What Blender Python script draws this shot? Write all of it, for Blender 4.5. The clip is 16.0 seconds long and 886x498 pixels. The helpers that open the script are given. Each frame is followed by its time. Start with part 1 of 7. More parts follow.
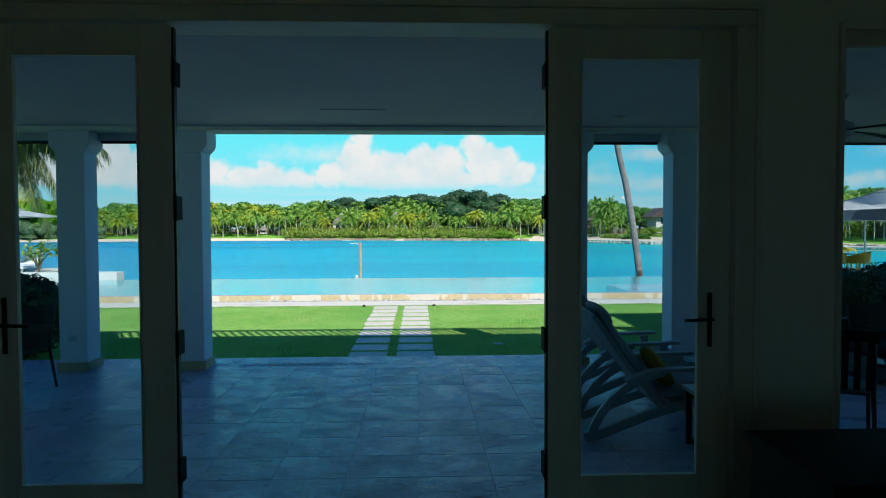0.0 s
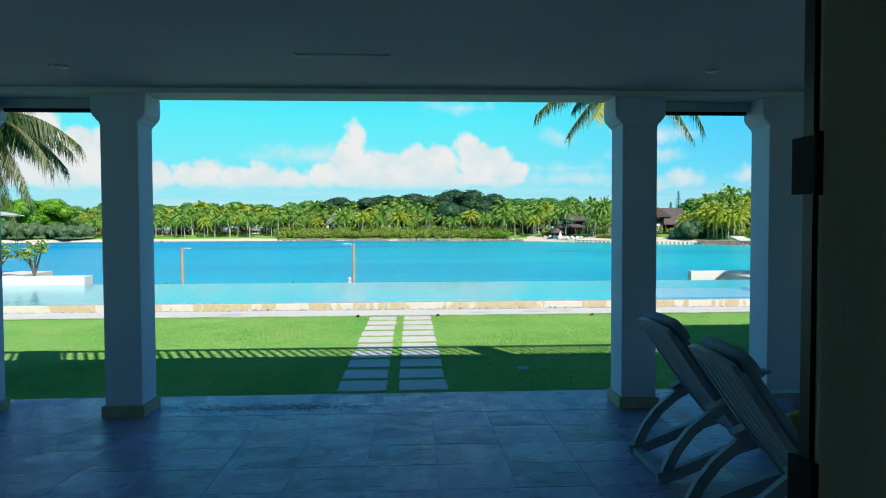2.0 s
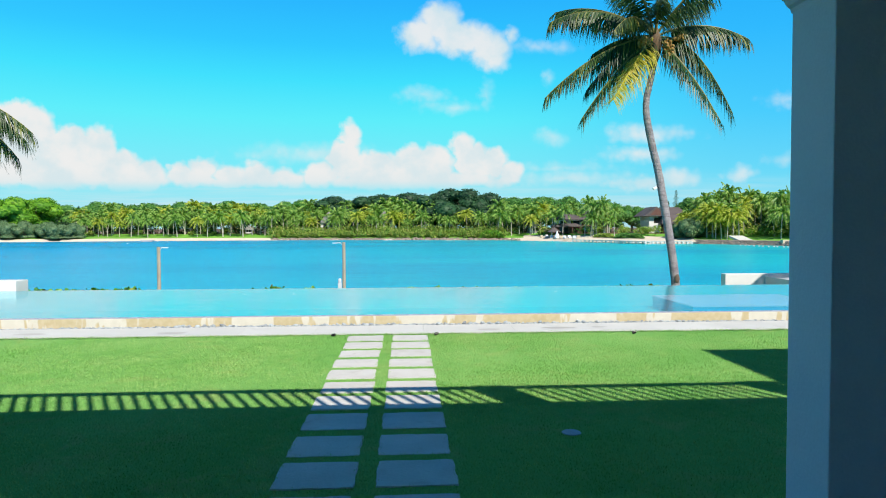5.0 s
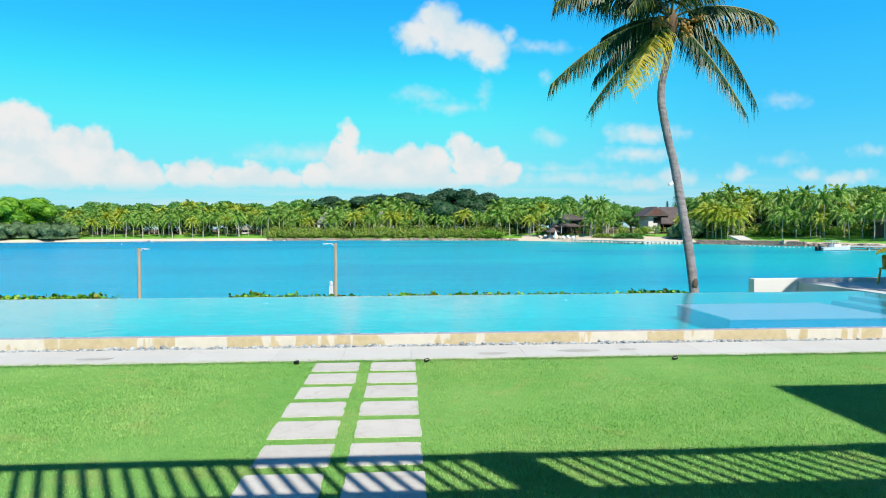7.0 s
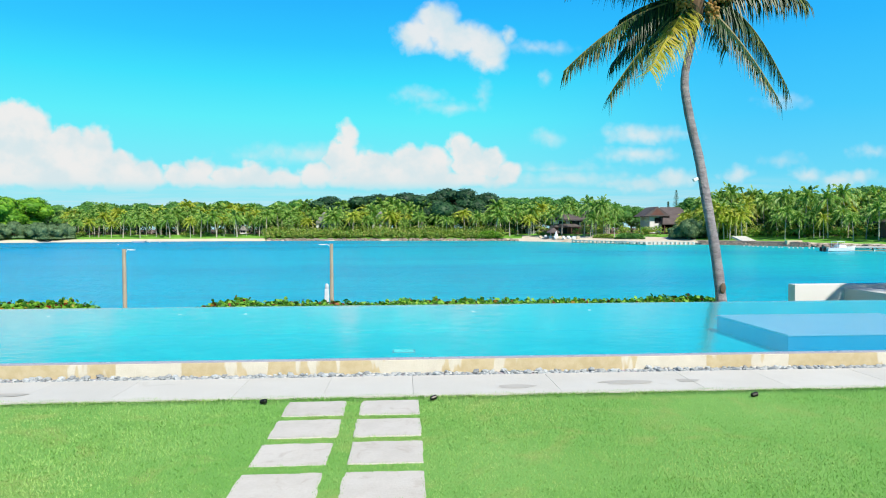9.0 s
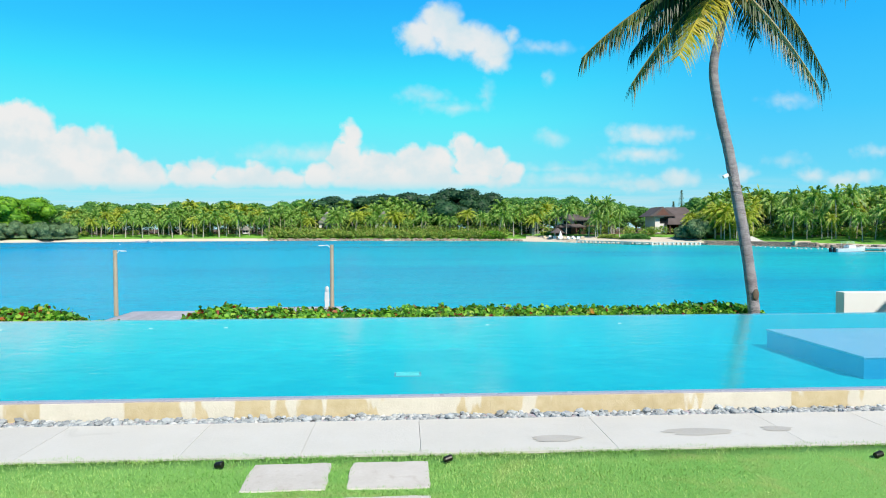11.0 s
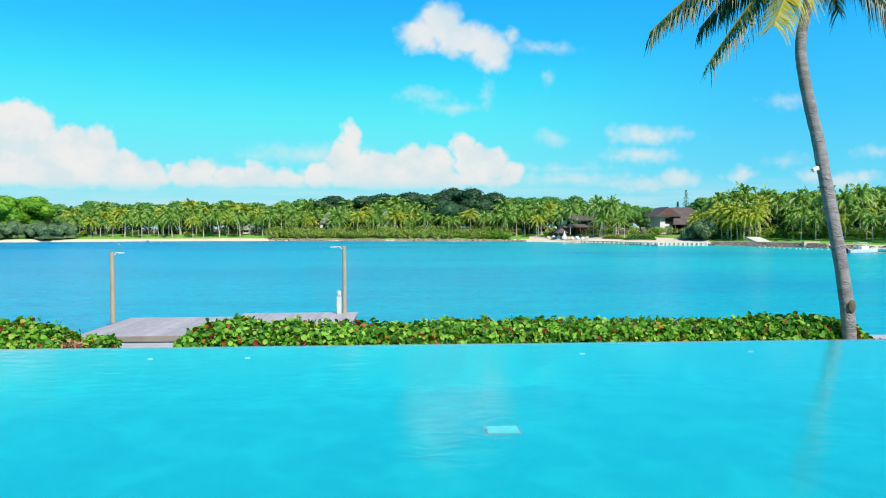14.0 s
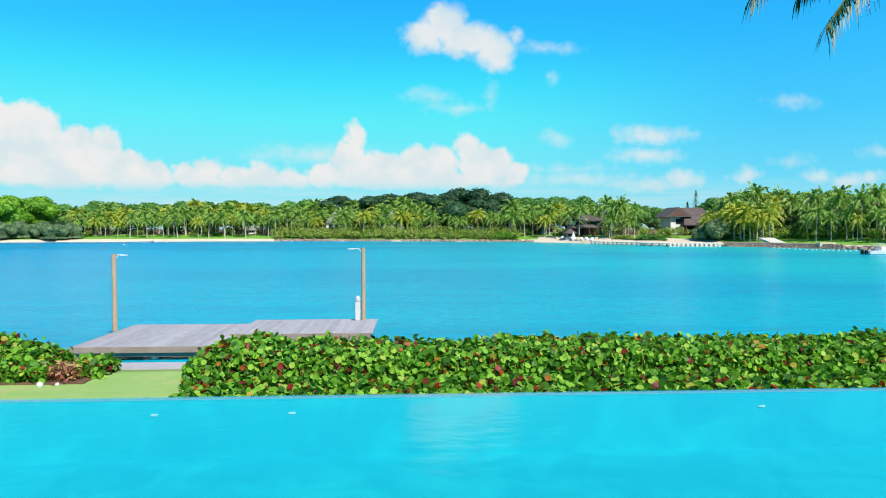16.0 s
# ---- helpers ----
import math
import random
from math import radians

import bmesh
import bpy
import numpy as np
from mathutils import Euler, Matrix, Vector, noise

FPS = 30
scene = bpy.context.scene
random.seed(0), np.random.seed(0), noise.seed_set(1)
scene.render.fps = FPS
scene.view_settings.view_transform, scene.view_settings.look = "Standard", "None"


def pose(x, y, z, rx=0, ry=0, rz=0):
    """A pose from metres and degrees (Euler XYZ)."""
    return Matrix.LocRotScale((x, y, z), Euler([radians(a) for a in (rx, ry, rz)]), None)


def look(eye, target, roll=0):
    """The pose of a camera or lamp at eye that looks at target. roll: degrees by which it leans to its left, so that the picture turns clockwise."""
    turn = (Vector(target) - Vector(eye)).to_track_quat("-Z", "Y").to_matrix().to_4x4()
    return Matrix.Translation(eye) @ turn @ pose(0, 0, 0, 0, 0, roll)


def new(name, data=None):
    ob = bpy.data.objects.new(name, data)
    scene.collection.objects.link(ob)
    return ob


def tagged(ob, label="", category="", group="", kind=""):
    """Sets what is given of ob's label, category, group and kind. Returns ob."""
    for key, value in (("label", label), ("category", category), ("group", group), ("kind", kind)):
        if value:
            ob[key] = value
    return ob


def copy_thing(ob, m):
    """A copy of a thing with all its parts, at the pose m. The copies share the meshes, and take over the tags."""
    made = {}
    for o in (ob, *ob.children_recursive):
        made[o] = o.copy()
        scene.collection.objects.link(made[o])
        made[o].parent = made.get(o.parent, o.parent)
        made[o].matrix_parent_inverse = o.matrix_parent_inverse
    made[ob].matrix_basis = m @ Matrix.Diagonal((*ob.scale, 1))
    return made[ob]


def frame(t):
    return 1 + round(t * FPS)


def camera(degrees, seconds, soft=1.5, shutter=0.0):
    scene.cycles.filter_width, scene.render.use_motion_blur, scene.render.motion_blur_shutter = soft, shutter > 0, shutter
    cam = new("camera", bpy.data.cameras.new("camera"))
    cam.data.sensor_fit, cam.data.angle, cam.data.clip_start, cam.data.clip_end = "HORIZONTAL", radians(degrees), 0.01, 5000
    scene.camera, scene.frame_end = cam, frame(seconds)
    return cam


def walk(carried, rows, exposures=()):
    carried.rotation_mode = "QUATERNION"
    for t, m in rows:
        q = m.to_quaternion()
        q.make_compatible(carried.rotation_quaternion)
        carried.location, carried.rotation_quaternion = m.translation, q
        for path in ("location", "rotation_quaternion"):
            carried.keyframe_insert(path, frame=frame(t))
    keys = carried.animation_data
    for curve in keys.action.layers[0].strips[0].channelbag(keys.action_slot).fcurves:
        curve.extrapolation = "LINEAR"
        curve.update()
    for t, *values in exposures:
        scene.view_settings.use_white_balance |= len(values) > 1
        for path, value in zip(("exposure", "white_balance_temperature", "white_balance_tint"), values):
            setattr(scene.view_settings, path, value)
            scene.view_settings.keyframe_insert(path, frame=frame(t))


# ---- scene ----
# camera response, sky and water tones
EXPO = [(0.0, 0.3), (16.0, 0.3)]
SKY_STRENGTH = 0.116
CLOUD_LIGHT, CLOUD_DARK = (5.95, 6.0, 5.95), (4.75, 5.6, 5.85)
SEA_DEEP, SEA_SHALLOW, SEA_DARK, SEA_SPEC = (0.0, 0.33, 0.64), (0.003, 0.50, 0.55), (0.0, 0.27, 0.51), 0.2
POOL_A, POOL_B, POOL_C = (0.004, 0.48, 0.56), (0.003, 0.42, 0.53), (0.012, 0.53, 0.60)
cam = camera(68.7, 16.0, soft=1.0)
walk(cam, [
    (0.0, pose(0.408, -1.479, 1.702, 88.120, 0.18, -2.248)),
    (0.5, pose(0.318, -1.001, 1.688, 88.117, 0.18, -2.627)),
    (1.0, pose(0.239, -0.510, 1.679, 88.116, 0.19, -2.800)),
    (1.5, pose(0.238, -0.026, 1.680, 88.130, 0.20, -2.790)),
    (2.0, pose(0.233, 0.535, 1.677, 88.130, 0.21, -2.825)),
    (2.5, pose(0.233, 1.120, 1.674, 88.125, 0.21, -2.910)),
    (3.0, pose(0.253, 1.666, 1.668, 88.120, 0.21, -2.967)),
    (3.5, pose(0.270, 2.153, 1.648, 88.110, 0.21, -3.010)),
    (4.2, pose(0.278, 2.809, 1.605, 88.085, 0.20, -3.120)),
    (6.3, pose(0.422, 5.156, 1.560, 88.105, 0.20, -3.346)),
    (7.0, pose(0.515, 5.901, 1.557, 88.105, 0.22, -3.410)),
    (7.5, pose(0.560, 6.403, 1.553, 88.105, 0.22, -3.435)),
    (8.0, pose(0.560, 6.945, 1.543, 88.118, 0.22, -3.463)),
    (8.5, pose(0.523, 7.440, 1.530, 88.122, 0.21, -3.495)),
    (9.2, pose(0.506, 8.073, 1.540, 88.135, 0.18, -3.463)),
    (11.3, pose(0.490, 9.884, 1.559, 88.134, 0.16, -3.180)),
    (12.0, pose(0.345, 10.560, 1.560, 88.135, 0.15, -3.230)),
    (12.5, pose(0.130, 11.005, 1.566, 88.126, 0.11, -3.333)),
    (13.0, pose(-0.160, 11.420, 1.572, 88.119, 0.10, -3.405)),
    (13.5, pose(-0.385, 11.823, 1.576, 88.120, 0.10, -3.375)),
    (14.0, pose(-0.535, 12.274, 1.579, 88.136, 0.09, -3.220)),
    (14.5, pose(-0.710, 12.830, 1.577, 88.150, 0.08, -2.975)),
    (15.0, pose(-0.990, 13.515, 1.574, 88.152, 0.07, -2.825)),
    (15.5, pose(-1.285, 14.248, 1.577, 88.157, 0.06, -2.805)),
    (16.0, pose(-1.567, 14.981, 1.585, 88.168, 0.05, -2.839)),
], exposures=EXPO)

# ---- sky, clouds and sun ----
SUN_AZ, SUN_EL = 27.0, 46.6          # degrees right of straight behind the house front, and above the horizon
to_sun = Vector((math.cos(radians(SUN_EL)) * math.sin(radians(SUN_AZ)),
                 -math.cos(radians(SUN_EL)) * math.cos(radians(SUN_AZ)), math.sin(radians(SUN_EL))))
sun = new("sun", bpy.data.lights.new("sun", "SUN"))
sun.data.energy, sun.data.angle, sun.data.color = 5.0, radians(0.53), (1.0, 0.925, 0.81)
sun.matrix_world = look((0, 0, 60), Vector((0, 0, 60)) - to_sun)

world = bpy.data.worlds.new("sky")
scene.world = world
world.use_nodes = True


class Net:
    """Short writing for node trees."""

    def __init__(self, tree):
        self.tree = tree

    def node(self, kind, **sets):
        n = self.tree.nodes.new(kind)
        for k, v in sets.items():
            if k == "op":
                n.operation = v
            elif k == "blend":
                n.data_type, n.blend_type = "RGBA", v
        return n

    def link(self, a, b):
        self.tree.links.new(a, b)

    def put(self, socket, value):
        if isinstance(value, bpy.types.NodeSocket):
            self.link(value, socket)
        else:
            socket.default_value = value

    def math(self, op, a, b=0.0, c=0.0, clamp=False):
        n = self.node("ShaderNodeMath", op=op)
        n.use_clamp = clamp
        for s, v in zip(n.inputs, (a, b, c)):
            self.put(s, v)
        return n.outputs[0]

    def vec(self, op, a, b=(0, 0, 0)):
        n = self.node("ShaderNodeVectorMath", op=op)
        self.put(n.inputs[0], a)
        self.put(n.inputs[1], b)
        return n.outputs["Value"] if op in ("LENGTH", "DOT_PRODUCT") else n.outputs[0]

    def noise(self, vector, scale, detail=4.0, rough=0.55, distort=0.0):
        n = self.node("ShaderNodeTexNoise")
        if vector is not None:
            self.link(vector, n.inputs["Vector"])
        n.inputs["Scale"].default_value, n.inputs["Detail"].default_value = scale, detail
        n.inputs["Roughness"].default_value, n.inputs["Distortion"].default_value = rough, distort
        return n

    def ramp(self, value, lo, hi, a=0.0, b=1.0, smooth=True):
        n = self.node("ShaderNodeMapRange")
        n.interpolation_type = "SMOOTHSTEP" if smooth else "LINEAR"
        for s, v in zip(n.inputs, (value, lo, hi, a, b)):
            self.put(s, v)
        return n.outputs[0]

    def mix(self, factor, a, b, blend="MIX"):
        n = self.node("ShaderNodeMix", blend=blend)
        self.put(n.inputs[0], factor)
        self.put(n.inputs[6], (*a, 1) if isinstance(a, tuple) and len(a) == 3 else a)
        self.put(n.inputs[7], (*b, 1) if isinstance(b, tuple) and len(b) == 3 else b)
        return n.outputs[2]


w = Net(world.node_tree)
world.node_tree.nodes.clear()
sky = w.node("ShaderNodeTexSky")
sky.sky_type, sky.sun_disc = "NISHITA", False
sky.sun_elevation, sky.sun_rotation = radians(SUN_EL), radians(180 - SUN_AZ)
sky.air_density, sky.dust_density, sky.ozone_density = 1.0, 0.6, 2.0
way = w.node("ShaderNodeTexCoord").outputs["Generated"]
axes = w.node("ShaderNodeSeparateXYZ")
w.link(way, axes.inputs[0])


def gradient(value, stops):
    n = w.node("ShaderNodeValToRGB")
    while len(n.color_ramp.elements) < len(stops):
        n.color_ramp.elements.new(0.5)
    for e, (at, c) in zip(n.color_ramp.elements, stops):
        e.position, e.color = at, (*c, 1)
    w.link(value, n.inputs[0])
    return n.outputs[0]


# tropical air: cyan haze low down, azure above, deep blue overhead; bluer away from the cloud banks
TO_VIEW = (7.0, 7.0, 7.0)
ahead = w.math("MAXIMUM", axes.outputs[1], 0.02)
across, up = w.math("DIVIDE", axes.outputs[0], ahead), w.math("DIVIDE", axes.outputs[2], ahead)
rise = w.math("MAXIMUM", axes.outputs[2], 0.0)
hazy = gradient(rise, [(0.0, (0.27, 0.74, 0.88)), (0.06, (0.20, 0.79, 0.92)), (0.16, (0.085, 0.86, 0.96)), (0.215, (0.03, 0.76, 0.99)),
                       (0.265, (0.012, 0.59, 1.02)), (0.33, (0.006, 0.46, 1.02)), (0.55, (0.012, 0.17, 0.56)), (1.0, (0.006, 0.05, 0.22))])
azure = gradient(rise, [(0.0, (0.20, 0.72, 0.88)), (0.06, (0.12, 0.70, 0.94)), (0.16, (0.04, 0.60, 1.0)), (0.265, (0.012, 0.49, 1.02)),
                        (0.33, (0.006, 0.43, 1.0)), (0.55, (0.012, 0.17, 0.56)), (1.0, (0.006, 0.05, 0.22))])
air = w.mix(w.ramp(across, 0.05, 0.62), hazy, azure)
blue = w.mix(0.93, sky.outputs[0], w.mix(1.0, air, TO_VIEW, "MULTIPLY"))
# sky dimmed round the unseen sides and back, to weaken the fill light
blue = w.mix(w.ramp(axes.outputs[1], 0.25, 0.75, 0.18, 0.0), blue, (0.0, 0.0, 0.0))
flat = w.node("ShaderNodeCombineXYZ")
w.link(across, flat.inputs[0]), w.link(up, flat.inputs[1])


def billow(scale):
    """Rounded bumps, as on the tops of cumulus."""
    n = w.node("ShaderNodeTexVoronoi")
    n.feature = "SMOOTH_F1"
    n.inputs["Scale"].default_value, n.inputs["Smoothness"].default_value = scale, 0.35
    w.link(flat.outputs[0], n.inputs["Vector"])
    return n.outputs["Distance"]


puff = w.noise(flat.outputs[0], 30.0, 6.0, 0.6)
bend = w.vec("MULTIPLY", w.vec("SUBTRACT", puff.outputs["Color"], (0.5, 0.5, 0.5)), (0.030, 0.022, 0.0))
bent = w.vec("ADD", flat.outputs[0], bend)
# cumulus lobes: across, up, half width, half height
BANK_A = [(-0.57, 0.129, 0.058, 0.06), (-0.63, 0.134, 0.068, 0.06), (-0.69, 0.122, 0.072, 0.066), (-0.506, 0.104, 0.047, 0.05), (-0.461, 0.102, 0.034, 0.05),
          (-0.426, 0.084, 0.038, 0.035), (-0.392, 0.079, 0.03, 0.024), (-0.515, 0.079, 0.156, 0.022), (-0.341, 0.082, 0.022, 0.02), (-0.309, 0.083, 0.03, 0.021),
          (-0.269, 0.079, 0.029, 0.018), (-0.227, 0.08, 0.032, 0.019), (-0.183, 0.076, 0.032, 0.015), (-0.263, 0.07, 0.118, 0.011)]
BANK_B = [(-0.085, 0.135, 0.016, 0.024), (-0.093, 0.103, 0.029, 0.031), (-0.051, 0.088, 0.047, 0.033), (0.007, 0.09, 0.036, 0.033), (0.045, 0.098, 0.031, 0.031),
          (0.086, 0.123, 0.023, 0.025), (0.103, 0.099, 0.033, 0.031), (0.136, 0.099, 0.023, 0.023), (0.159, 0.083, 0.023, 0.019), (-0.132, 0.081, 0.032, 0.021), (0.014, 0.073, 0.171, 0.016)]
HIGH = [(0.054, 0.312, 0.034, 0.033), (0.021, 0.294, 0.034, 0.025), (0.089, 0.289, 0.048, 0.029), (0.126, 0.276, 0.037, 0.028), (0.139, 0.258, 0.022, 0.019), (0.163, 0.293, 0.01, 0.012)]
SOFT = [(0.423, 0.075, 0.037, 0.018), (0.378, 0.068, 0.047, 0.014), (0.323, 0.068, 0.027, 0.011), (0.53, 0.082, 0.022, 0.012), (0.644, 0.081, 0.03, 0.014), (0.693, 0.075, 0.04, 0.013),
        (0.731, 0.078, 0.026, 0.011), (0.373, 0.145, 0.063, 0.013), (0.373, 0.113, 0.053, 0.011)]
WISPS = [(-0.132, 0.114, 0.094, 0.015), (0.229, 0.092, 0.058, 0.005), (0.225, 0.139, 0.021, 0.013), (0.028, 0.202, 0.036, 0.01), (0.075, 0.185, 0.035, 0.007), (0.123, 0.201, 0.009, 0.017),
         (0.218, 0.232, 0.009, 0.01), (0.202, 0.277, 0.04, 0.007), (0.601, 0.198, 0.028, 0.008), (0.602, 0.105, 0.026, 0.008), (0.752, 0.119, 0.024, 0.008), (0.25, 0.075, 0.12, 0.012)]


def gather(lobes_):
    """How deep each point of the sky lies inside the nearest lobe."""
    total = None
    for cx, cy, rx, ry in lobes_:
        off = w.vec("MULTIPLY", w.vec("SUBTRACT", bent, (cx, cy, 0)), (1 / rx, 1 / ry, 0))
        body = w.math("MULTIPLY_ADD", w.vec("LENGTH", off), -min(rx, ry), min(rx, ry))
        total = body if total is None else w.math("MAXIMUM", total, body)
    return total


lumps = w.math("MULTIPLY", w.math("SUBTRACT", 0.45, billow(34.0)), 0.009)
lumps = w.math("ADD", lumps, w.math("MULTIPLY", w.math("SUBTRACT", 0.45, billow(85.0)), 0.006))
fine = w.noise(flat.outputs[0], 60.0, 6.0, 0.62)
lumps = w.math("ADD", lumps, w.math("MULTIPLY", w.math("SUBTRACT", fine.outputs[0], 0.5), 0.008))


def cover_of(lobes_, lo, hi, most, part_):
    return w.math("MULTIPLY", w.ramp(w.math("ADD", gather(lobes_), w.math("MULTIPLY", lumps, part_)), lo, hi), most)


depth_in = w.math("ADD", gather(BANK_A + BANK_B), lumps)
banks = w.math("MULTIPLY", w.ramp(depth_in, -0.006, 0.006), w.ramp(up, 0.052, 0.074, 0.25, 1.0))
cover = w.math("MAXIMUM", banks, cover_of(HIGH, -0.008, 0.013, 0.92, 1.0))
cover = w.math("MAXIMUM", cover, cover_of(SOFT, -0.008, 0.014, 0.75, 1.0))
cover = w.math("MAXIMUM", cover, cover_of(WISPS, -0.009, 0.016, 0.6, 1.0))
# a thin white veil low over the horizon, drawn out in level bands
low = w.ramp(up, 0.025, 0.095, 0.62, 0.0)
veil = w.math("MULTIPLY", low, w.ramp(w.noise(w.vec("MULTIPLY", flat.outputs[0], (3, 60, 1)), 1.6, 5.0).outputs[0], 0.35, 0.7, 0.25, 1.0))
front = w.ramp(axes.outputs[1], 0.03, 0.12)
cover = w.math("MULTIPLY", w.math("MAXIMUM", cover, veil), front)
shade = w.ramp(w.noise(w.vec("ADD", flat.outputs[0], (0.01, 0.02, 0)), 18.0, 5.0).outputs[0], 0.35, 0.62)
tone = w.mix(w.math("MULTIPLY", shade, w.ramp(up, 0.06, 0.09, 0.35, 1.0)), CLOUD_DARK, CLOUD_LIGHT)
col = w.mix(cover, blue, tone)
back = w.node("ShaderNodeBackground")
w.link(col, back.inputs[0])
back.inputs[1].default_value = SKY_STRENGTH
end = w.node("ShaderNodeOutputWorld")
w.link(back.outputs[0], end.inputs[0])


# ---- materials ----
def surface(name, c1, c2=None, scale=2.0, rough=0.6, bump=0.2, grain=40.0, metal=0.0, stain=None, stain_at=(0.55, 0.75),
            spec=0.5, vary=0.0, stretch=(1, 1, 1), seedy=False, depth=0.01):
    """Two tones mixed by a coarse and a fine noise, an optional stain, fine relief; vary: change from piece to piece."""
    m = bpy.data.materials.new(name)
    m.use_nodes = True
    n = Net(m.node_tree)
    b = m.node_tree.nodes["Principled BSDF"]
    where = n.node("ShaderNodeTexCoord").outputs["Object"]
    info = n.node("ShaderNodeObjectInfo")
    if seedy:
        where = n.vec("ADD", where, n.vec("MULTIPLY", n.math("MULTIPLY", info.outputs["Random"], 50.0), (1, 1, 1)))
    where = n.vec("MULTIPLY", where, stretch)
    big, small = n.noise(where, scale, 3.0), n.noise(where, grain, 5.0, 0.6)
    c2 = c2 or tuple(v * 0.8 for v in c1)
    f = n.math("ADD", n.ramp(big.outputs[0], 0.3, 0.7, 0.0, 0.65), n.ramp(small.outputs[0], 0.3, 0.7, 0.0, 0.35), clamp=True)
    c = n.mix(f, c1, c2)
    if stain:
        c = n.mix(n.ramp(n.noise(where, scale * 1.7, 5.0, 0.6, 0.8).outputs[0], *stain_at), c, stain)
    if vary:
        h = n.node("ShaderNodeHueSaturation")
        n.put(h.inputs["Value"], n.ramp(info.outputs["Random"], 0, 1, 1 - vary, 1 + vary, False))
        n.link(c, h.inputs["Color"])
        c = h.outputs[0]
    n.link(c, b.inputs["Base Color"])
    b.inputs["Metallic"].default_value, b.inputs["Specular IOR Level"].default_value = metal, spec
    n.put(b.inputs["Roughness"], n.ramp(big.outputs[0], 0.3, 0.7, max(rough - 0.08, 0.03), min(rough + 0.08, 1), False))
    if bump:
        k = n.node("ShaderNodeBump")
        k.inputs["Strength"].default_value, k.inputs["Distance"].default_value = bump, depth
        n.link(small.outputs[0], k.inputs["Height"])
        n.link(k.outputs[0], b.inputs["Normal"])
    return m


def leafy(name, tones, through_light=0.35, rough=0.5, island=True, scale=0.0, spec=0.5):
    """Leaves: tones drawn at random from leaf to leaf, some light passing through."""
    m = bpy.data.materials.new(name)
    m.use_nodes = True
    n = Net(m.node_tree)
    b = m.node_tree.nodes["Principled BSDF"]
    pick = n.node("ShaderNodeNewGeometry").outputs["Random Per Island"] if island else n.node("ShaderNodeObjectInfo").outputs["Random"]
    r = n.node("ShaderNodeValToRGB")
    while len(r.color_ramp.elements) < len(tones):
        r.color_ramp.elements.new(0.5)
    for e, (at, c) in zip(r.color_ramp.elements, tones):
        e.position, e.color = at, (*c, 1)
    n.link(pick, r.inputs[0])
    c = r.outputs[0]
    if scale:
        spots = n.noise(n.node("ShaderNodeTexCoord").outputs["Object"], scale, 4.0)
        c = n.mix(n.ramp(spots.outputs[0], 0.3, 0.7), c, n.mix(1.0, c, (1.6, 1.15, 1.5), "MULTIPLY"))
        fleck = n.noise(n.node("ShaderNodeTexCoord").outputs["Object"], scale * 9, 4.0)
        c = n.mix(n.ramp(fleck.outputs[0], 0.35, 0.6, 0.45, 0.0), c, n.mix(1.0, c, (0.55, 0.72, 0.6), "MULTIPLY"))
    n.link(c, b.inputs["Base Color"])
    b.inputs["Roughness"].default_value, b.inputs["Specular IOR Level"].default_value = rough, spec
    t = n.node("ShaderNodeBsdfTranslucent")
    n.link(n.mix(1.0, c, (1.0, 1.0, 0.6), "MULTIPLY"), t.inputs[0])
    s = n.node("ShaderNodeMixShader")
    s.inputs[0].default_value = through_light
    n.link(b.outputs[0], s.inputs[1]), n.link(t.outputs[0], s.inputs[2])
    n.link(s.outputs[0], m.node_tree.nodes["Material Output"].inputs[0])
    return m


def clear(name, tint, rough=0.0, ior=1.45, wave=0.0, scale=6.0, milk=None, milk_part=0.0, gloss_colour=(1, 1, 1)):
    """A clear sheet: tinted see-through, with a mirror gloss by Fresnel; milk: a share of plain scattering in the water."""
    m = bpy.data.materials.new(name)
    m.use_nodes = True
    n = Net(m.node_tree)
    m.node_tree.nodes.remove(m.node_tree.nodes["Principled BSDF"])
    t, g, f = n.node("ShaderNodeBsdfTransparent"), n.node("ShaderNodeBsdfGlossy"), n.node("ShaderNodeFresnel")
    t.inputs[0].default_value = (*tint, 1)
    g.inputs[0].default_value = (*gloss_colour, 1)
    g.inputs["Roughness"].default_value, f.inputs[0].default_value = rough, ior
    if wave:
        where = n.node("ShaderNodeTexCoord").outputs["Object"]
        a, c = n.noise(n.vec("MULTIPLY", where, (1.0, 1.7, 1)), scale, 3.0, 0.5, 0.6), n.noise(where, scale * 0.23, 2.0)
        k = n.node("ShaderNodeBump")
        k.inputs["Strength"].default_value, k.inputs["Distance"].default_value = wave, 0.05
        n.link(n.math("ADD", a.outputs[0], n.math("MULTIPLY", c.outputs[0], 1.4)), k.inputs["Height"])
        n.link(k.outputs[0], g.inputs["Normal"]), n.link(k.outputs[0], f.inputs["Normal"])
    under = t.outputs[0]
    if milk:
        d, s = n.node("ShaderNodeBsdfDiffuse"), n.node("ShaderNodeMixShader")
        d.inputs[0].default_value, s.inputs[0].default_value = (*milk, 1), milk_part
        n.link(under, s.inputs[1]), n.link(d.outputs[0], s.inputs[2])
        under = s.outputs[0]
    x = n.node("ShaderNodeMixShader")
    n.link(f.outputs[0], x.inputs[0]), n.link(under, x.inputs[1]), n.link(g.outputs[0], x.inputs[2])
    n.link(x.outputs[0], m.node_tree.nodes["Material Output"].inputs[0])
    return m


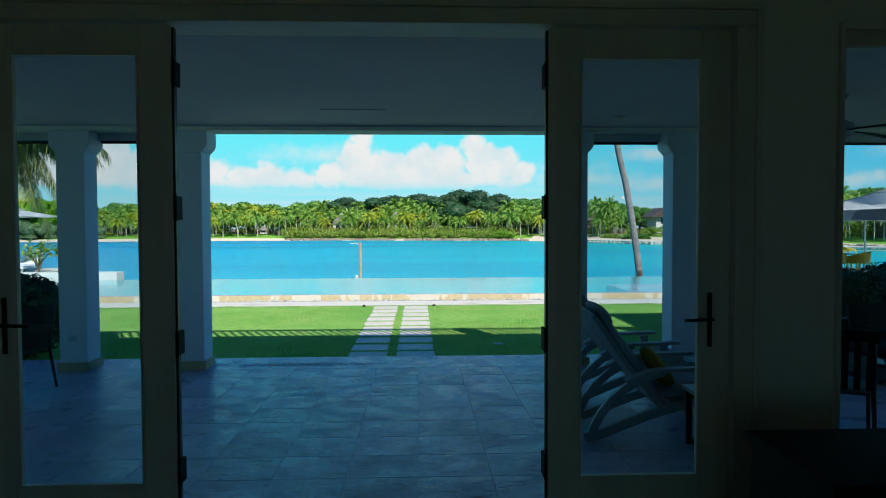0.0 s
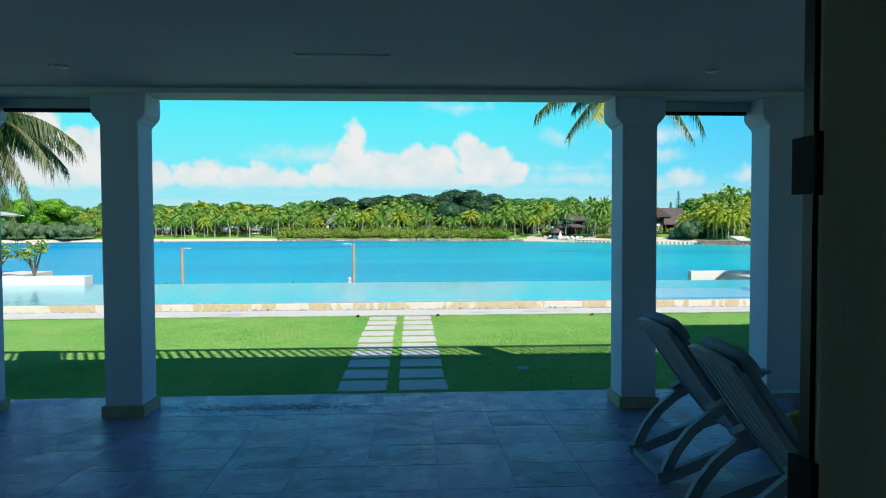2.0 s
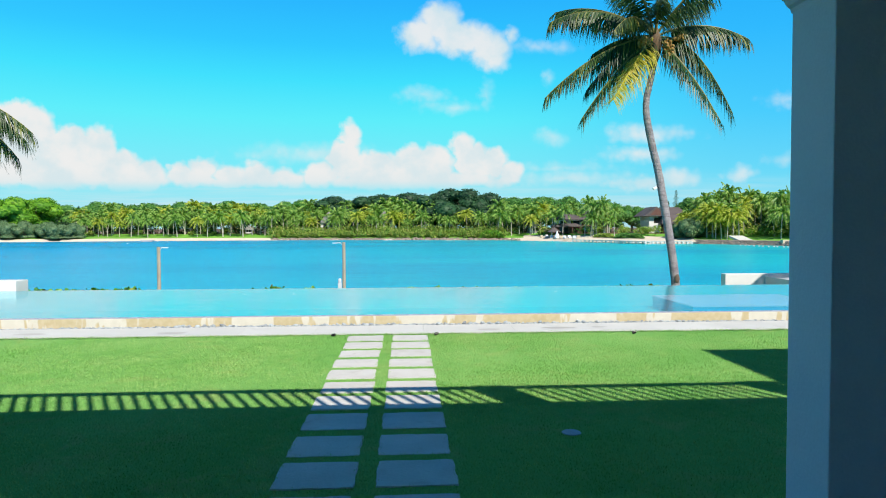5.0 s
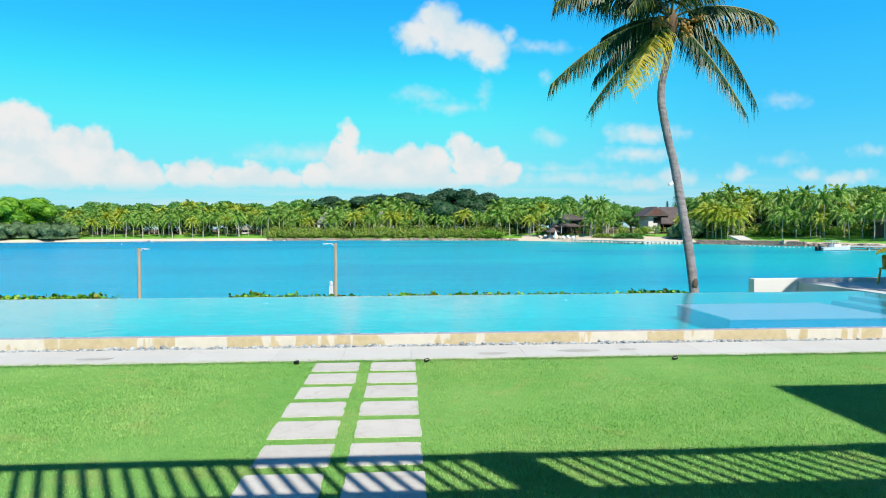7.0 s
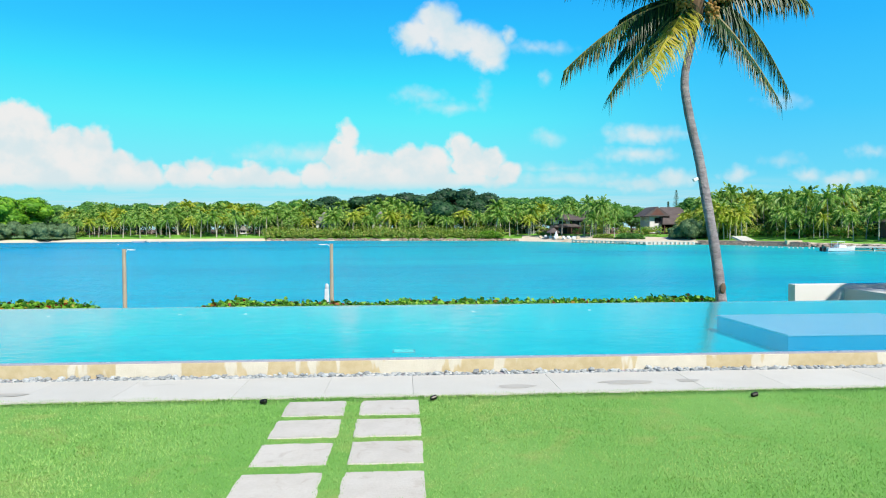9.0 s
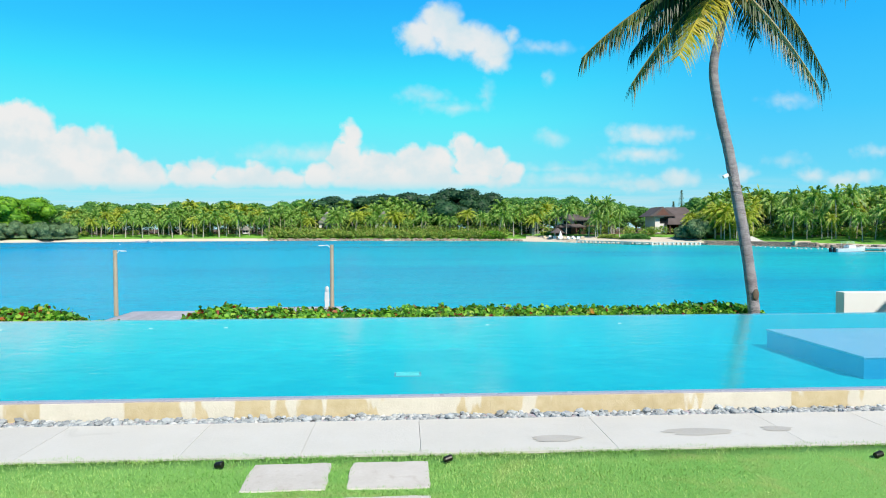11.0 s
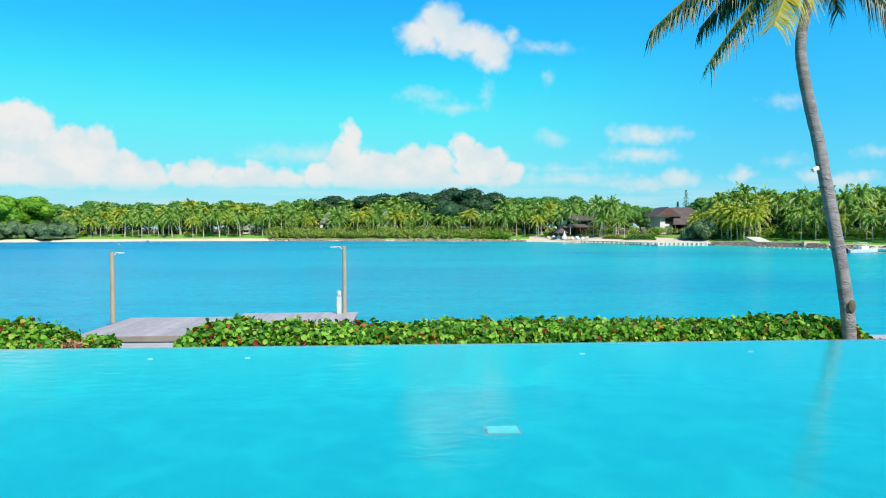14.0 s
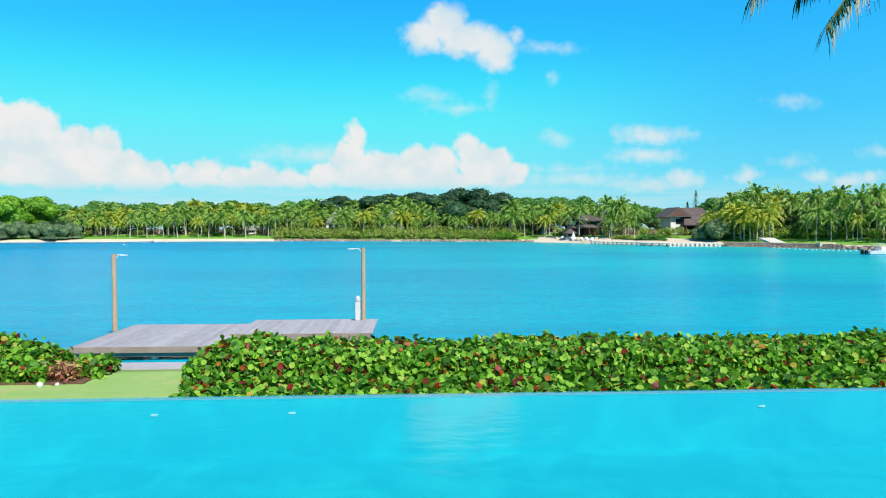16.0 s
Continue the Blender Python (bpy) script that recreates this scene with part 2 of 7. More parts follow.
def sea_material():
    m = bpy.data.materials.new("bay_water")
    m.use_nodes = True
    n = Net(m.node_tree)
    b = m.node_tree.nodes["Principled BSDF"]
    where = n.node("ShaderNodeTexCoord").outputs["Object"]
    bank = n.noise(n.vec("MULTIPLY", where, (0.5, 1.6, 1)), 0.012, 4.0)
    # deeper and bluer towards the mouth of the bay, paler over sand near the far beach
    sep = n.node("ShaderNodeSeparateXYZ")
    n.link(where, sep.inputs[0])
    side = n.ramp(n.math("ADD", sep.outputs[0], n.math("MULTIPLY", bank.outputs[0], 60.0)), -70, 120, 0, 1)
    c = n.mix(side, SEA_DEEP, SEA_SHALLOW)
    c = n.mix(n.ramp(bank.outputs[0], 0.42, 0.62, 0.0, 0.55), c, SEA_DARK)
    ripple = n.noise(n.vec("MULTIPLY", where, (0.8, 1.5, 1)), 1.3, 5.0, 0.62, 0.6)
    c = n.mix(n.ramp(ripple.outputs[0], 0.42, 0.66, 0.0, 0.42), c, n.mix(1.0, c, (0.5, 0.66, 0.78), "MULTIPLY"))
    # gusts: long darker streaks of ruffled water
    gust = n.noise(n.vec("MULTIPLY", where, (0.35, 1.7, 1)), 0.16, 5.0, 0.62, 0.5)
    c = n.mix(n.ramp(gust.outputs[0], 0.48, 0.68, 0.0, 0.38), c, n.mix(1.0, c, (0.55, 0.72, 0.84), "MULTIPLY"))
    n.link(c, b.inputs["Base Color"])
    b.inputs["Roughness"].default_value, b.inputs["IOR"].default_value, b.inputs["Specular IOR Level"].default_value = 0.22, 1.33, SEA_SPEC
    long, chop = n.noise(n.vec("MULTIPLY", where, (0.6, 1.5, 1)), 0.9, 4.0, 0.6, 0.4), n.noise(n.vec("MULTIPLY", where, (0.7, 1.6, 1)), 0.13, 3.0)
    k = n.node("ShaderNodeBump")
    k.inputs["Strength"].default_value, k.inputs["Distance"].default_value = 0.9, 0.35
    n.link(n.math("ADD", long.outputs[0], chop.outputs[0]), k.inputs["Height"])
    n.link(k.outputs[0], b.inputs["Normal"])
    return m


def lawn_material():
    m = surface("lawn_turf", (0.16, 0.385, 0.088), (0.215, 0.445, 0.122), 0.9, 0.9, 0.6, 60.0, spec=0.03,
                stain=(0.27, 0.40, 0.12), stain_at=(0.5, 0.7), depth=0.03)
    return m


white_paint = surface("white_plaster", (0.73, 0.725, 0.70), (0.66, 0.655, 0.64), 1.4, 0.75, 0.25, 60.0, spec=0.3)
# the white plaster again, with the terrace's bluish shade mixed into its colour
column_shade_paint = surface("column_shade_plaster", (0.62, 0.66, 0.79), (0.55, 0.59, 0.72), 1.4, 0.75, 0.25, 60.0, spec=0.3)
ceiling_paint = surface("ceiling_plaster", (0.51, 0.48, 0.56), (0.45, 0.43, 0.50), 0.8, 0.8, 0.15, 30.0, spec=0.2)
room_paint = surface("room_paint", (0.80, 0.79, 0.77), (0.74, 0.73, 0.71), 1.0, 0.8, 0.1, 30.0, spec=0.2)
door_wood = surface("door_wood_paint", (0.72, 0.68, 0.63), (0.64, 0.61, 0.56), 2.0, 0.55, 0.25, 30.0, stretch=(6, 6, 0.6))
dark_metal = surface("dark_bronze", (0.03, 0.03, 0.03), None, 6, 0.4, 0.1, metal=0.7)
def travertine():
    """Worn glossy stone: cloudy tones, long streaks of pits, each tile its own."""
    m = surface("coral_stone_tile", (0.42, 0.35, 0.52), (0.28, 0.235, 0.37), 3.4, 0.30, 0.0, 22.0, spec=0.22, stain=(0.26, 0.24, 0.28), stain_at=(0.5, 0.74), vary=0.18, seedy=True)
    n = Net(m.node_tree)
    b = m.node_tree.nodes["Principled BSDF"]
    info = n.node("ShaderNodeObjectInfo")
    where = n.vec("ADD", n.node("ShaderNodeTexCoord").outputs["Object"], n.vec("MULTIPLY", n.math("MULTIPLY", info.outputs["Random"], 37.0), (1, 1, 1)))
    pits = n.noise(n.vec("MULTIPLY", where, (4.0, 30.0, 1.0)), 1.6, 6.0, 0.65, 0.5)
    hole = n.ramp(pits.outputs[0], 0.56, 0.66)
    patch = n.ramp(n.noise(where, 3.5, 2.0).outputs[0], 0.42, 0.6)
    hole = n.math("MULTIPLY", hole, patch)
    old = b.inputs["Base Color"].links[0].from_socket
    n.link(n.mix(n.math("MULTIPLY", hole, 0.55), old, (0.13, 0.12, 0.13)), b.inputs["Base Color"])
    rough = n.ramp(n.noise(where, 5.0, 4.0).outputs[0], 0.3, 0.7, 0.24, 0.46)
    n.link(n.math("ADD", rough, n.math("MULTIPLY", hole, 0.4)), b.inputs["Roughness"])
    grain = n.noise(n.vec("MULTIPLY", where, (1.0, 3.0, 1.0)), 18.0, 5.0, 0.6)
    k = n.node("ShaderNodeBump")
    k.inputs["Strength"].default_value, k.inputs["Distance"].default_value = 0.5, 0.006
    n.link(n.math("SUBTRACT", grain.outputs[0], n.math("MULTIPLY", hole, 1.5)), k.inputs["Height"])
    n.link(k.outputs[0], b.inputs["Normal"])
    return m


floor_tile = travertine()
grout = surface("grout", (0.40, 0.36, 0.42), None, 6, 0.9, 0.4)
base_stone = surface("base_stone", (0.46, 0.38, 0.25), (0.36, 0.30, 0.20), 5, 0.7, 0.4)
turf = lawn_material()
pale_turf = surface("sunny_turf", (0.25, 0.44, 0.13), (0.33, 0.50, 0.18), 1.2, 0.9, 0.6, 50.0, spec=0.05, stain=(0.38, 0.46, 0.20), stain_at=(0.5, 0.7), depth=0.03)
blade = leafy("grass_blade", [(0.0, (0.185, 0.43, 0.10)), (0.5, (0.235, 0.50, 0.13)), (0.85, (0.275, 0.54, 0.155)), (1.0, (0.32, 0.57, 0.185))], 0.22, 0.8, scale=0.8, spec=0.03)
slab_stone = surface("stepping_slab", (0.575, 0.56, 0.525), (0.49, 0.475, 0.44), 3.0, 0.8, 0.5, 40.0, stain=(0.44, 0.41, 0.37), vary=0.06, seedy=True)
pale_concrete = surface("pale_concrete", (0.59, 0.595, 0.56), (0.53, 0.535, 0.50), 1.3, 0.8, 0.4, 45.0, stain=(0.48, 0.485, 0.45), stain_at=(0.6, 0.8), vary=0.04, seedy=True)
damp = surface("damp_concrete", (0.40, 0.395, 0.36), (0.49, 0.48, 0.44), 3, 0.6, 0.3)
pebble_mat = surface("grey_pebble", (0.40, 0.44, 0.46), (0.27, 0.31, 0.34), 9, 0.7, 0.3, 60, vary=0.35, seedy=True)
pebble_many = leafy("grey_pebbles", [(0.0, (0.16, 0.20, 0.23)), (0.4, (0.32, 0.36, 0.38)), (0.75, (0.40, 0.44, 0.46)), (1.0, (0.50, 0.53, 0.54))], 0.0, 0.7)
def patchy_stone():
    """Limestone wetted in patches with ragged upright edges and a few drips."""
    m = surface("patchy_limestone", (0.66, 0.635, 0.55), (0.58, 0.555, 0.47), 5, 0.75, 0.4, 50)
    n = Net(m.node_tree)
    b = m.node_tree.nodes["Principled BSDF"]
    where = n.node("ShaderNodeTexCoord").outputs["Object"]
    run = n.noise(n.vec("MULTIPLY", where, (1.0, 0.0, 0.10)), 0.62, 2.0, 0.5)
    rag = n.noise(n.vec("MULTIPLY", where, (1.0, 0.0, 0.30)), 5.5, 2.5, 0.5)
    level = n.math("ADD", run.outputs[0], n.math("MULTIPLY", rag.outputs[0], 0.26))
    wet = n.ramp(level, 0.612, 0.628)
    tan = n.mix(n.ramp(n.noise(where, 9.0, 4.0).outputs[0], 0.3, 0.7), (0.57, 0.49, 0.32), (0.50, 0.415, 0.245))
    n.link(n.mix(wet, b.inputs["Base Color"].links[0].from_socket, tan), b.inputs["Base Color"])
    n.link(n.ramp(wet, 0, 1, 0.75, 0.42), b.inputs["Roughness"])
    return m


facing_stone = patchy_stone()
dry_stone = surface("dry_limestone", (0.62, 0.54, 0.41), (0.52, 0.44, 0.31), 6, 0.75, 0.4, 50, stain=(0.46, 0.33, 0.16), stain_at=(0.62, 0.70), seedy=True)
rim_stone = surface("pool_rim_stone", (0.36, 0.36, 0.44), (0.30, 0.31, 0.39), 4, 0.25, 0.2, 40)
# soft paler and darker patches imitate rippled light on the pool floor
pool_paint = surface("pool_plaster", POOL_A, POOL_B, 0.9, 0.7, 0.0, 7.0, stain=POOL_C, stain_at=(0.42, 0.7), spec=0.2)
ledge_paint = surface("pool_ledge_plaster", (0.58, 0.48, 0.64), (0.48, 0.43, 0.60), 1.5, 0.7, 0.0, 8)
step_paint = surface("pool_step_plaster", (0.10, 0.42, 0.58), (0.08, 0.38, 0.55), 1.5, 0.7, 0.0, 8)
# deep blue holds the shade on the ledge's side away from the sun
ledge_side_shade = surface("pool_side_shade", (0.004, 0.22, 0.48), (0.003, 0.19, 0.44), 2.0, 0.5, 0.0, 9.0)
pool_water = clear("pool_water", (0.72, 0.95, 0.97), 0.11, 1.33, 0.085, 3.6, (0.03, 0.60, 0.72), 0.12)
pool_lens = surface("pool_lamp_lens", (0.34, 0.88, 0.82), None, 3, 0.3, 0.0)
glass = clear("pane_glass", (0.80, 0.86, 0.88), 0.0, 1.35)
sea = sea_material()
teak = surface("weathered_teak", (0.36, 0.35, 0.40), (0.27, 0.26, 0.30), 3, 0.55, 0.5, 25, stain=(0.20, 0.18, 0.20), stain_at=(0.55, 0.75))
cushion = surface("grey_cushion", (0.33, 0.35, 0.43), (0.27, 0.28, 0.35), 5, 0.95, 0.5, 160, spec=0.1)
mustard = surface("mustard_fabric", (0.40, 0.24, 0.04), (0.32, 0.19, 0.03), 6, 0.95, 0.5, 150, spec=0.1)
black_wood = surface("black_wood", (0.005, 0.005, 0.006), (0.008, 0.008, 0.008), 3, 0.7, 0.2, 30, spec=0.15)
dark_cushion = surface("charcoal_cushion", (0.035, 0.037, 0.045), (0.025, 0.026, 0.032), 5, 0.95, 0.5, 160, spec=0.1)
wicker = surface("dark_wicker", (0.045, 0.045, 0.05), (0.03, 0.03, 0.035), 5, 0.7, 0.8, 140)
white_top = surface("white_table_top", (0.50, 0.52, 0.56), None, 3, 0.35, 0.1, 30)
deck_wood = surface("grey_deck_board", (0.42, 0.42, 0.46), (0.32, 0.32, 0.36), 1.2, 0.8, 0.6, 30, stain=(0.24, 0.18, 0.14), stain_at=(0.62, 0.8), vary=0.12, seedy=True)
fascia_wood = surface("dock_fascia_wood", (0.33, 0.26, 0.21), (0.24, 0.17, 0.13), 1.0, 0.8, 0.6, 30, seedy=True)
post_wood = surface("lamp_post_wood", (0.48, 0.39, 0.28), (0.33, 0.25, 0.17), 2, 0.75, 0.6, 20, stretch=(5, 5, 0.5))
white_metal = surface("white_metal", (0.80, 0.80, 0.80), (0.74, 0.74, 0.74), 3, 0.4, 0.1)
bark = surface("palm_bark", (0.42, 0.395, 0.42), (0.20, 0.18, 0.20), 2.2, 0.9, 1.0, 12, stretch=(1.0, 1.0, 3.2), stain=(0.16, 0.12, 0.10), stain_at=(0.62, 0.72), depth=0.06)
far_bark = surface("pale_palm_bark", (0.56, 0.51, 0.45), (0.40, 0.36, 0.31), 0.8, 0.9, 0.2, 6)
frond_green = leafy("palm_frond", [(0.0, (0.012, 0.045, 0.016)), (0.55, (0.028, 0.08, 0.02)), (0.9, (0.06, 0.12, 0.02)), (1.0, (0.30, 0.29, 0.06))], 0.25, 0.45)
frond_stalk = surface("frond_stalk", (0.20, 0.19, 0.05), (0.14, 0.13, 0.04), 3, 0.5, 0.1)
frond_yellow = leafy("yellow_palm_frond", [(0.0, (0.42, 0.40, 0.03)), (0.5, (0.62, 0.54, 0.05)), (1.0, (0.78, 0.66, 0.20))], 0.5, 0.5)
frond_far = leafy("far_palm_frond", [(0.0, (0.07, 0.20, 0.03)), (0.5, (0.19, 0.40, 0.06)), (1.0, (0.46, 0.60, 0.15))], 0.4, 0.45)
frond_bright = leafy("bright_palm_frond", [(0.0, (0.20, 0.32, 0.02)), (0.5, (0.40, 0.50, 0.04)), (1.0, (0.62, 0.62, 0.12))], 0.4, 0.5)
pale_rock = surface("pale_shore_rock", (0.34, 0.28, 0.23), (0.19, 0.155, 0.13), 0.6, 0.9, 0.8, 3)
grey_shingle = surface("pale_grey_shingle", (0.40, 0.39, 0.38), (0.30, 0.29, 0.28), 0.6, 0.9, 0.4, 5)
tree_light = leafy("light_tree_leaves", [(0.0, (0.08, 0.24, 0.015)), (0.6, (0.17, 0.42, 0.02)), (1.0, (0.28, 0.52, 0.03))], 0.3, 0.6)
tree_mid = leafy("tree_leaves", [(0.0, (0.045, 0.16, 0.03)), (0.6, (0.10, 0.30, 0.05)), (1.0, (0.21, 0.43, 0.09))], 0.35, 0.6)
tree_grey = leafy("grey_green_leaves", [(0.0, (0.07, 0.15, 0.06)), (0.6, (0.14, 0.25, 0.11)), (1.0, (0.23, 0.34, 0.16))], 0.25, 0.6)
tree_dark = leafy("dark_tree_leaves", [(0.0, (0.012, 0.05, 0.022)), (0.6, (0.025, 0.09, 0.032)), (1.0, (0.05, 0.14, 0.045))], 0.2, 0.6)
shrub_leaf = leafy("shrub_leaves", [(0.0, (0.07, 0.19, 0.02)), (0.5, (0.22, 0.38, 0.05)), (0.85, (0.42, 0.50, 0.09)), (1.0, (0.52, 0.42, 0.16))], 0.3, 0.6)
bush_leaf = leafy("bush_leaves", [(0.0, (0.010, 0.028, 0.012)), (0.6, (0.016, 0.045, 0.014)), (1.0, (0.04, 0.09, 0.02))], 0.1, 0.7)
GRAPE = [(0.0, (0.028, 0.12, 0.016)), (0.36, (0.10, 0.32, 0.028)), (0.68, (0.22, 0.52, 0.045)), (0.90, (0.38, 0.62, 0.09)),
         (0.925, (0.46, 0.20, 0.03)), (0.955, (0.30, 0.03, 0.02)), (1.0, (0.11, 0.014, 0.015))]
grape_leaf = leafy("sea_grape_leaf", GRAPE, 0.35, 0.5, False, spec=0.3)
grape_leaves = leafy("sea_grape_leaves", GRAPE, 0.35, 0.5, spec=0.3)
croton_leaf = leafy("croton_leaf", [(0.0, (0.16, 0.03, 0.03)), (0.5, (0.34, 0.12, 0.06)), (0.8, (0.50, 0.36, 0.10)), (1.0, (0.55, 0.45, 0.35))], 0.2, 0.5)
coir = surface("palm_fibre", (0.17, 0.11, 0.06), (0.09, 0.06, 0.035), 6, 0.95, 0.8, 30, stretch=(4, 4, 0.6))
twig = surface("twig_bark", (0.16, 0.12, 0.09), None, 4, 0.9, 0.3)
mulch = surface("mulch", (0.16, 0.09, 0.05), (0.10, 0.06, 0.04), 6, 0.95, 0.8, 40)
sand = surface("beach_sand", (0.66, 0.59, 0.48), (0.58, 0.50, 0.39), 0.08, 0.95, 0.2, 2.0, stain=(0.46, 0.36, 0.23), stain_at=(0.58, 0.75))
far_lawn = surface("far_lawn", (0.16, 0.40, 0.04), (0.13, 0.33, 0.03), 0.1, 0.95, 0.2, 3)
rock = surface("shore_rock", (0.24, 0.21, 0.18), (0.15, 0.14, 0.12), 0.5, 0.9, 0.8, 3)
roof_tile = surface("dark_roof_shingle", (0.115, 0.095, 0.095), (0.08, 0.065, 0.065), 0.4, 0.85, 0.4, 5)
house_white = surface("villa_plaster", (0.72, 0.72, 0.70), (0.66, 0.65, 0.62), 0.4, 0.8, 0.1, 5)
house_brown = surface("villa_wood", (0.16, 0.07, 0.05), (0.11, 0.05, 0.04), 0.6, 0.7, 0.2, 6)
dark_glass = surface("dark_window", (0.02, 0.025, 0.03), None, 1, 0.1, 0.0)
yellow_plastic = surface("ochre_resin", (0.70, 0.42, 0.05), (0.62, 0.37, 0.04), 4, 0.45, 0.1)
canvas = surface("white_canvas", (0.74, 0.76, 0.80), (0.66, 0.69, 0.74), 2, 0.85, 0.3, 60)
canvas_grey = surface("grey_canvas", (0.42, 0.46, 0.54), None, 2, 0.85, 0.3, 60)
pedestal_white = surface("pedestal_plastic", (0.60, 0.61, 0.61), (0.54, 0.55, 0.55), 3, 0.5, 0.1)
flower = surface("white_petal", (0.8, 0.8, 0.76), None, 4, 0.7, 0.0)
coconut_mat = surface("ochre_coconut", (0.42, 0.25, 0.045), (0.24, 0.13, 0.025), 6, 0.5, 0.2)
hull = surface("boat_gelcoat", (0.80, 0.81, 0.82), None, 1, 0.25, 0.0)
lamp_lens = surface("lamp_lens", (0.6, 0.6, 0.58), None, 3, 0.2, 0.0)
parquet = surface("room_floor_tile", (0.22, 0.17, 0.13), (0.16, 0.12, 0.09), 2, 0.35, 0.2)


# ---- mesh helpers ----
def link_mesh(name, me, material=None, parent=None, label=""):
    ob = new(name, me)
    if material and not me.materials:
        me.materials.append(material)
    if parent:
        ob.parent = parent
    return tagged(ob, label)


def part(name, bm, material, parent=None, label="", smooth=False):
    """Links a bmesh as one mesh object, under a thing or a part if one is given."""
    me = bpy.data.meshes.new(name)
    bm.normal_update()
    bm.to_mesh(me)
    bm.free()
    if smooth:
        me.shade_smooth()
    return link_mesh(name, me, material, parent, label)


def raw(name, verts, faces, material, parent=None, label="", smooth=False):
    """The same from arrays, for meshes of many pieces."""
    me = bpy.data.meshes.new(name)
    verts, faces = np.asarray(verts, np.float32), np.asarray(faces, np.int32)
    k = faces.shape[1]
    me.vertices.add(len(verts))
    me.vertices.foreach_set("co", verts.ravel())
    me.loops.add(faces.size)
    me.loops.foreach_set("vertex_index", faces.ravel())
    me.polygons.add(len(faces))
    me.polygons.foreach_set("loop_start", np.arange(0, faces.size, k, dtype=np.int32))
    me.update(calc_edges=True)
    if smooth:
        me.shade_smooth()
    return link_mesh(name, me, material, parent, label)


def thing(name, label, category, group="", at=None, kind=""):
    ob = tagged(new(name), label, category, group, kind)
    ob.empty_display_size = 0.1
    if at is not None:
        ob.matrix_basis = at if isinstance(at, Matrix) else Matrix.Translation(at)
    return ob


def box(x0, x1, y0, y1, z0, z1, bevel=0.0, bm=None, turn=None):
    """A block, with worn edges where a bevel is given, added to bm."""
    b = bmesh.new()
    r = bmesh.ops.create_cube(b, size=1.0)
    bmesh.ops.transform(b, matrix=Matrix.Translation(((x0 + x1) / 2, (y0 + y1) / 2, (z0 + z1) / 2)) @ Matrix.Diagonal((x1 - x0, y1 - y0, z1 - z0, 1)), verts=r["verts"])
    if bevel:
        bmesh.ops.bevel(b, geom=b.edges[:], offset=bevel, segments=2, affect="EDGES", profile=0.6)
    if turn is not None:
        bmesh.ops.transform(b, matrix=turn, verts=b.verts[:])
    if bm is None:
        return b
    me = bpy.data.meshes.new("tmp")
    b.to_mesh(me)
    b.free()
    bm.from_mesh(me)
    bpy.data.meshes.remove(me)
    return bm


def tube(points, radii, sides=10, bm=None, caps=True, squash=1.0):
    """A round bar along points, with a radius at each."""
    bm = bm or bmesh.new()
    pts = [Vector(p) for p in points]
    radii = [float(r) for r in radii] if hasattr(radii, "__len__") else [float(radii)] * len(pts)
    rings, side = [], None
    for i, p in enumerate(pts):
        d = (pts[min(i + 1, len(pts) - 1)] - pts[max(i - 1, 0)]).normalized()
        if side is None:
            side = d.orthogonal().normalized()
        side = (side - d * side.dot(d)).normalized()
        other = d.cross(side)
        rings.append([bm.verts.new(p + radii[i] * (side * math.cos(a) + other * math.sin(a) * squash)) for a in np.linspace(0, 2 * math.pi, sides, endpoint=False)])
    for a, b in zip(rings, rings[1:]):
        for i in range(sides):
            bm.faces.new((a[i], a[(i + 1) % sides], b[(i + 1) % sides], b[i]))
    if caps:
        bm.faces.new(rings[0][::-1])
        bm.faces.new(rings[-1])
    return bm


def bar(points, wide, thick, normal=(0, 1, 0), bm=None):
    """A flat bar of rectangular section along points; wide is measured along normal."""
    bm = bm or bmesh.new()
    pts, nrm, rings = [Vector(p) for p in points], Vector(normal).normalized(), []
    for i, p in enumerate(pts):
        d = (pts[min(i + 1, len(pts) - 1)] - pts[max(i - 1, 0)]).normalized()
        u = d.cross(nrm).normalized() * thick / 2
        v = nrm * wide / 2
        rings.append([bm.verts.new(p + a * u + b * v) for a, b in ((1, 1), (-1, 1), (-1, -1), (1, -1))])
    for a, b in zip(rings, rings[1:]):
        for i in range(4):
            bm.faces.new((a[i], a[(i + 1) % 4], b[(i + 1) % 4], b[i]))
    bm.faces.new(rings[0][::-1])
    bm.faces.new(rings[-1])
    return bm


def prism(outline, y0, y1, axis="y", bm=None):
    """An outline in x and z drawn out along y (or, with axis x, in y and z along x)."""
    bm = bm or bmesh.new()
    put = (lambda a, b, c: (a, c, b)) if axis == "y" else ((lambda a, b, c: (c, a, b)) if axis == "x" else (lambda a, b, c: (a, b, c)))
    lo, hi = [bm.verts.new(put(a, b, y0)) for a, b in outline], [bm.verts.new(put(a, b, y1)) for a, b in outline]
    n = len(outline)
    bm.faces.new(lo)
    bm.faces.new(hi[::-1])
    for i in range(n):
        bm.faces.new((lo[i], hi[i], hi[(i + 1) % n], lo[(i + 1) % n]))
    bmesh.ops.recalc_face_normals(bm, faces=bm.faces[:])
    return bm


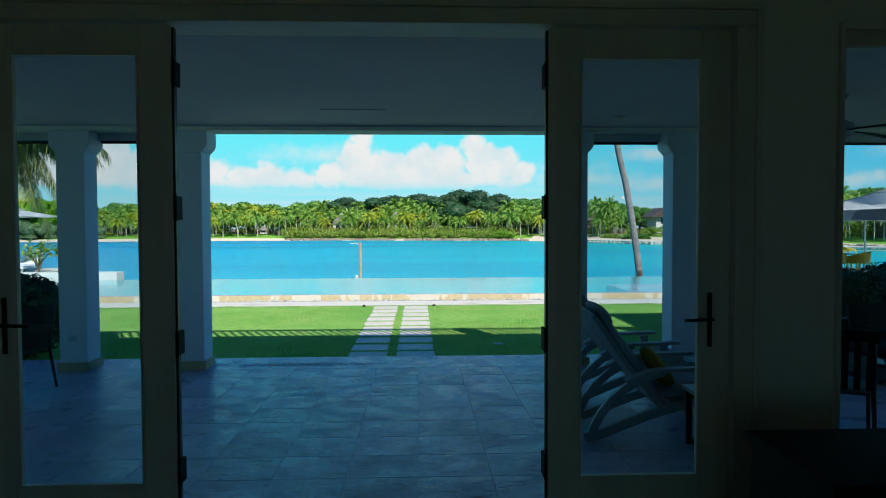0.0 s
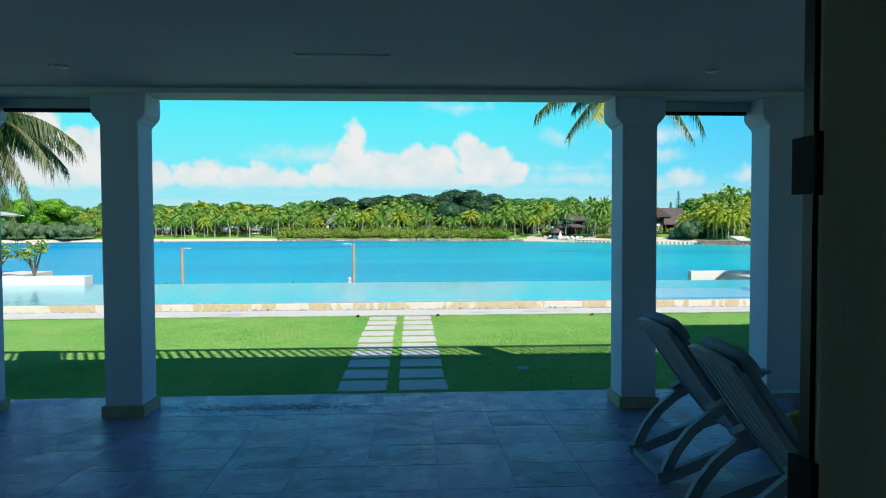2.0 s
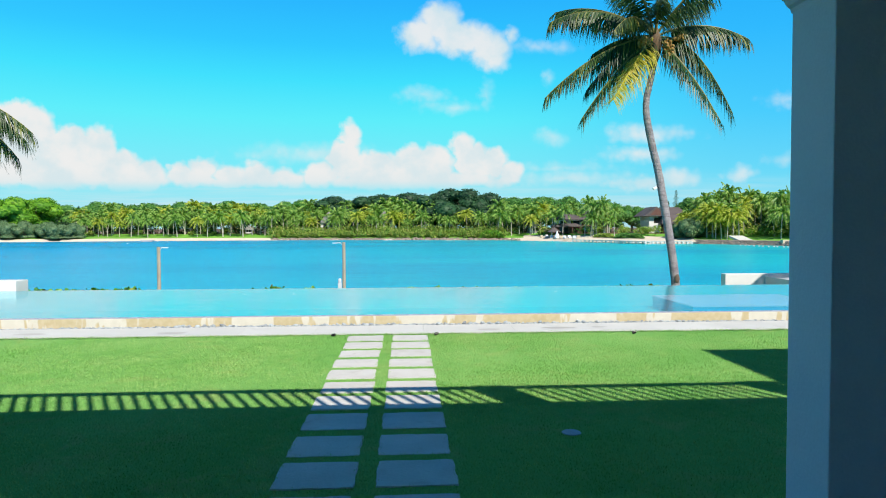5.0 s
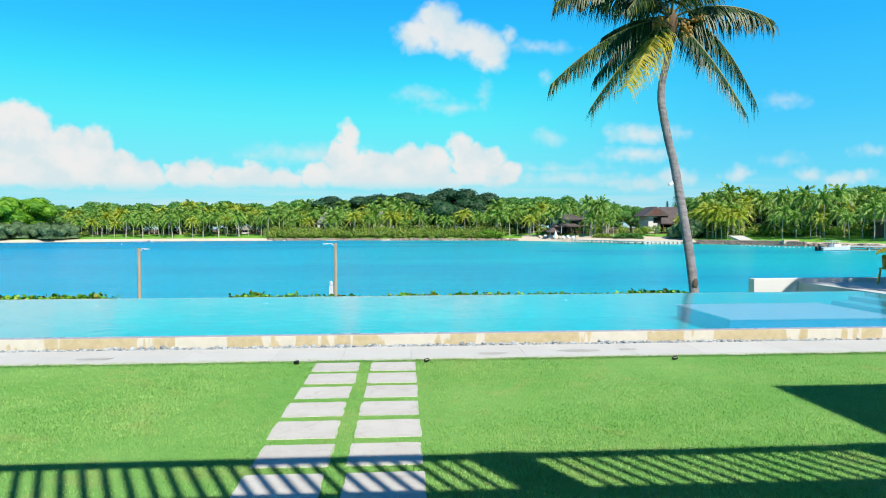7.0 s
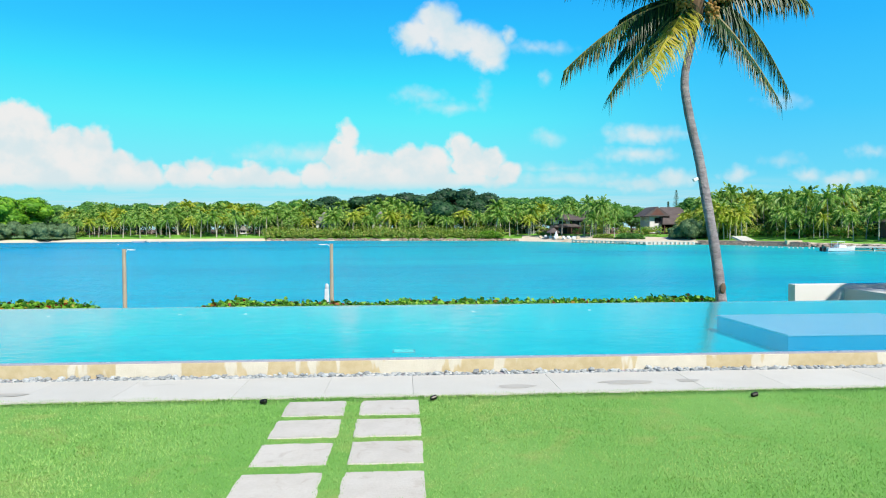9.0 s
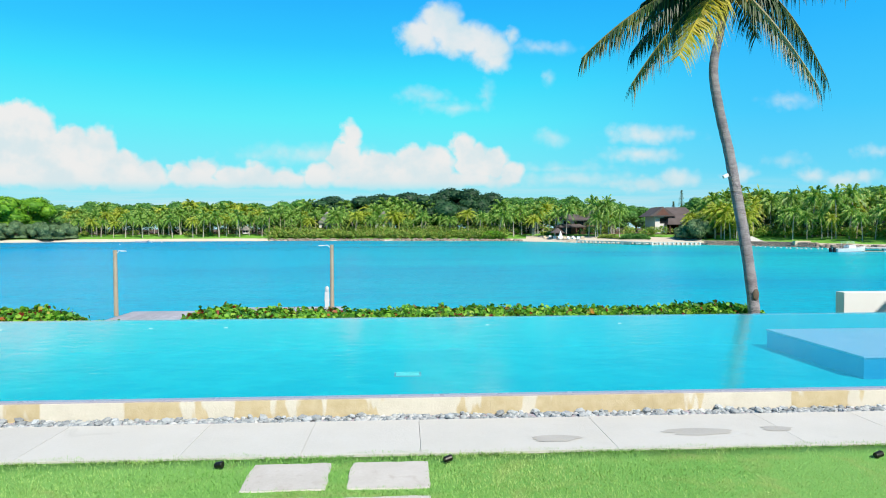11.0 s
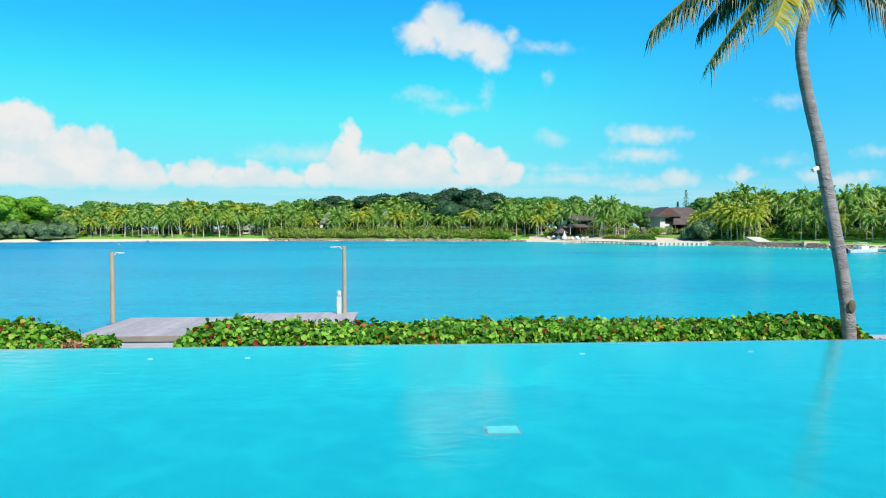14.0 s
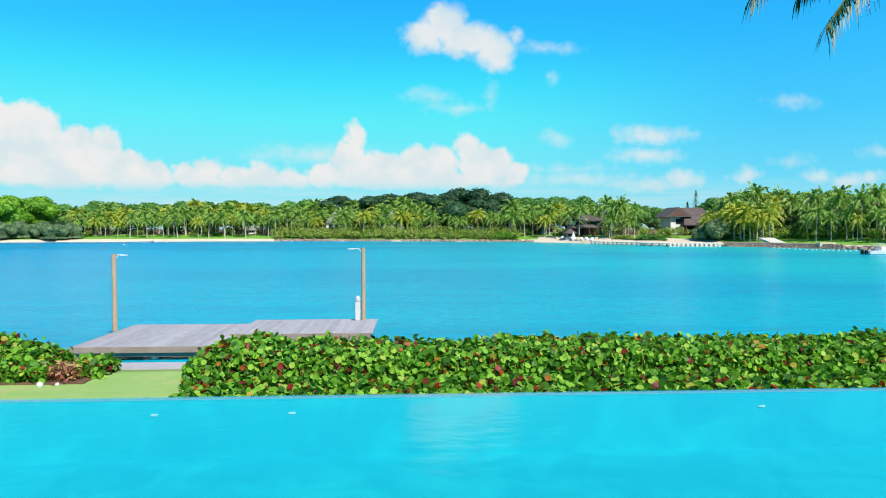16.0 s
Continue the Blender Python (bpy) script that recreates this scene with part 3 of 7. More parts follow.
def pillow(sx, sy, sz, bm=None, at=None, lumps=0.01, seed=0):
    """A stuffed cushion: a swollen block with thin, rounded edges."""
    b = bmesh.new()
    bmesh.ops.create_cube(b, size=1.0)
    bmesh.ops.subdivide_edges(b, edges=b.edges[:], cuts=5, use_grid_fill=True)
    for v in b.verts:
        x, y, z = v.co * 2
        puff = (1 - abs(x) ** 3.0) * (1 - abs(y) ** 3.0)
        v.co = Vector((x * (1 - 0.06 * y * y) * sx / 2, y * (1 - 0.06 * x * x) * sy / 2, z * sz / 2 * (0.35 + 0.65 * max(puff, 0) ** 0.5)))
        v.co += noise.noise_vector(v.co * 6 + Vector((seed, 0, 0))) * lumps
    if at is not None:
        bmesh.ops.transform(b, matrix=at, verts=b.verts[:])
    return b


rnd = random.Random(7)
gen = np.random.default_rng(11)


def structure(name, bm, material, label, category):
    return tagged(part(name, bm, material), label, category, "", "structure")


# ---- the house: room, front wall, terrace ----
Y_WALL, Y_WALL_OUT, Z_ROOM = 1.81, 2.03, 3.02
X_L, X_R = -1.88, 2.14                       # door casing, outer edges
bm = box(-6.0, X_L, Y_WALL, Y_WALL_OUT, 0, 3.3)
box(X_L, X_R, Y_WALL, Y_WALL_OUT, 2.80, 3.3, bm=bm)
box(X_R, 2.60, Y_WALL, Y_WALL_OUT, 0, 3.3, bm=bm)
box(2.60, 4.50, Y_WALL, Y_WALL_OUT, 2.72, 3.3, bm=bm)
box(4.50, 8.0, Y_WALL, Y_WALL_OUT, 0, 3.3, bm=bm)
structure("wall_north", bm, room_paint, "painted front wall of the room with a wide door opening", "wall")
# back wall, never in view; its opening is added to brighten the room
bm = box(-6.0, -1.1, -6.2, -6.0, 0, 3.3)
box(1.1, 8.0, -6.2, -6.0, 0, 3.3, bm=bm)
box(-1.1, 1.1, -6.2, -6.0, 0, 0.8, bm=bm)
box(-1.1, 1.1, -6.2, -6.0, 2.4, 3.3, bm=bm)
structure("wall_south", bm, room_paint, "painted back wall of the room with an opening added to let in light", "wall")
structure("wall_west", box(-6.2, -6.0, -6.2, Y_WALL_OUT, 0, 3.3), room_paint, "plain painted side wall of the room", "wall")
structure("wall_east", box(8.0, 8.2, -6.2, Y_WALL_OUT, 0, 3.3), room_paint, "plain painted side wall of the room", "wall")
structure("room_floor", box(-6.0, 8.0, -6.0, Y_WALL_OUT, -0.25, -0.004), parquet, "dark tiled floor inside the room", "floor")
structure("room_ceiling", box(-6.0, 8.0, -6.0, Y_WALL, Z_ROOM, 3.3), room_paint, "painted ceiling of the dark room", "ceiling")

# door and window casings
bm = box(X_L, X_L + 0.17, Y_WALL - 0.02, Y_WALL_OUT + 0.01, 0, 2.725, 0.006)
box(X_R - 0.10, X_R, Y_WALL - 0.02, Y_WALL_OUT + 0.01, 0, 2.725, 0.006, bm)
box(X_L, X_R, Y_WALL - 0.02, Y_WALL_OUT + 0.01, 2.725, 2.805, 0.006, bm)
for x0, x1, z1 in ((X_L - 0.03, X_L, 2.835), (X_R, X_R + 0.03, 2.835), (2.575, 2.60, 2.75)):
    box(x0, x1, Y_WALL - 0.03, Y_WALL, 0, z1, 0.005, bm)
box(X_L - 0.03, X_R + 0.03, Y_WALL - 0.034, Y_WALL - 0.004, 2.805, 2.838, 0.005, bm)
structure("trim", bm, door_wood, "painted timber casing round the terrace doors", "trim")


def door_leaf(name, x_hinge, s, label):
    """One open door leaf with a glass pane; s: the way it lies from its hinges."""
    t = tagged(thing(name, label, "door"), kind="structure")
    y0, y1 = Y_WALL + 0.03, Y_WALL + 0.085
    span = lambda a, b: (min(x_hinge + s * a, x_hinge + s * b), max(x_hinge + s * a, x_hinge + s * b))
    wide, far = 0.172, (0.80 if s < 0 else 0.81)
    part("stile", box(*span(0.012, wide), y0, y1, 0.012, 2.72, 0.006), door_wood, t)
    part("stile", box(*span(far, far + 0.155), y0, y1, 0.012, 2.72, 0.006), door_wood, t)
    part("rail", box(*span(wide, far), y0 + 0.003, y1 - 0.003, 2.582, 2.718, 0.005), door_wood, t)
    part("rail", box(*span(wide, far), y0 + 0.003, y1 - 0.003, 0.014, 0.388, 0.005), door_wood, t)
    pane = part("pane", box(*span(wide - 0.01, far + 0.01), y0 + 0.025, y0 + 0.031, 0.38, 2.59), glass, t, "clear tinted glass pane")
    # the glazing bead round the pane
    bead = box(*span(wide, wide + 0.014), y0 - 0.004, y0 + 0.024, 0.388, 2.582, 0.003)
    box(*span(far - 0.014, far), y0 - 0.004, y0 + 0.024, 0.388, 2.582, 0.003, bead)
    box(*span(wide + 0.014, far - 0.014), y0 - 0.004, y0 + 0.024, 2.566, 2.582, 0.003, bead)
    box(*span(wide + 0.014, far - 0.014), y0 - 0.004, y0 + 0.024, 0.388, 0.404, 0.003, bead)
    part("glazing_bead", bead, door_wood, t)
    for z in (2.48, 1.806, 1.12, 0.46):
        k = box(*span(-0.012, 0.006), y0 - 0.012, y1 + 0.012, z - 0.06, z + 0.06, 0.002)
        k = tube([(x_hinge - 0.004 * s, y0 - 0.014, z - 0.065), (x_hinge - 0.004 * s, y0 - 0.014, z + 0.065)], 0.009, 8, k)
        part("hinge", k, black_wood, t, "black hinge")
    part("weather_strip", box(*span(0.0, 0.012), y0 + 0.01, y1 - 0.01, 0.02, 2.71), dark_metal, t)
    xh = x_hinge + s * (far + 0.05)
    k = box(xh - 0.012, xh + 0.012, y0 - 0.008, y0, 1.075, 1.36, 0.003)
    tube([(xh, y0 - 0.008, 1.225), (xh, y0 - 0.05, 1.225), (xh - s * 0.15, y0 - 0.05, 1.22)], 0.009, 8, k)
    part("handle", k, dark_metal, t, "dark bronze lever handle and plate")
    return t


door_leaf("door_1", -0.81, -1, "open timber door leaf with a tall glass pane")
door_leaf("door_2", 1.07, 1, "open timber door leaf with a tall glass pane and lever handle")

win = tagged(thing("window_1", "tall fixed window beside the terrace doors", "window"), kind="structure")
bm = box(2.60, 2.635, Y_WALL + 0.02, Y_WALL + 0.10, 0, 2.72, 0.005)
box(4.46, 4.50, Y_WALL + 0.02, Y_WALL + 0.10, 0, 2.72, 0.005, bm)
box(2.635, 4.46, Y_WALL + 0.02, Y_WALL + 0.10, 2.64, 2.72, 0.005, bm)
box(2.635, 4.46, Y_WALL + 0.02, Y_WALL + 0.10, 0, 0.08, 0.005, bm)
part("window_frame", bm, door_wood, win)
part("pane", box(2.635, 4.46, Y_WALL + 0.055, Y_WALL + 0.061, 0.08, 2.64), glass, win, "clear tinted glass pane")

# terrace
Y_EDGE, Z_LAWN, Z_CEIL = 7.09, -0.235, 2.925
structure("terrace_base", box(-9.0, 11.0, Y_WALL_OUT, Y_EDGE - 0.012, -0.40, -0.0032), grout, "grout bed under the terrace tiles", "floor")
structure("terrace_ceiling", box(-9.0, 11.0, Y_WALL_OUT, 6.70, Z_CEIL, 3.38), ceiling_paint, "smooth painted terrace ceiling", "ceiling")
bm = box(-9.0, 11.0, 6.36, 6.698, 2.868, Z_CEIL - 0.002, 0.004)
box(-9.0, 11.0, 6.702, 6.79, 2.95, 3.38, 0.004, bm)
# solid grey strip in place of the shadow line where ceiling meets beam
structure("ceiling_groove", box(-9.0, 11.0, 6.340, 6.358, 2.911, Z_CEIL - 0.001), canvas_grey, "thin grey strip standing in for the shadow line between ceiling and beam", "trim")
structure("beam", bm, white_paint, "white beam along the terrace columns", "beam")
for x0, x1 in ((-8.9, -3.95), (-3.47, -2.56), (2.56, 3.47), (3.95, 10.9)):
    t = thing("roller_blind", "rolled-up outdoor blind in a grey cassette under the beam", "blind", "blinds along the terrace", kind="structure")
    part("cassette", box(x0, x1, 6.60, 6.71, 2.775, 2.862, 0.008), canvas_grey, t)
    part("roll", tube([(x0 + 0.02, 6.655, 2.765), (x1 - 0.02, 6.655, 2.765)], 0.024, 10), dark_metal, t)


def column():
    t = thing("terrace_column", "square white plaster column tinted with bluish shade, with bracket capital and stone base", "column", "columns along the terrace")
    part("shaft", box(-0.162, 0.162, -0.162, 0.162, 0.02, 2.64, 0.008), column_shade_paint, t)
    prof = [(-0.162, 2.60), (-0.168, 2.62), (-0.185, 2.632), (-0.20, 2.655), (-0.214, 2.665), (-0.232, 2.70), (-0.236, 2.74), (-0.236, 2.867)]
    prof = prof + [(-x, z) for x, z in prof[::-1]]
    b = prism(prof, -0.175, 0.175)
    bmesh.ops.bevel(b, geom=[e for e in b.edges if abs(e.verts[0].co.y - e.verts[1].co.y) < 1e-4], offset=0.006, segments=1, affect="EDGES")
    part("capital", b, column_shade_paint, t)
    part("base", box(-0.188, 0.188, -0.188, 0.188, 0.001, 0.105, 0.008), base_stone, t, "yellowish stone base")
    return t


first = column()
first.matrix_basis = Matrix.Translation((-2.33, 6.56, 0))
for x in (2.33, -3.71, 3.71, -7.6, 8.9):
    copy_thing(first, Matrix.Translation((x, 6.56, 0)))
t = thing("wall_socket", "small grey outdoor socket plate on a column", "socket")
part("plate", box(-3.76, -3.66, 6.382, 6.396, 0.36, 0.43, 0.004), canvas_grey, t)

for x, y in ((-2.44, 5.68), (2.64, 5.63), (-2.44, 3.2), (2.64, 3.2)):
    t = thing("recessed_downlight", "round recessed ceiling light, switched off", "ceiling light", "downlights of the terrace", (x, y, Z_CEIL))
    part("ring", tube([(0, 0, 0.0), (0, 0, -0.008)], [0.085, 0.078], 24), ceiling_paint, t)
    part("lens", tube([(0, 0, -0.006), (0, 0, -0.0105)], [0.056, 0.054], 20), dark_metal, t, "dark unlit lens")
t = thing("slot_diffuser", "narrow dark air slot in the terrace ceiling", "air vent", "", (-0.25, 5.27, Z_CEIL))
part("frame", box(-0.345, 0.345, -0.022, 0.022, -0.006, 0.0), ceiling_paint, t)
part("slot", box(-0.335, 0.335, -0.010, 0.010, -0.0085, -0.0045), dark_metal, t, "dark slot")

# upper floor: balcony slab edge, railing and a higher wing, which throw their shadows over the lawn
structure("balcony_slab", box(-9.0, 11.0, 6.5, 7.152, 3.384, 3.46), white_paint, "edge of the balcony over the terrace", "balcony")
structure("upper_wall", box(-9.0, 7.2, 1.8, 2.1, 3.40, 5.3), white_paint, "plain wall of the set-back upper floor", "wall")
structure("upper_roof", box(7.35, 16.0, -2.0, 7.62, 5.85, 6.07), white_paint, "roof of the higher wing of the house", "roof")
structure("upper_wing", box(8.2, 15.0, 2.2, 6.4, 3.40, 5.85), white_paint, "plain higher wing of the house", "wall")
t = thing("balcony_railing", "white balcony railing with upright balusters", "railing", kind="structure")
part("top_rail", box(-9.0, 7.1, 7.03, 7.13, 4.27, 4.35, 0.01), white_paint, t)
part("bottom_rail", box(-9.0, 7.1, 7.05, 7.11, 3.50, 3.53, 0.005), white_paint, t)
for x, half in ((-8.6, 0.19), (-3.60, 0.28), (3.22, 0.19), (6.3, 0.19)):
    part("pier", box(x - half, x + half, 6.95, 7.148, 3.462, 4.36, 0.01), white_paint, t)
master = None
x = -8.2
while x < 6.9:
    if min(abs(x - p) for p in (-8.6, -3.60, 3.22, 6.3)) > (0.33 if -5 < x < 0 else 0.24):
        if master is None:
            ob = part("baluster", box(-0.022, 0.022, -0.022, 0.022, 3.53, 4.27), white_paint, t)
            master = ob.data
        else:
            ob = link_mesh("baluster", master, None, t)
        ob.location = (x, 7.08, 0)
    x += 0.155

# ---- ground ----
Y_WALK0, Y_WALK1, Y_POOL0, Y_POOL1, Z_POOL = 14.70, 15.60, 15.835, 21.42, -0.07
Z_LOW, Y_SHORE, Z_SEA = -1.70, 30.7, -3.95
LAWN_X = 34.0


def sheet(name, x0, x1, y0, y1, z, nx, ny, bumps, material, label, category, skirt=0.6):
    xs, ys = np.linspace(x0, x1, nx), np.linspace(y0, y1, ny)
    gx, gy = np.meshgrid(xs, ys)
    gz = np.full_like(gx, z)
    if bumps:
        for i in range(ny):
            for j in range(nx):
                gz[i, j] += bumps * noise.noise(Vector((gx[i, j] * 0.6, gy[i, j] * 0.6, 0.3)))
    v = np.stack([gx, gy, gz], -1).reshape(-1, 3)
    idx = np.arange(nx * ny).reshape(ny, nx)
    f = np.stack([idx[:-1, :-1], idx[:-1, 1:], idx[1:, 1:], idx[1:, :-1]], -1).reshape(-1, 4)
    # skirts close the sheet down to the ground below it
    ring = np.concatenate([idx[0, :], idx[1:, -1], idx[-1, -2::-1], idx[-2:0:-1, 0]])
    low = v[ring] - np.array([0, 0, skirt])
    base = len(v) + np.arange(len(ring))
    v = np.concatenate([v, low])
    g = np.stack([ring, base, np.roll(base, -1), np.roll(ring, -1)], -1)
    return tagged(raw(name, v, np.concatenate([f, g]), material, smooth=True), label, category, "", "structure")


sheet("lawn", -LAWN_X, LAWN_X, Y_EDGE, Y_WALK0, Z_LAWN - 0.012, 120, 40, 0.008, turf, "short green lawn between terrace and pool", "lawn", 1.5)
sheet("lower_lawn", -60, 60, Y_POOL1 + 0.35, Y_SHORE - 0.3, Z_LOW, 60, 20, 0.03, pale_turf, "lawn on the lower level behind the pool", "lawn", 2.5)
structure("house_ground", box(-60, 60, -30, Y_EDGE - 0.02, -1.2, -0.42), turf, "ground under the house", "ground")
structure("seawall", box(-60, 60, Y_SHORE - 0.29, Y_SHORE + 0.02, -5.2, Z_LOW - 0.06), rock, "low seawall at the water's edge", "wall")

# the bay, one sheet to the horizon
bm = bmesh.new()
bmesh.ops.create_grid(bm, x_segments=2, y_segments=2, size=2400)
bmesh.ops.translate(bm, verts=bm.verts[:], vec=(0, 1500, Z_SEA))
structure("water", bm, sea, "calm turquoise water of the bay", "water")

# walk between lawn and pool, in cast slabs
bm = box(-LAWN_X, LAWN_X, Y_WALK0 + 0.002, Y_POOL0 - 0.02, -0.9, Z_LAWN - 0.012)
walkway = structure("pavement", bm, grout, "bed of the pale walk beside the pool", "pavement")
edges = [-34.0, -24.0, -16.0]
x = -12.4
while x < 13:
    edges.append(x)
    x += rnd.choice((0.95, 1.25, 1.6, 1.6))
edges += [17.0, 24.0, 34.0]
for a, b in zip(edges, edges[1:]):
    part("slab", box(a + 0.0015, b - 0.0015, Y_WALK0 + 0.0, Y_WALK1, Z_LAWN - 0.05, Z_LAWN + 0.006 + rnd.uniform(0, 0.002), 0.002), pale_concrete, walkway)
for x, y, rx, ry in ((-3.75, 15.0, 0.22, 0.07), (1.75, 14.98, 0.18, 0.09), (3.02, 15.08, 0.25, 0.10), (3.75, 15.12, 0.12, 0.07), (-6.1, 15.05, 0.2, 0.08)):
    pts = [(x + rx * math.cos(a) * (1.15 + 0.6 * noise.noise(Vector((math.cos(a) * 1.9, math.sin(a) * 1.9, x * 3)))), y + ry * math.sin(a), 0) for a in np.linspace(0, 2 * math.pi, 40, endpoint=False)]
    bm = bmesh.new()
    bm.faces.new([bm.verts.new((a, b, Z_LAWN + 0.0108)) for a, b, c in pts])
    tagged(part("damp_patch", bm, damp, walkway), "grey damp patch")

# ---- pool ----
PX0, PX1 = -20.0, 11.9
bm = box(PX0, PX1, Y_POOL0 + 0.10, Y_POOL1 - 0.14, -1.75, -0.62)                      # floor
box(PX0, PX1, Y_POOL0, Y_POOL0 + 0.10, -1.75, Z_POOL - 0.02, bm=bm)
box(PX0, PX1, Y_POOL1 - 0.14, Y_POOL1, -3.0, Z_POOL - 0.012, bm=bm)
box(PX0 - 0.2, PX0, Y_POOL0, Y_POOL1, -1.75, Z_POOL + 0.01, bm=bm)
basin = structure("pool_basin", bm, pool_paint, "turquoise plastered basin of the infinity pool", "pool")
structure("pool_rim", box(PX0, PX1, Y_POOL0 - 0.004, Y_POOL0 + 0.075, Z_POOL - 0.03, Z_POOL + 0.004, 0.006), rim_stone, "wet bluish stone rim of the pool", "pool")
structure("pool_far_rim", box(PX0, PX1, Y_POOL1 - 0.07, Y_POOL1 + 0.012, Z_POOL - 0.05, Z_POOL - 0.0085, 0.006), rim_stone, "wet overflow edge of the pool", "pool")
bm = bmesh.new()
bm.faces.new([bm.verts.new(p) for p in ((PX0, Y_POOL0 + 0.07, Z_POOL), (PX1 + 0.02, Y_POOL0 + 0.07, Z_POOL), (PX1 + 0.02, Y_POOL1 + 0.01, Z_POOL), (PX0, Y_POOL1 + 0.01, Z_POOL))])
structure("pool_water", bm, pool_water, "clear turquoise pool water flush with the far edge", "water")
# ledge body: side shade is in its dark blue colour
structure("pool_ledge_body", box(7.0, 10.5, 18.45, 20.95, -0.7, -0.32, 0.01), ledge_side_shade, "body of the sunbathing ledge, the shade of its side painted dark blue", "pool")
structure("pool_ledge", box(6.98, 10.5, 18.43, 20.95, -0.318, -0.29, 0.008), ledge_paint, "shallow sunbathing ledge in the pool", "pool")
bm = box(PX1 - 1.3, PX1, Y_POOL0 + 0.1, Y_POOL1 - 0.14, -0.7, -0.38, 0.01)
box(PX1 - 0.85, PX1, Y_POOL0 + 0.1, Y_POOL1 - 0.14, -0.38, -0.28, 0.01, bm)
box(PX1 - 0.4, PX1, Y_POOL0 + 0.1, Y_POOL1 - 0.14, -0.28, -0.17, 0.01, bm)
structure("pool_steps", bm, step_paint, "pale steps at the end of the pool", "steps")
t = thing("pool_light", "small white light set in the pool floor", "pool light", "lights in the pool", (0.50, 19.2, -0.618))
part("housing", box(-0.20, 0.20, -0.15, 0.15, 0, 0.004, 0.001), rim_stone, t)
part("lens", box(-0.17, 0.17, -0.12, 0.12, 0.0045, 0.012, 0.002), pool_lens, t)
for x in (-6.6, -4.03, -2.72, 1.95, 4.4):
    t = thing("pool_inlet", "small white water inlet in the pool's far wall", "inlet", "inlets in the pool", (x, Y_POOL1 - 0.14, -0.205))
    part("ring", box(-0.034, 0.034, -0.010, 0.0, -0.011, 0.011, 0.003), white_metal, t)
    part("nozzle", tube([(0, -0.009, 0), (0, -0.014, 0)], [0.008, 0.007], 10), white_metal, t)

# ---- stepping slabs in the lawn ----
path = thing("stepping_path", "double row of square pale stepping slabs in the lawn", "path", kind="structure")
rows_y = [14.305 - 0.655 * i for i in range(11)]
slab_meshes = []
for k in range(6):
    b = bmesh.new()
    n = 9
    ring = []
    hx, hy = 0.294, 0.256
    corners = [(-hx, -hy), (hx, -hy), (hx, hy), (-hx, hy)]
    for c in range(4):
        (ax, ay), (bx, by) = corners[c], corners[(c + 1) % 4]
        for i in range(n):
            f = i / n
            wob = 0.016 * noise.noise(Vector((ax + (bx - ax) * f, ay + (by - ay) * f, k * 3.1)) * 9)
            px, py = ax + (bx - ax) * f, ay + (by - ay) * f
            nip = 0.004 if i == 0 else 0.0
            ring.append((px * (1 - nip / 0.3) + wob * (1 if c in (1, 3) else 0), py * (1 - nip / 0.3) + wob * (1 if c in (0, 2) else 0)))
    top = [b.verts.new((x * 0.985, y * 0.982, 0.0)) for x, y in ring]
    mid = [b.verts.new((x, y, -0.008)) for x, y in ring]
    low = [b.verts.new((x, y, -0.08)) for x, y in ring]
    b.faces.new(top)
    for u, v in ((top, mid), (mid, low)):
        for i in range(len(ring)):
            b.faces.new((u[i], v[i], v[(i + 1) % len(ring)], u[(i + 1) % len(ring)]))
    bmesh.ops.recalc_face_normals(b, faces=b.faces[:])
    me = bpy.data.meshes.new("stepping_slab")
    b.to_mesh(me)
    b.free()
    me.materials.append(slab_stone)
    slab_meshes.append(me)
slab_boxes = []
for i, y in enumerate(rows_y):
    yc = y + rnd.uniform(-0.012, 0.012)
    for s in (-1, 1):
        xc = s * 0.367 - 0.005 + rnd.uniform(-0.01, 0.01)
        ob = link_mesh("slab", rnd.choice(slab_meshes), None, path)
        ob.matrix_basis = pose(xc, yc, Z_LAWN - 0.003 + rnd.uniform(-0.003, 0.003), 0, 0, rnd.uniform(-0.8, 0.8) + (180 if rnd.random() < 0.5 else 0))
        slab_boxes.append((xc, yc))

# ---- grass ----
count = 560000
gx = gen.normal(0.3, 4.6, count).clip(-11, 12)
gy = Y_EDGE + 0.01 + gen.beta(1.35, 1.15, count) * (Y_WALK0 - Y_EDGE + 0.02)
ok = np.ones(count, bool)
for xc, yc in slab_boxes:
    ok &= ~((abs(gx - xc) < 0.278 - 0.016 * np.sin(gy * 31 + xc * 9) ** 4) & (abs(gy - yc) < 0.242 - 0.016 * np.sin(gx * 27 + yc * 7) ** 4))
gx, gy = gx[ok], gy[ok]
count = len(gx)
turn, lean, tall = gen.uniform(0, 2 * np.pi, count), gen.uniform(0.3, 1.1, count), gen.uniform(0.012, 0.028, count)
wide = gen.uniform(0.0025, 0.0048, count)
fx, fy = np.cos(turn), np.sin(turn)
v = np.empty((count, 3, 3), np.float32)
v[:, 0] = np.stack([gx - fy * wide, gy + fx * wide, np.full(count, Z_LAWN - 0.018)], 1)
v[:, 1] = np.stack([gx + fy * wide, gy - fx * wide, np.full(count, Z_LAWN - 0.018)], 1)
v[:, 2] = np.stack([gx + fx * tall * lean, gy + fy * tall * lean, Z_LAWN - 0.018 + tall], 1)
tagged(raw("grass", v.reshape(-1, 3), np.arange(count * 3).reshape(-1, 3), blade), "dense short blades of green lawn grass", "grass", "", "stuff")
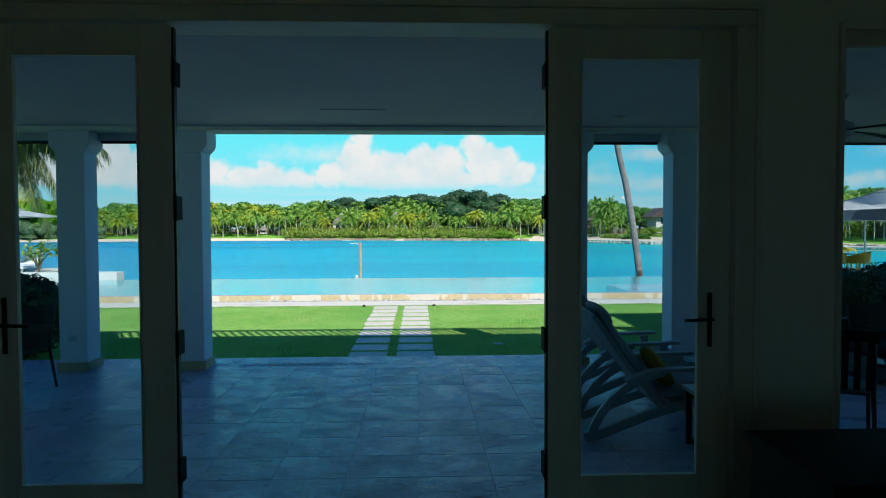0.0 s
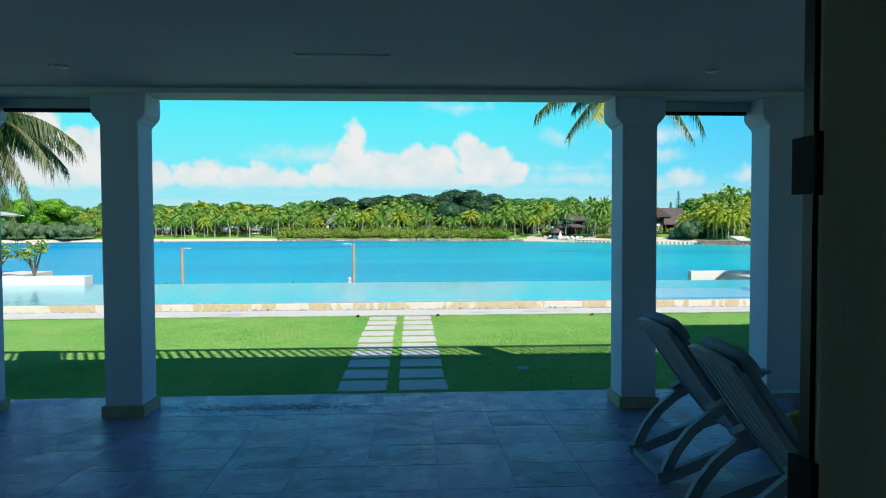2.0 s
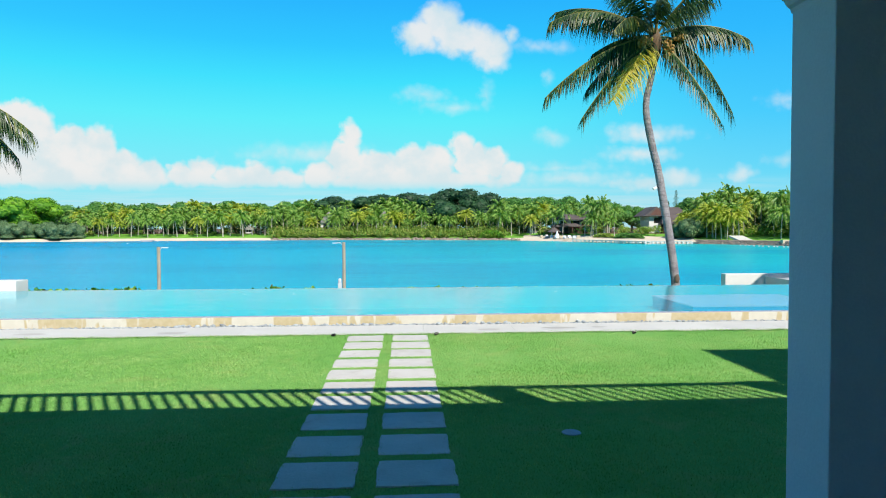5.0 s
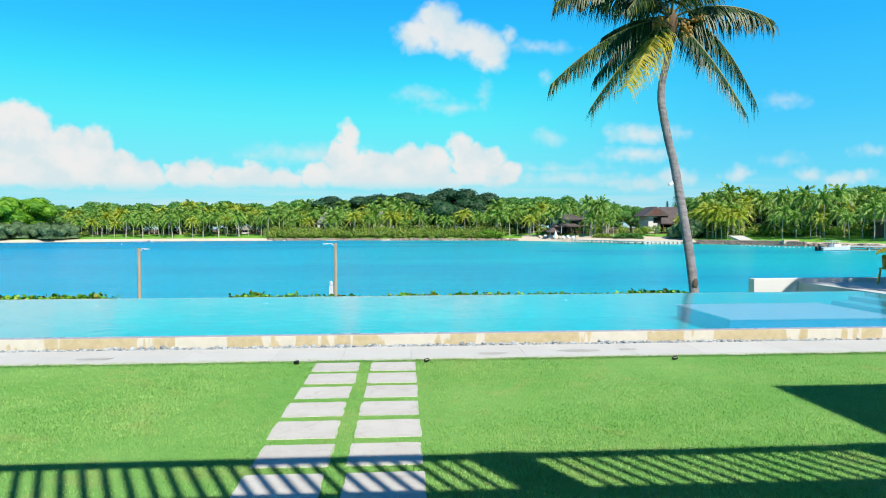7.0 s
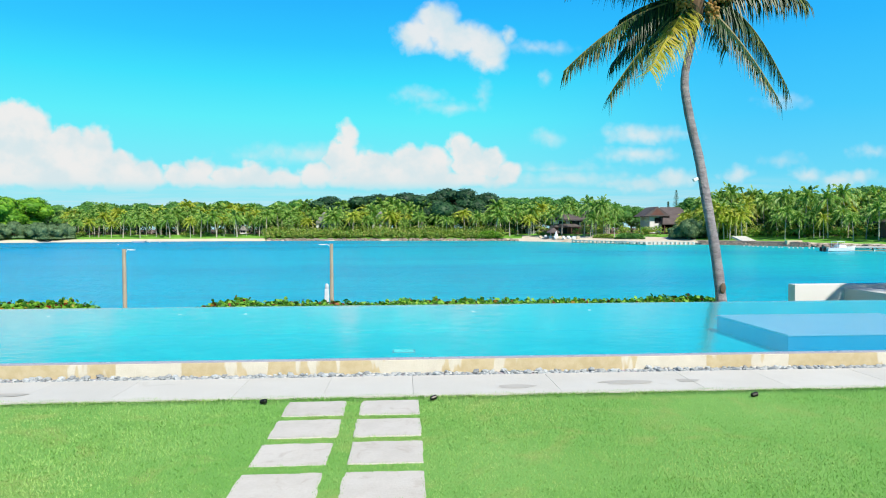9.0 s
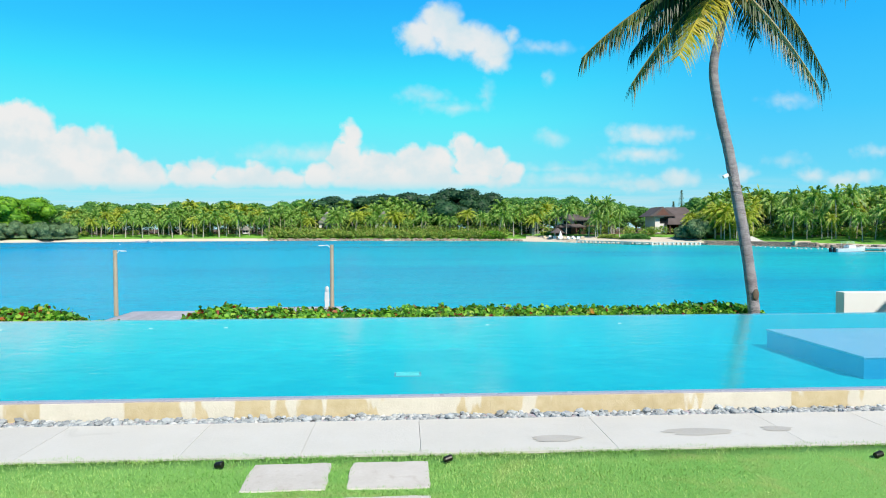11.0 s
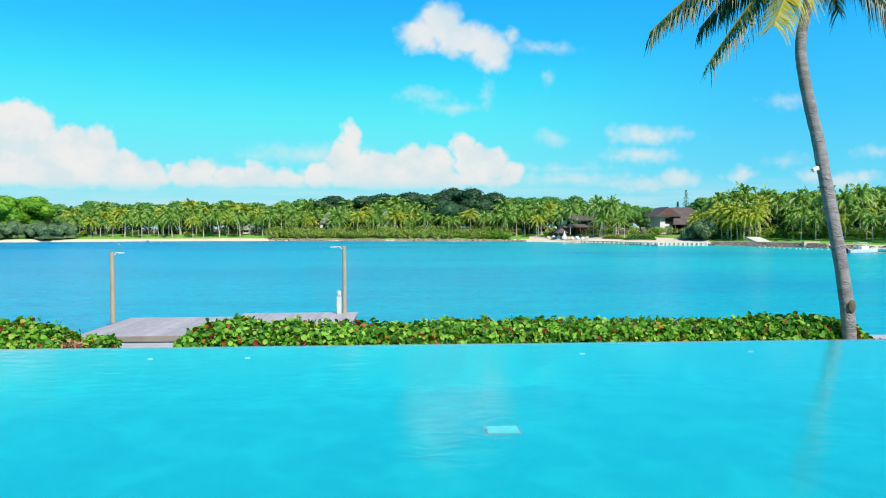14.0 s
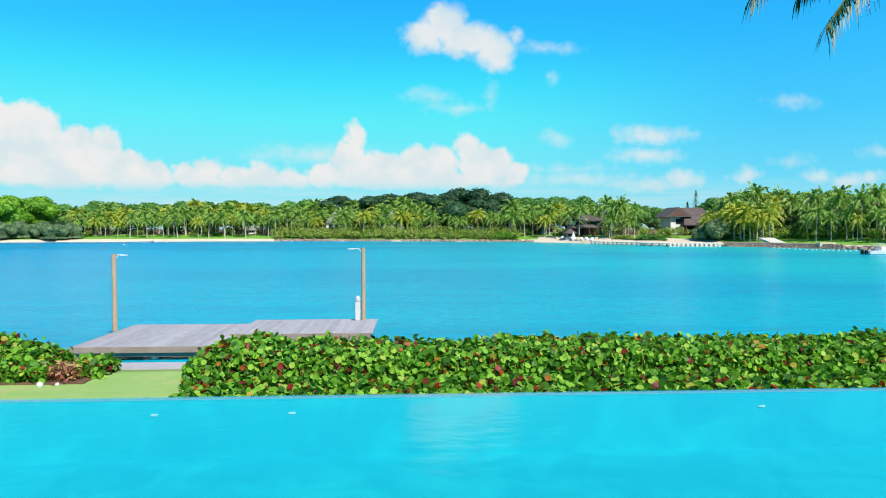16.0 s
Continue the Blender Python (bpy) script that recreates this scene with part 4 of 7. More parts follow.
# ragged fringe over the edge of the walk
count = 16000
gx = gen.uniform(-14, 14, count)
gy = Y_WALK0 + gen.normal(0.0, 0.018, count) + 0.02 * np.sin(gx * 5.1) + 0.012 * np.sin(gx * 13.7)
turn, tall = gen.uniform(0, 2 * np.pi, count), gen.uniform(0.02, 0.045, count)
v = np.empty((count, 3, 3), np.float32)
v[:, 0] = np.stack([gx - 0.004 * np.sin(turn), gy + 0.004 * np.cos(turn), np.full(count, Z_LAWN - 0.02)], 1)
v[:, 1] = np.stack([gx + 0.004 * np.sin(turn), gy - 0.004 * np.cos(turn), np.full(count, Z_LAWN - 0.02)], 1)
v[:, 2] = np.stack([gx + np.cos(turn) * tall * 0.6, gy + np.sin(turn) * tall * 0.6, Z_LAWN - 0.02 + tall], 1)
tagged(raw("grass_fringe", v.reshape(-1, 3), np.arange(count * 3).reshape(-1, 3), blade), "ragged grass fringe along the pale walk", "grass", "", "stuff")

# small spot lamps in the lawn beside the walk
for x, y in ((0.80, 14.52), (-0.92, 14.50), (4.15, 14.40)):
    t = thing("ground_spotlight", "small black spotlight on a spike in the lawn", "spotlight", "spotlights beside the walk", pose(x, y, Z_LAWN - 0.015, 0, 0, rnd.uniform(-40, 40)) @ Matrix.Diagonal((0.6, 0.6, 0.6, 1)))
    part("head", tube([(-0.05, 0, 0.055), (-0.03, 0, 0.055), (0.05, 0, 0.07), (0.055, 0, 0.07)], [0.032, 0.038, 0.042, 0.038], 12), dark_metal, t)
    part("spike", tube([(0, 0, -0.05), (0, 0, 0.04)], [0.008, 0.012], 8), dark_metal, t)
t = thing("sprinkler_cover", "flat pale round sprinkler cover in the shaded lawn", "sprinkler", "", (1.75, 9.25, Z_LAWN - 0.004))
part("lid", tube([(0, 0, 0.0), (0, 0, 0.007)], [0.085, 0.08], 20), canvas_grey, t)

# ---- pool front: stone facing and pebbles ----
facing = thing("pool_facing", "limestone facing of the raised pool edge, patchy wet and dry", "wall", kind="structure")
x = -16.0
while x < PX1 - 0.05:
    length = rnd.choice((1.1, 1.3, 1.6, 1.9))
    proud = rnd.random() * 0.0015
    b = box(x + 0.0003, min(x + length, PX1) - 0.0003, Y_POOL0 - 0.035 - proud, Y_POOL0 - 0.001, -0.34, Z_POOL - 0.012, 0.001)
    part("facing_stone", b, facing_stone, facing)
    x += length


def pebble_verts(seed):
    b = bmesh.new()
    bmesh.ops.create_icosphere(b, subdivisions=1, radius=1.0)
    for p in b.verts:
        p.co *= 1 + 0.5 * noise.noise(p.co * 1.7 + Vector((seed * 7.7, 0, 0)))
    co = np.array([p.co[:] for p in b.verts])
    fa = np.array([[q.index for q in f.verts] for f in b.faces])
    b.free()
    return co, fa


pebbles = [pebble_verts(i) for i in range(7)]
strip = thing("pebble_strip", "strip of loose grey pebbles along the pool wall", "pebbles", kind="structure")
pebble_mesh = []
for co, fa in pebbles:
    me = bpy.data.meshes.new("pebble")
    me.from_pydata(co.tolist(), [], fa.tolist())
    me.materials.append(pebble_mat)
    pebble_mesh.append(me)
for i in range(290):
    px = rnd.uniform(-4.2, 5.8)
    py = rnd.uniform(15.63, 15.79)
    s = rnd.choice((0.015, 0.018, 0.021, 0.024, 0.028, 0.042))
    ob = link_mesh("pebble", rnd.choice(pebble_mesh), None, strip)
    ob.matrix_basis = Matrix.Translation((px, py, Z_LAWN - 0.02 + s * 0.5 + rnd.uniform(0, 0.02))) @ Euler((rnd.uniform(-.4, .4), rnd.uniform(-.4, .4), rnd.uniform(0, 6))).to_matrix().to_4x4() @ Matrix.Diagonal((s * 1.25, s, s * 0.72, 1))
vs, fs, at = [], [], 0
for i in range(4200):
    co, fa = pebbles[i % 7]
    s = rnd.choice((0.012, 0.016, 0.02, 0.026, 0.034))
    px = rnd.uniform(-16, 12.3) if i % 2 else rnd.uniform(-6, 7)
    m = np.array(Euler((rnd.uniform(-.4, .4), rnd.uniform(-.4, .4), rnd.uniform(0, 6))).to_matrix())
    vs.append((co * np.array((s * 1.3, s, s * 0.7))) @ m.T + np.array((px, rnd.uniform(15.61, 15.80), Z_LAWN - 0.025 + s * 0.4)))
    fs.append(fa + at)
    at += len(co)
tagged(raw("pebbles", np.concatenate(vs), np.concatenate(fs), pebble_many, strip), kind="stuff")
b = box(-16, 12.4, Y_WALK1 + 0.001, Y_POOL0 - 0.036, -0.5, Z_LAWN - 0.022)
part("gravel_bed", b, mulch, strip)

# ---- low lawn behind the pool: boardwalk, hedges ----
walk_deck = thing("boardwalk", "narrow grey boardwalk along the seawall", "boardwalk", kind="structure")
for k in range(4):
    part("plank", box(-24, 24, Y_SHORE - 0.42 + k * 0.165, Y_SHORE - 0.42 + k * 0.165 + 0.155, Z_LOW - 0.02, Z_LOW + 0.045, 0.006), deck_wood, walk_deck)


def leaf_disc(n=7):
    """A round, slightly folded sea grape leaf of unit width."""
    co = [(0, 0, 0.0)]
    for i in range(n):
        a = 2 * math.pi * i / n
        r = 0.5 * (1 - 0.12 * math.cos(a))
        co.append((r * math.cos(a), r * math.sin(a), 0.17 * abs(math.sin(a)) + 0.03 * math.cos(2 * a)))
    return np.array(co), np.array([(0, 1 + i, 1 + (i + 1) % n) for i in range(n)])


leaf_co, leaf_fa = leaf_disc()
leaf_me = bpy.data.meshes.new("leaf")
leaf_me.from_pydata(leaf_co.tolist(), [], leaf_fa.tolist())
leaf_me.materials.append(grape_leaf)


def leaf_turns(normals, spin, gen_):
    """Rotation matrices that lay leaves across the given normals."""
    n = normals / np.linalg.norm(normals, axis=1, keepdims=True)
    ref = np.where(abs(n[:, 2:3]) < 0.9, np.array([[0, 0, 1.0]]), np.array([[1.0, 0, 0]]))
    a = np.cross(ref, n)
    a /= np.linalg.norm(a, axis=1, keepdims=True)
    b = np.cross(n, a)
    c, s = np.cos(spin)[:, None], np.sin(spin)[:, None]
    return np.stack([a * c + b * s, b * c - a * s, n], -1)


def hedge(label, x0, x1, y0, y1, top, leaves, singles, size, taper=0.5):
    """A sea grape hedge: round leaves over a lumpy body, with stems below."""
    t = thing("hedge", label, "hedge", "hedges behind the pool")
    k = np.random.default_rng(int(abs(x0) * 100 + abs(y0) * 7))
    x, f = k.uniform(x0, x1, leaves), k.uniform(0, 1, leaves)
    lump = np.array([noise.noise(Vector((a * 0.9, y0, 0.0))) + 0.6 * noise.noise(Vector((a * 2.7, y0, 4.0))) for a in x])
    crest = top + 0.17 * lump
    ends = np.minimum(np.minimum(x - x0, x1 - x) / taper, 1.0)
    crest = Z_LOW + (crest - Z_LOW) * (0.45 + 0.55 * np.sqrt(np.clip(ends, 0, 1)))
    # over the cross-section: up the near face, over the crest, down the far face
    ang = math.pi * f
    depth = (y1 - y0) / 2 * (1 + 0.15 * lump)
    y = (y0 + y1) / 2 - depth * np.sign(np.cos(ang)) * np.abs(np.cos(ang)) ** 0.6
    z = Z_LOW + 0.05 + (crest - Z_LOW - 0.05) * np.sin(ang) ** 0.55
    shrink = k.uniform(0.62, 1.06, leaves) ** 0.6
    y = (y0 + y1) / 2 + (y - (y0 + y1) / 2) * shrink
    z = Z_LOW + (z - Z_LOW) * shrink + k.normal(0, 0.06, leaves)
    z = np.maximum(z, Z_LOW + 0.03)
    normal = np.stack([k.normal(0, 1.0, leaves), -np.cos(ang) * 0.6 + k.normal(0, 0.9, leaves), np.sin(ang) * 0.7 + 0.3 + k.normal(0, 0.5, leaves)], 1)
    normal[:, 2] = np.abs(normal[:, 2]) + 0.05
    turns = leaf_turns(normal, k.uniform(0, 6.28, leaves), k)
    sizes = k.uniform(0.6, 1.25, leaves) * size
    pos = np.stack([x, y, z], 1)
    vv = np.einsum("nij,kj->nki", turns, leaf_co) * sizes[:, None, None] + pos[:, None, :]
    ff = leaf_fa[None] + (np.arange(leaves) * len(leaf_co))[:, None, None]
    tagged(raw("foliage", vv.reshape(-1, 3), ff.reshape(-1, 3), grape_leaves, t), kind="stuff")
    near = np.argsort(y + 0.4 * np.abs(f - 0.42))[:singles * 3:3]
    for i in near:
        ob = link_mesh("leaf", leaf_me, None, t)
        m = Matrix(turns[i].tolist()).to_4x4()
        ob.matrix_basis = Matrix.Translation(pos[i] + normal[i] / np.linalg.norm(normal[i]) * 0.03) @ m @ Matrix.Diagonal((sizes[i], sizes[i], sizes[i], 1))
    b = bmesh.new()
    n = int((x1 - x0) * 5)
    for i in range(n):
        xx, yy = x0 + (i + rnd.random()) * (x1 - x0) / n, rnd.uniform(y0 + 0.25, y1 - 0.2)
        zt = Z_LOW + (top - Z_LOW) * rnd.uniform(0.5, 0.85)
        tube([(xx, yy, Z_LOW - 0.03), (xx + rnd.uniform(-.1, .1), yy + rnd.uniform(-.1, .1), (Z_LOW + zt) / 2), (xx + rnd.uniform(-.25, .25), yy + rnd.uniform(-.2, .2), zt)], [0.018, 0.013, 0.006], 5, b)
    tagged(part("stems", b, twig, t), kind="stuff")
    return t


hedge("sea grape hedge of round green and red leaves, back row", -6.25, 11.5, 28.2, 30.3, -0.98, 22000, 90, 0.128)
hedge("lower sea grape hedge of round light green leaves, front row", -5.65, 11.5, 24.9, 26.6, -1.12, 17500, 150, 0.134)
hedge("sea grape hedge of round green leaves beside the lawn gap", -15.5, -9.3, 28.95, 30.3, -0.93, 8600, 40, 0.13, taper=1.1)
hedge("low young sea grape plants in the corner of the bed", -9.35, -8.3, 29.4, 30.2, -1.45, 520, 20, 0.15)
for x, y, s in ((-9.3, 28.8, 0.085), (-8.98, 28.85, 0.05)):
    t = thing("boulder", "small pale round stone at the edge of the planting bed", "rock", "stones beside the bed", (x, y, Z_LOW + s * 0.4))
    co, fa = pebbles[rnd.randrange(7)]
    raw("stone", co * np.array((s, s * 0.9, s * 0.9)), fa, canvas, t)
structure("planting_bed", box(-15.6, -8.5, 28.95, 30.25, Z_LOW - 0.04, Z_LOW + 0.035, 0.02), mulch, "brown mulch bed under the hedge", "ground")


# ---- palms close by ----
def frond(start, tip, lift, leaf, bm, stem_bm, count=62, fold=0.7, seed=0, ragged=0.34):
    """A coconut frond: an arched midrib from start to tip with two rows of hanging leaflets."""
    r = random.Random(seed)
    a, c = Vector(start), Vector(tip)
    b = (a + c) / 2 + Vector((0, 0, lift))
    pts = [(1 - s) ** 2 * a + 2 * s * (1 - s) * b + s * s * c for s in np.linspace(0, 1, 15).tolist()]
    tube(pts, [0.045 * (1 - 0.9 * s) + 0.004 for s in np.linspace(0, 1, 15).tolist()], 5, stem_bm)
    for side in (-1, 1):
        for i in range(count):
            s = 0.14 + 0.86 * (i + r.uniform(-0.3, 0.3)) / count
            s = min(max(s, 0.1), 1.0)
            p = (1 - s) ** 2 * a + 2 * s * (1 - s) * b + s * s * c
            d = (2 * (1 - s) * (b - a) + 2 * s * (c - b)).normalized()
            out = d.cross(Vector((0, 0, 1)))
            out = (out.normalized() if out.length > 0.05 else Vector((1, 0, 0))) * side
            size = leaf * (0.55 + 0.45 * math.sin(math.pi * min(s * 1.05 + 0.08, 1.0))) * r.uniform(1 - ragged, 1.05)
            way = (out * r.uniform(0.55, 0.95) + d * r.uniform(0.35, 0.8) + Vector((0, 0, -fold * r.uniform(0.5, 1.35)))).normalized()
            mid = p + way * size * 0.55
            end_ = p + way * size * 0.85 + Vector((0, 0, -size * 0.30 * r.uniform(0.6, 1.5)))
            w0 = d * 0.024
            vs_ = [bm.verts.new(q) for q in (p - w0, p + w0, mid + w0 * 0.9, mid - w0 * 0.9, end_)]
            bm.faces.new((vs_[0], vs_[1], vs_[2], vs_[3]))
            bm.faces.new((vs_[3], vs_[2], vs_[4]))


def palm(label, trunk_pts, radii, crown, fronds, seed, nuts=0):
    t = thing("coconut_palm", label, "palm tree", "palms near the pool")
    n = 40
    pts = [Vector(p) for p in trunk_pts]
    smooth_pts, smooth_r = [], []
    for i in range(n + 1):
        f = i / n * (len(pts) - 1)
        k = min(int(f), len(pts) - 2)
        p0, p1, p2, p3 = pts[max(k - 1, 0)], pts[k], pts[k + 1], pts[min(k + 2, len(pts) - 1)]
        s = f - k
        smooth_pts.append(0.5 * ((2 * p1) + (p2 - p0) * s + (2 * p0 - 5 * p1 + 4 * p2 - p3) * s * s + (3 * p1 - p0 - 3 * p2 + p3) * s ** 3))
        base = radii[0] + (radii[1] - radii[0]) * min(f / (len(pts) - 1), 1)
        smooth_r.append(base * (1 + (0.03 if i % 2 else -0.02)) * (1.25 if i == 0 else 1))
    part("trunk", tube(smooth_pts, smooth_r, 14), bark, t, "grey ringed trunk", smooth=True)
    for i, (tip, lift, yellow, *more) in enumerate(fronds):
        b, sb = bmesh.new(), bmesh.new()
        start = Vector(crown) + (Vector(tip) - Vector(crown)).normalized() * 0.12
        long = (Vector(tip) - Vector(crown)).length
        leaf, hang = more or ((1.2 if long > 3 else 1.0), 1.15)
        frond(start, tip, lift, leaf * 1.28, b, sb, count=112, seed=seed * 50 + i, fold=hang)
        f_ob = part("frond", b, frond_yellow if yellow else frond_green, t, "yellowing frond" if yellow else "")
        part("midrib", sb, frond_yellow if yellow else frond_stalk, f_ob)
    if nuts:
        coconut_cluster(t, Vector(crown) + Vector((0, -0.35, -0.3)), (0.5, 0.4, 0.3), nuts, seed)
    return t


nut_mesh = []


def coconut_cluster(tree, at, spread, count, seed):
    """A hanging bunch of coconuts under the crown."""
    if not nut_mesh:
        b = bmesh.new()
        bmesh.ops.create_icosphere(b, subdivisions=2, radius=0.058)
        for v_ in b.verts:
            v_.co.z *= 1.22
        me = bpy.data.meshes.new("coconut")
        b.to_mesh(me)
        b.free()
        me.shade_smooth()
        me.materials.append(coconut_mat)
        nut_mesh.append(me)
    r = random.Random(seed)
    for i in range(count):
        d = Vector((r.gauss(0, 1), r.gauss(0, 1), r.gauss(0, 1))).normalized() * r.uniform(0.45, 1.0)
        ob = link_mesh("coconut", nut_mesh[0], None, tree)
        ob.location = Vector(at) + Vector((d.x * spread[0], d.y * spread[1], d.z * spread[2]))


tr = [(10.74, 28.08, Z_LOW - 0.1), (10.69, 28.12, -0.72), (10.56, 28.28, 0.78), (10.28, 28.56, 3.0), (10.12, 28.61, 3.91), (9.95, 28.64, 4.61), (9.77, 28.68, 5.52),
      (9.69, 28.7, 6.12), (9.72, 28.72, 6.63), (9.82, 28.73, 7.07), (9.98, 28.74, 7.84), (10.08, 28.75, 8.64), (10.05, 28.75, 9.1)]
cr = (10.04, 28.75, 9.05)
# tip, lift of the midrib, yellow, leaflet length, hang of the leaflets
fr = [((5.65, 28.6, 6.53), 0.95, False, 0.95, 1.5), ((6.93, 28.0, 5.64), 0.55, False, 0.95, 0.9), ((7.63, 26.4, 6.05), 0.25, True, 1.15, 0.45), ((11.9, 27.1, 5.45), 0.6, False, 1.1, 0.5),
      ((13.08, 28.5, 5.97), 1.7, False, 0.95, 1.6), ((13.76, 28.6, 8.89), 0.9, False, 1.0, 1.5), ((5.91, 28.9, 9.52), 1.3, False, 0.95, 1.3), ((7.8, 29.6, 8.5), 0.45, False, 0.9, 1.1),
      ((7.9, 27.2, 8.7), 1.2, False, 0.6, 1.4), ((7.77, 30.4, 7.2), 0.7, False, 0.95, 1.2), ((8.5, 27.3, 6.9), 0.6, False, 0.8, 0.9), ((12.2, 30.9, 7.9), 1.0, False, 0.9, 1.1),
      ((6.6, 31.0, 10.6), 1.0, False, 1.0, 1.0), ((7.6, 26.3, 11.6), 0.8, False, 1.0, 0.9), ((9.4, 31.9, 11.9), 0.7, False, 1.0, 0.9), ((12.7, 26.6, 11.7), 0.7, False, 1.0, 0.9),
      ((13.0, 30.4, 11.0), 0.8, False, 1.0, 1.0), ((10.6, 28.2, 13.0), 0.2, False, 1.0, 0.7), ((9.2, 25.9, 9.4), 1.1, False, 0.9, 1.0)]
tall_palm = palm("tall leaning coconut palm behind the pool", tr, (0.168, 0.105), cr, fr, 3)
part("crown_fibre", tube([(9.93, 28.74, 7.75), (10.03, 28.74, 8.35), (10.06, 28.75, 8.8), (10.04, 28.75, 9.3)], [0.12, 0.22, 0.27, 0.12], 12), coir, tall_palm, "brown fibrous sheath under the crown", smooth=True)
coconut_cluster(tall_palm, (9.45, 28.3, 8.62), (0.28, 0.24, 0.26), 70, 5)
coconut_cluster(tall_palm, (10.38, 28.25, 8.38), (0.22, 0.22, 0.40), 84, 6)
coconut_cluster(tall_palm, (11.0, 28.5, 8.85), (0.32, 0.2, 0.14), 34, 7)
b = bmesh.new()
bmesh.ops.create_icosphere(b, subdivisions=2, radius=1.0, matrix=Matrix.Translation((tr[1][0] - 0.01, tr[1][1] - 0.15, -0.42)) @ Matrix.Diagonal((0.10, 0.05, 0.17, 1)))
for v_ in b.verts:
    v_.co += Vector((0.03, 0.01, 0.04)) * noise.noise(v_.co * 14)
part("scar", b, twig, tall_palm, "dark scar low on the trunk")
t = thing("palm_floodlight", "small white floodlight strapped to the palm trunk", "floodlight", "", (10.13, 28.44, 3.10))
part("bracket", tube([(0.02, 0.06, 0), (-0.10, 0, 0.03)], 0.015, 6), dark_metal, t)
part("head", box(-0.24, -0.08, -0.05, 0.05, 0.0, 0.10, 0.01, turn=pose(0, 0, 0, 0, -25, 0)), white_metal, t)
lc = (-18.6, 29.2, 6.3)
lf = []
for i in range(17):
    a = 2 * math.pi * i / 17 + 0.2
    up_ = rnd.choice((-2.6, -1.9, -1.0, 0.3, 1.6))
    reach = 4.4 if up_ > -1.2 else 3.7
    lf.append(((lc[0] + reach * math.cos(a), lc[1] + reach * math.sin(a), lc[2] + up_), 1.7 if up_ < 0.5 else 0.9, i in (3, 11)))
lf += [((-14.8, 28.8, 4.2), 1.9, False), ((-15.6, 28.4, 3.0), 1.8, False), ((-16.6, 28.2, 2.6), 1.6, False), ((-17.0, 28.2, 3.0), 1.5, True, 1.25, 0.5), ((-16.3, 28.8, 1.3), 2.0, False, 1.0, 0.9), ((-15.9, 29.2, 2.5), 1.9, False, 1.0, 0.9), ((-17.4, 27.6, 2.2), 1.8, False, 1.0, 0.7)]
palm("coconut palm with drooping fronds beside the pool", [(-18.0, 29.2, Z_LOW - 0.1), (-18.3, 29.2, 0.5), (-18.5, 29.2, 3.0), (-18.6, 29.2, 6.2)], (0.2, 0.14), lc, lf, 8, 8)

# ---- dock with lamp posts ----
Z_DOCK = -3.35
dock = thing("dock", "weathered grey timber dock on piles in the bay", "dock")
x = -15.7
while x < -9.9:
    part("plank", box(x + 0.004, x + 0.186, 42.5, 48.9, Z_DOCK - 0.04, Z_DOCK, 0.004), deck_wood, dock)
    x += 0.19
while x < -3.5:
    part("plank", box(x + 0.004, x + 0.186, 45.2, 49.9, Z_DOCK + 0.02, Z_DOCK + 0.06, 0.004), deck_wood, dock)
    x += 0.19
for a in ((-15.72, -9.9, 42.44, 42.5, -3.60, -3.352), (-9.9, -3.45, 45.13, 45.2, -3.62, -3.292), (-3.49, -3.43, 45.13, 49.9, -3.62, -3.292), (-15.76, -15.70, 42.44, 48.9, -3.60, -3.352), (-15.7, -9.9, 42.6, 42.75, -3.80, -3.60)):
    part("fascia", box(*a, 0.006), fascia_wood, dock, "brown weathered edge beam")
for x, y in ((-15.3, 42.9), (-12.4, 42.9), (-9.6, 45.6), (-15.3, 48.5), (-6.6, 45.7), (-3.8, 45.7), (-12.4, 48.4), (-3.8, 49.5), (-6.6, 49.5)):
    part("pile", tube([(x, y, -6.0), (x, y, Z_DOCK - 0.05)], 0.17, 12), pale_concrete, dock, "pale concrete pile")


def lamp_post(x, y, z0, z1, s, label, reach=1.0):
    t = thing("dock_lamp_post", label, "lamp post", "lamp posts on the dock", (x, y, 0))
    part("post", tube([(0, 0, z0), (0.0, 0, (z0 + z1) / 2), (0, 0, z1)], [0.125, 0.115, 0.11], 12), post_wood, t, "brown timber post")
    part("arm", tube([(0, 0, z1 - 0.22), (s * 0.15, 0, z1 - 0.14), (s * 0.32 * reach, 0, z1 - 0.03), (s * 0.85 * reach, 0, z1 - 0.05)], 0.020, 8), white_metal, t)
    head = part("lamp_head", box(min(s * 0.55 * reach, s * reach), max(s * 0.55 * reach, s * reach), -0.09, 0.09, z1 - 0.078, z1 - 0.038, 0.012), white_metal, t, "flat white lamp head, switched off")
    part("lens", box(min(s * 0.6 * reach, s * 0.95 * reach), max(s * 0.6 * reach, s * 0.95 * reach), -0.06, 0.06, z1 - 0.084, z1 - 0.077), lamp_lens, head)


lamp_post(-15.85, 46.9, -3.35, 0.36, 1, "timber lamp post with a white arm at the dock's open end", 0.62)
lamp_post(-4.10, 49.6, -3.29, 0.55, -1, "timber lamp post with a white arm beside a power pedestal", 0.8)
t = thing("power_pedestal", "white dock power pedestal with rounded top", "pedestal", "", (-4.38, 49.35, -3.29))
part("body", box(-0.13, 0.13, -0.11, 0.11, 0.0, 0.98, 0.03), pedestal_white, t)
part("cap", tube([(0, 0, 0.98), (0, 0, 1.0), (0, 0, 1.20), (0, 0, 1.29), (0, 0, 1.32)], [0.10, 0.125, 0.12, 0.085, 0.03], 14), pedestal_white, t, smooth=True)
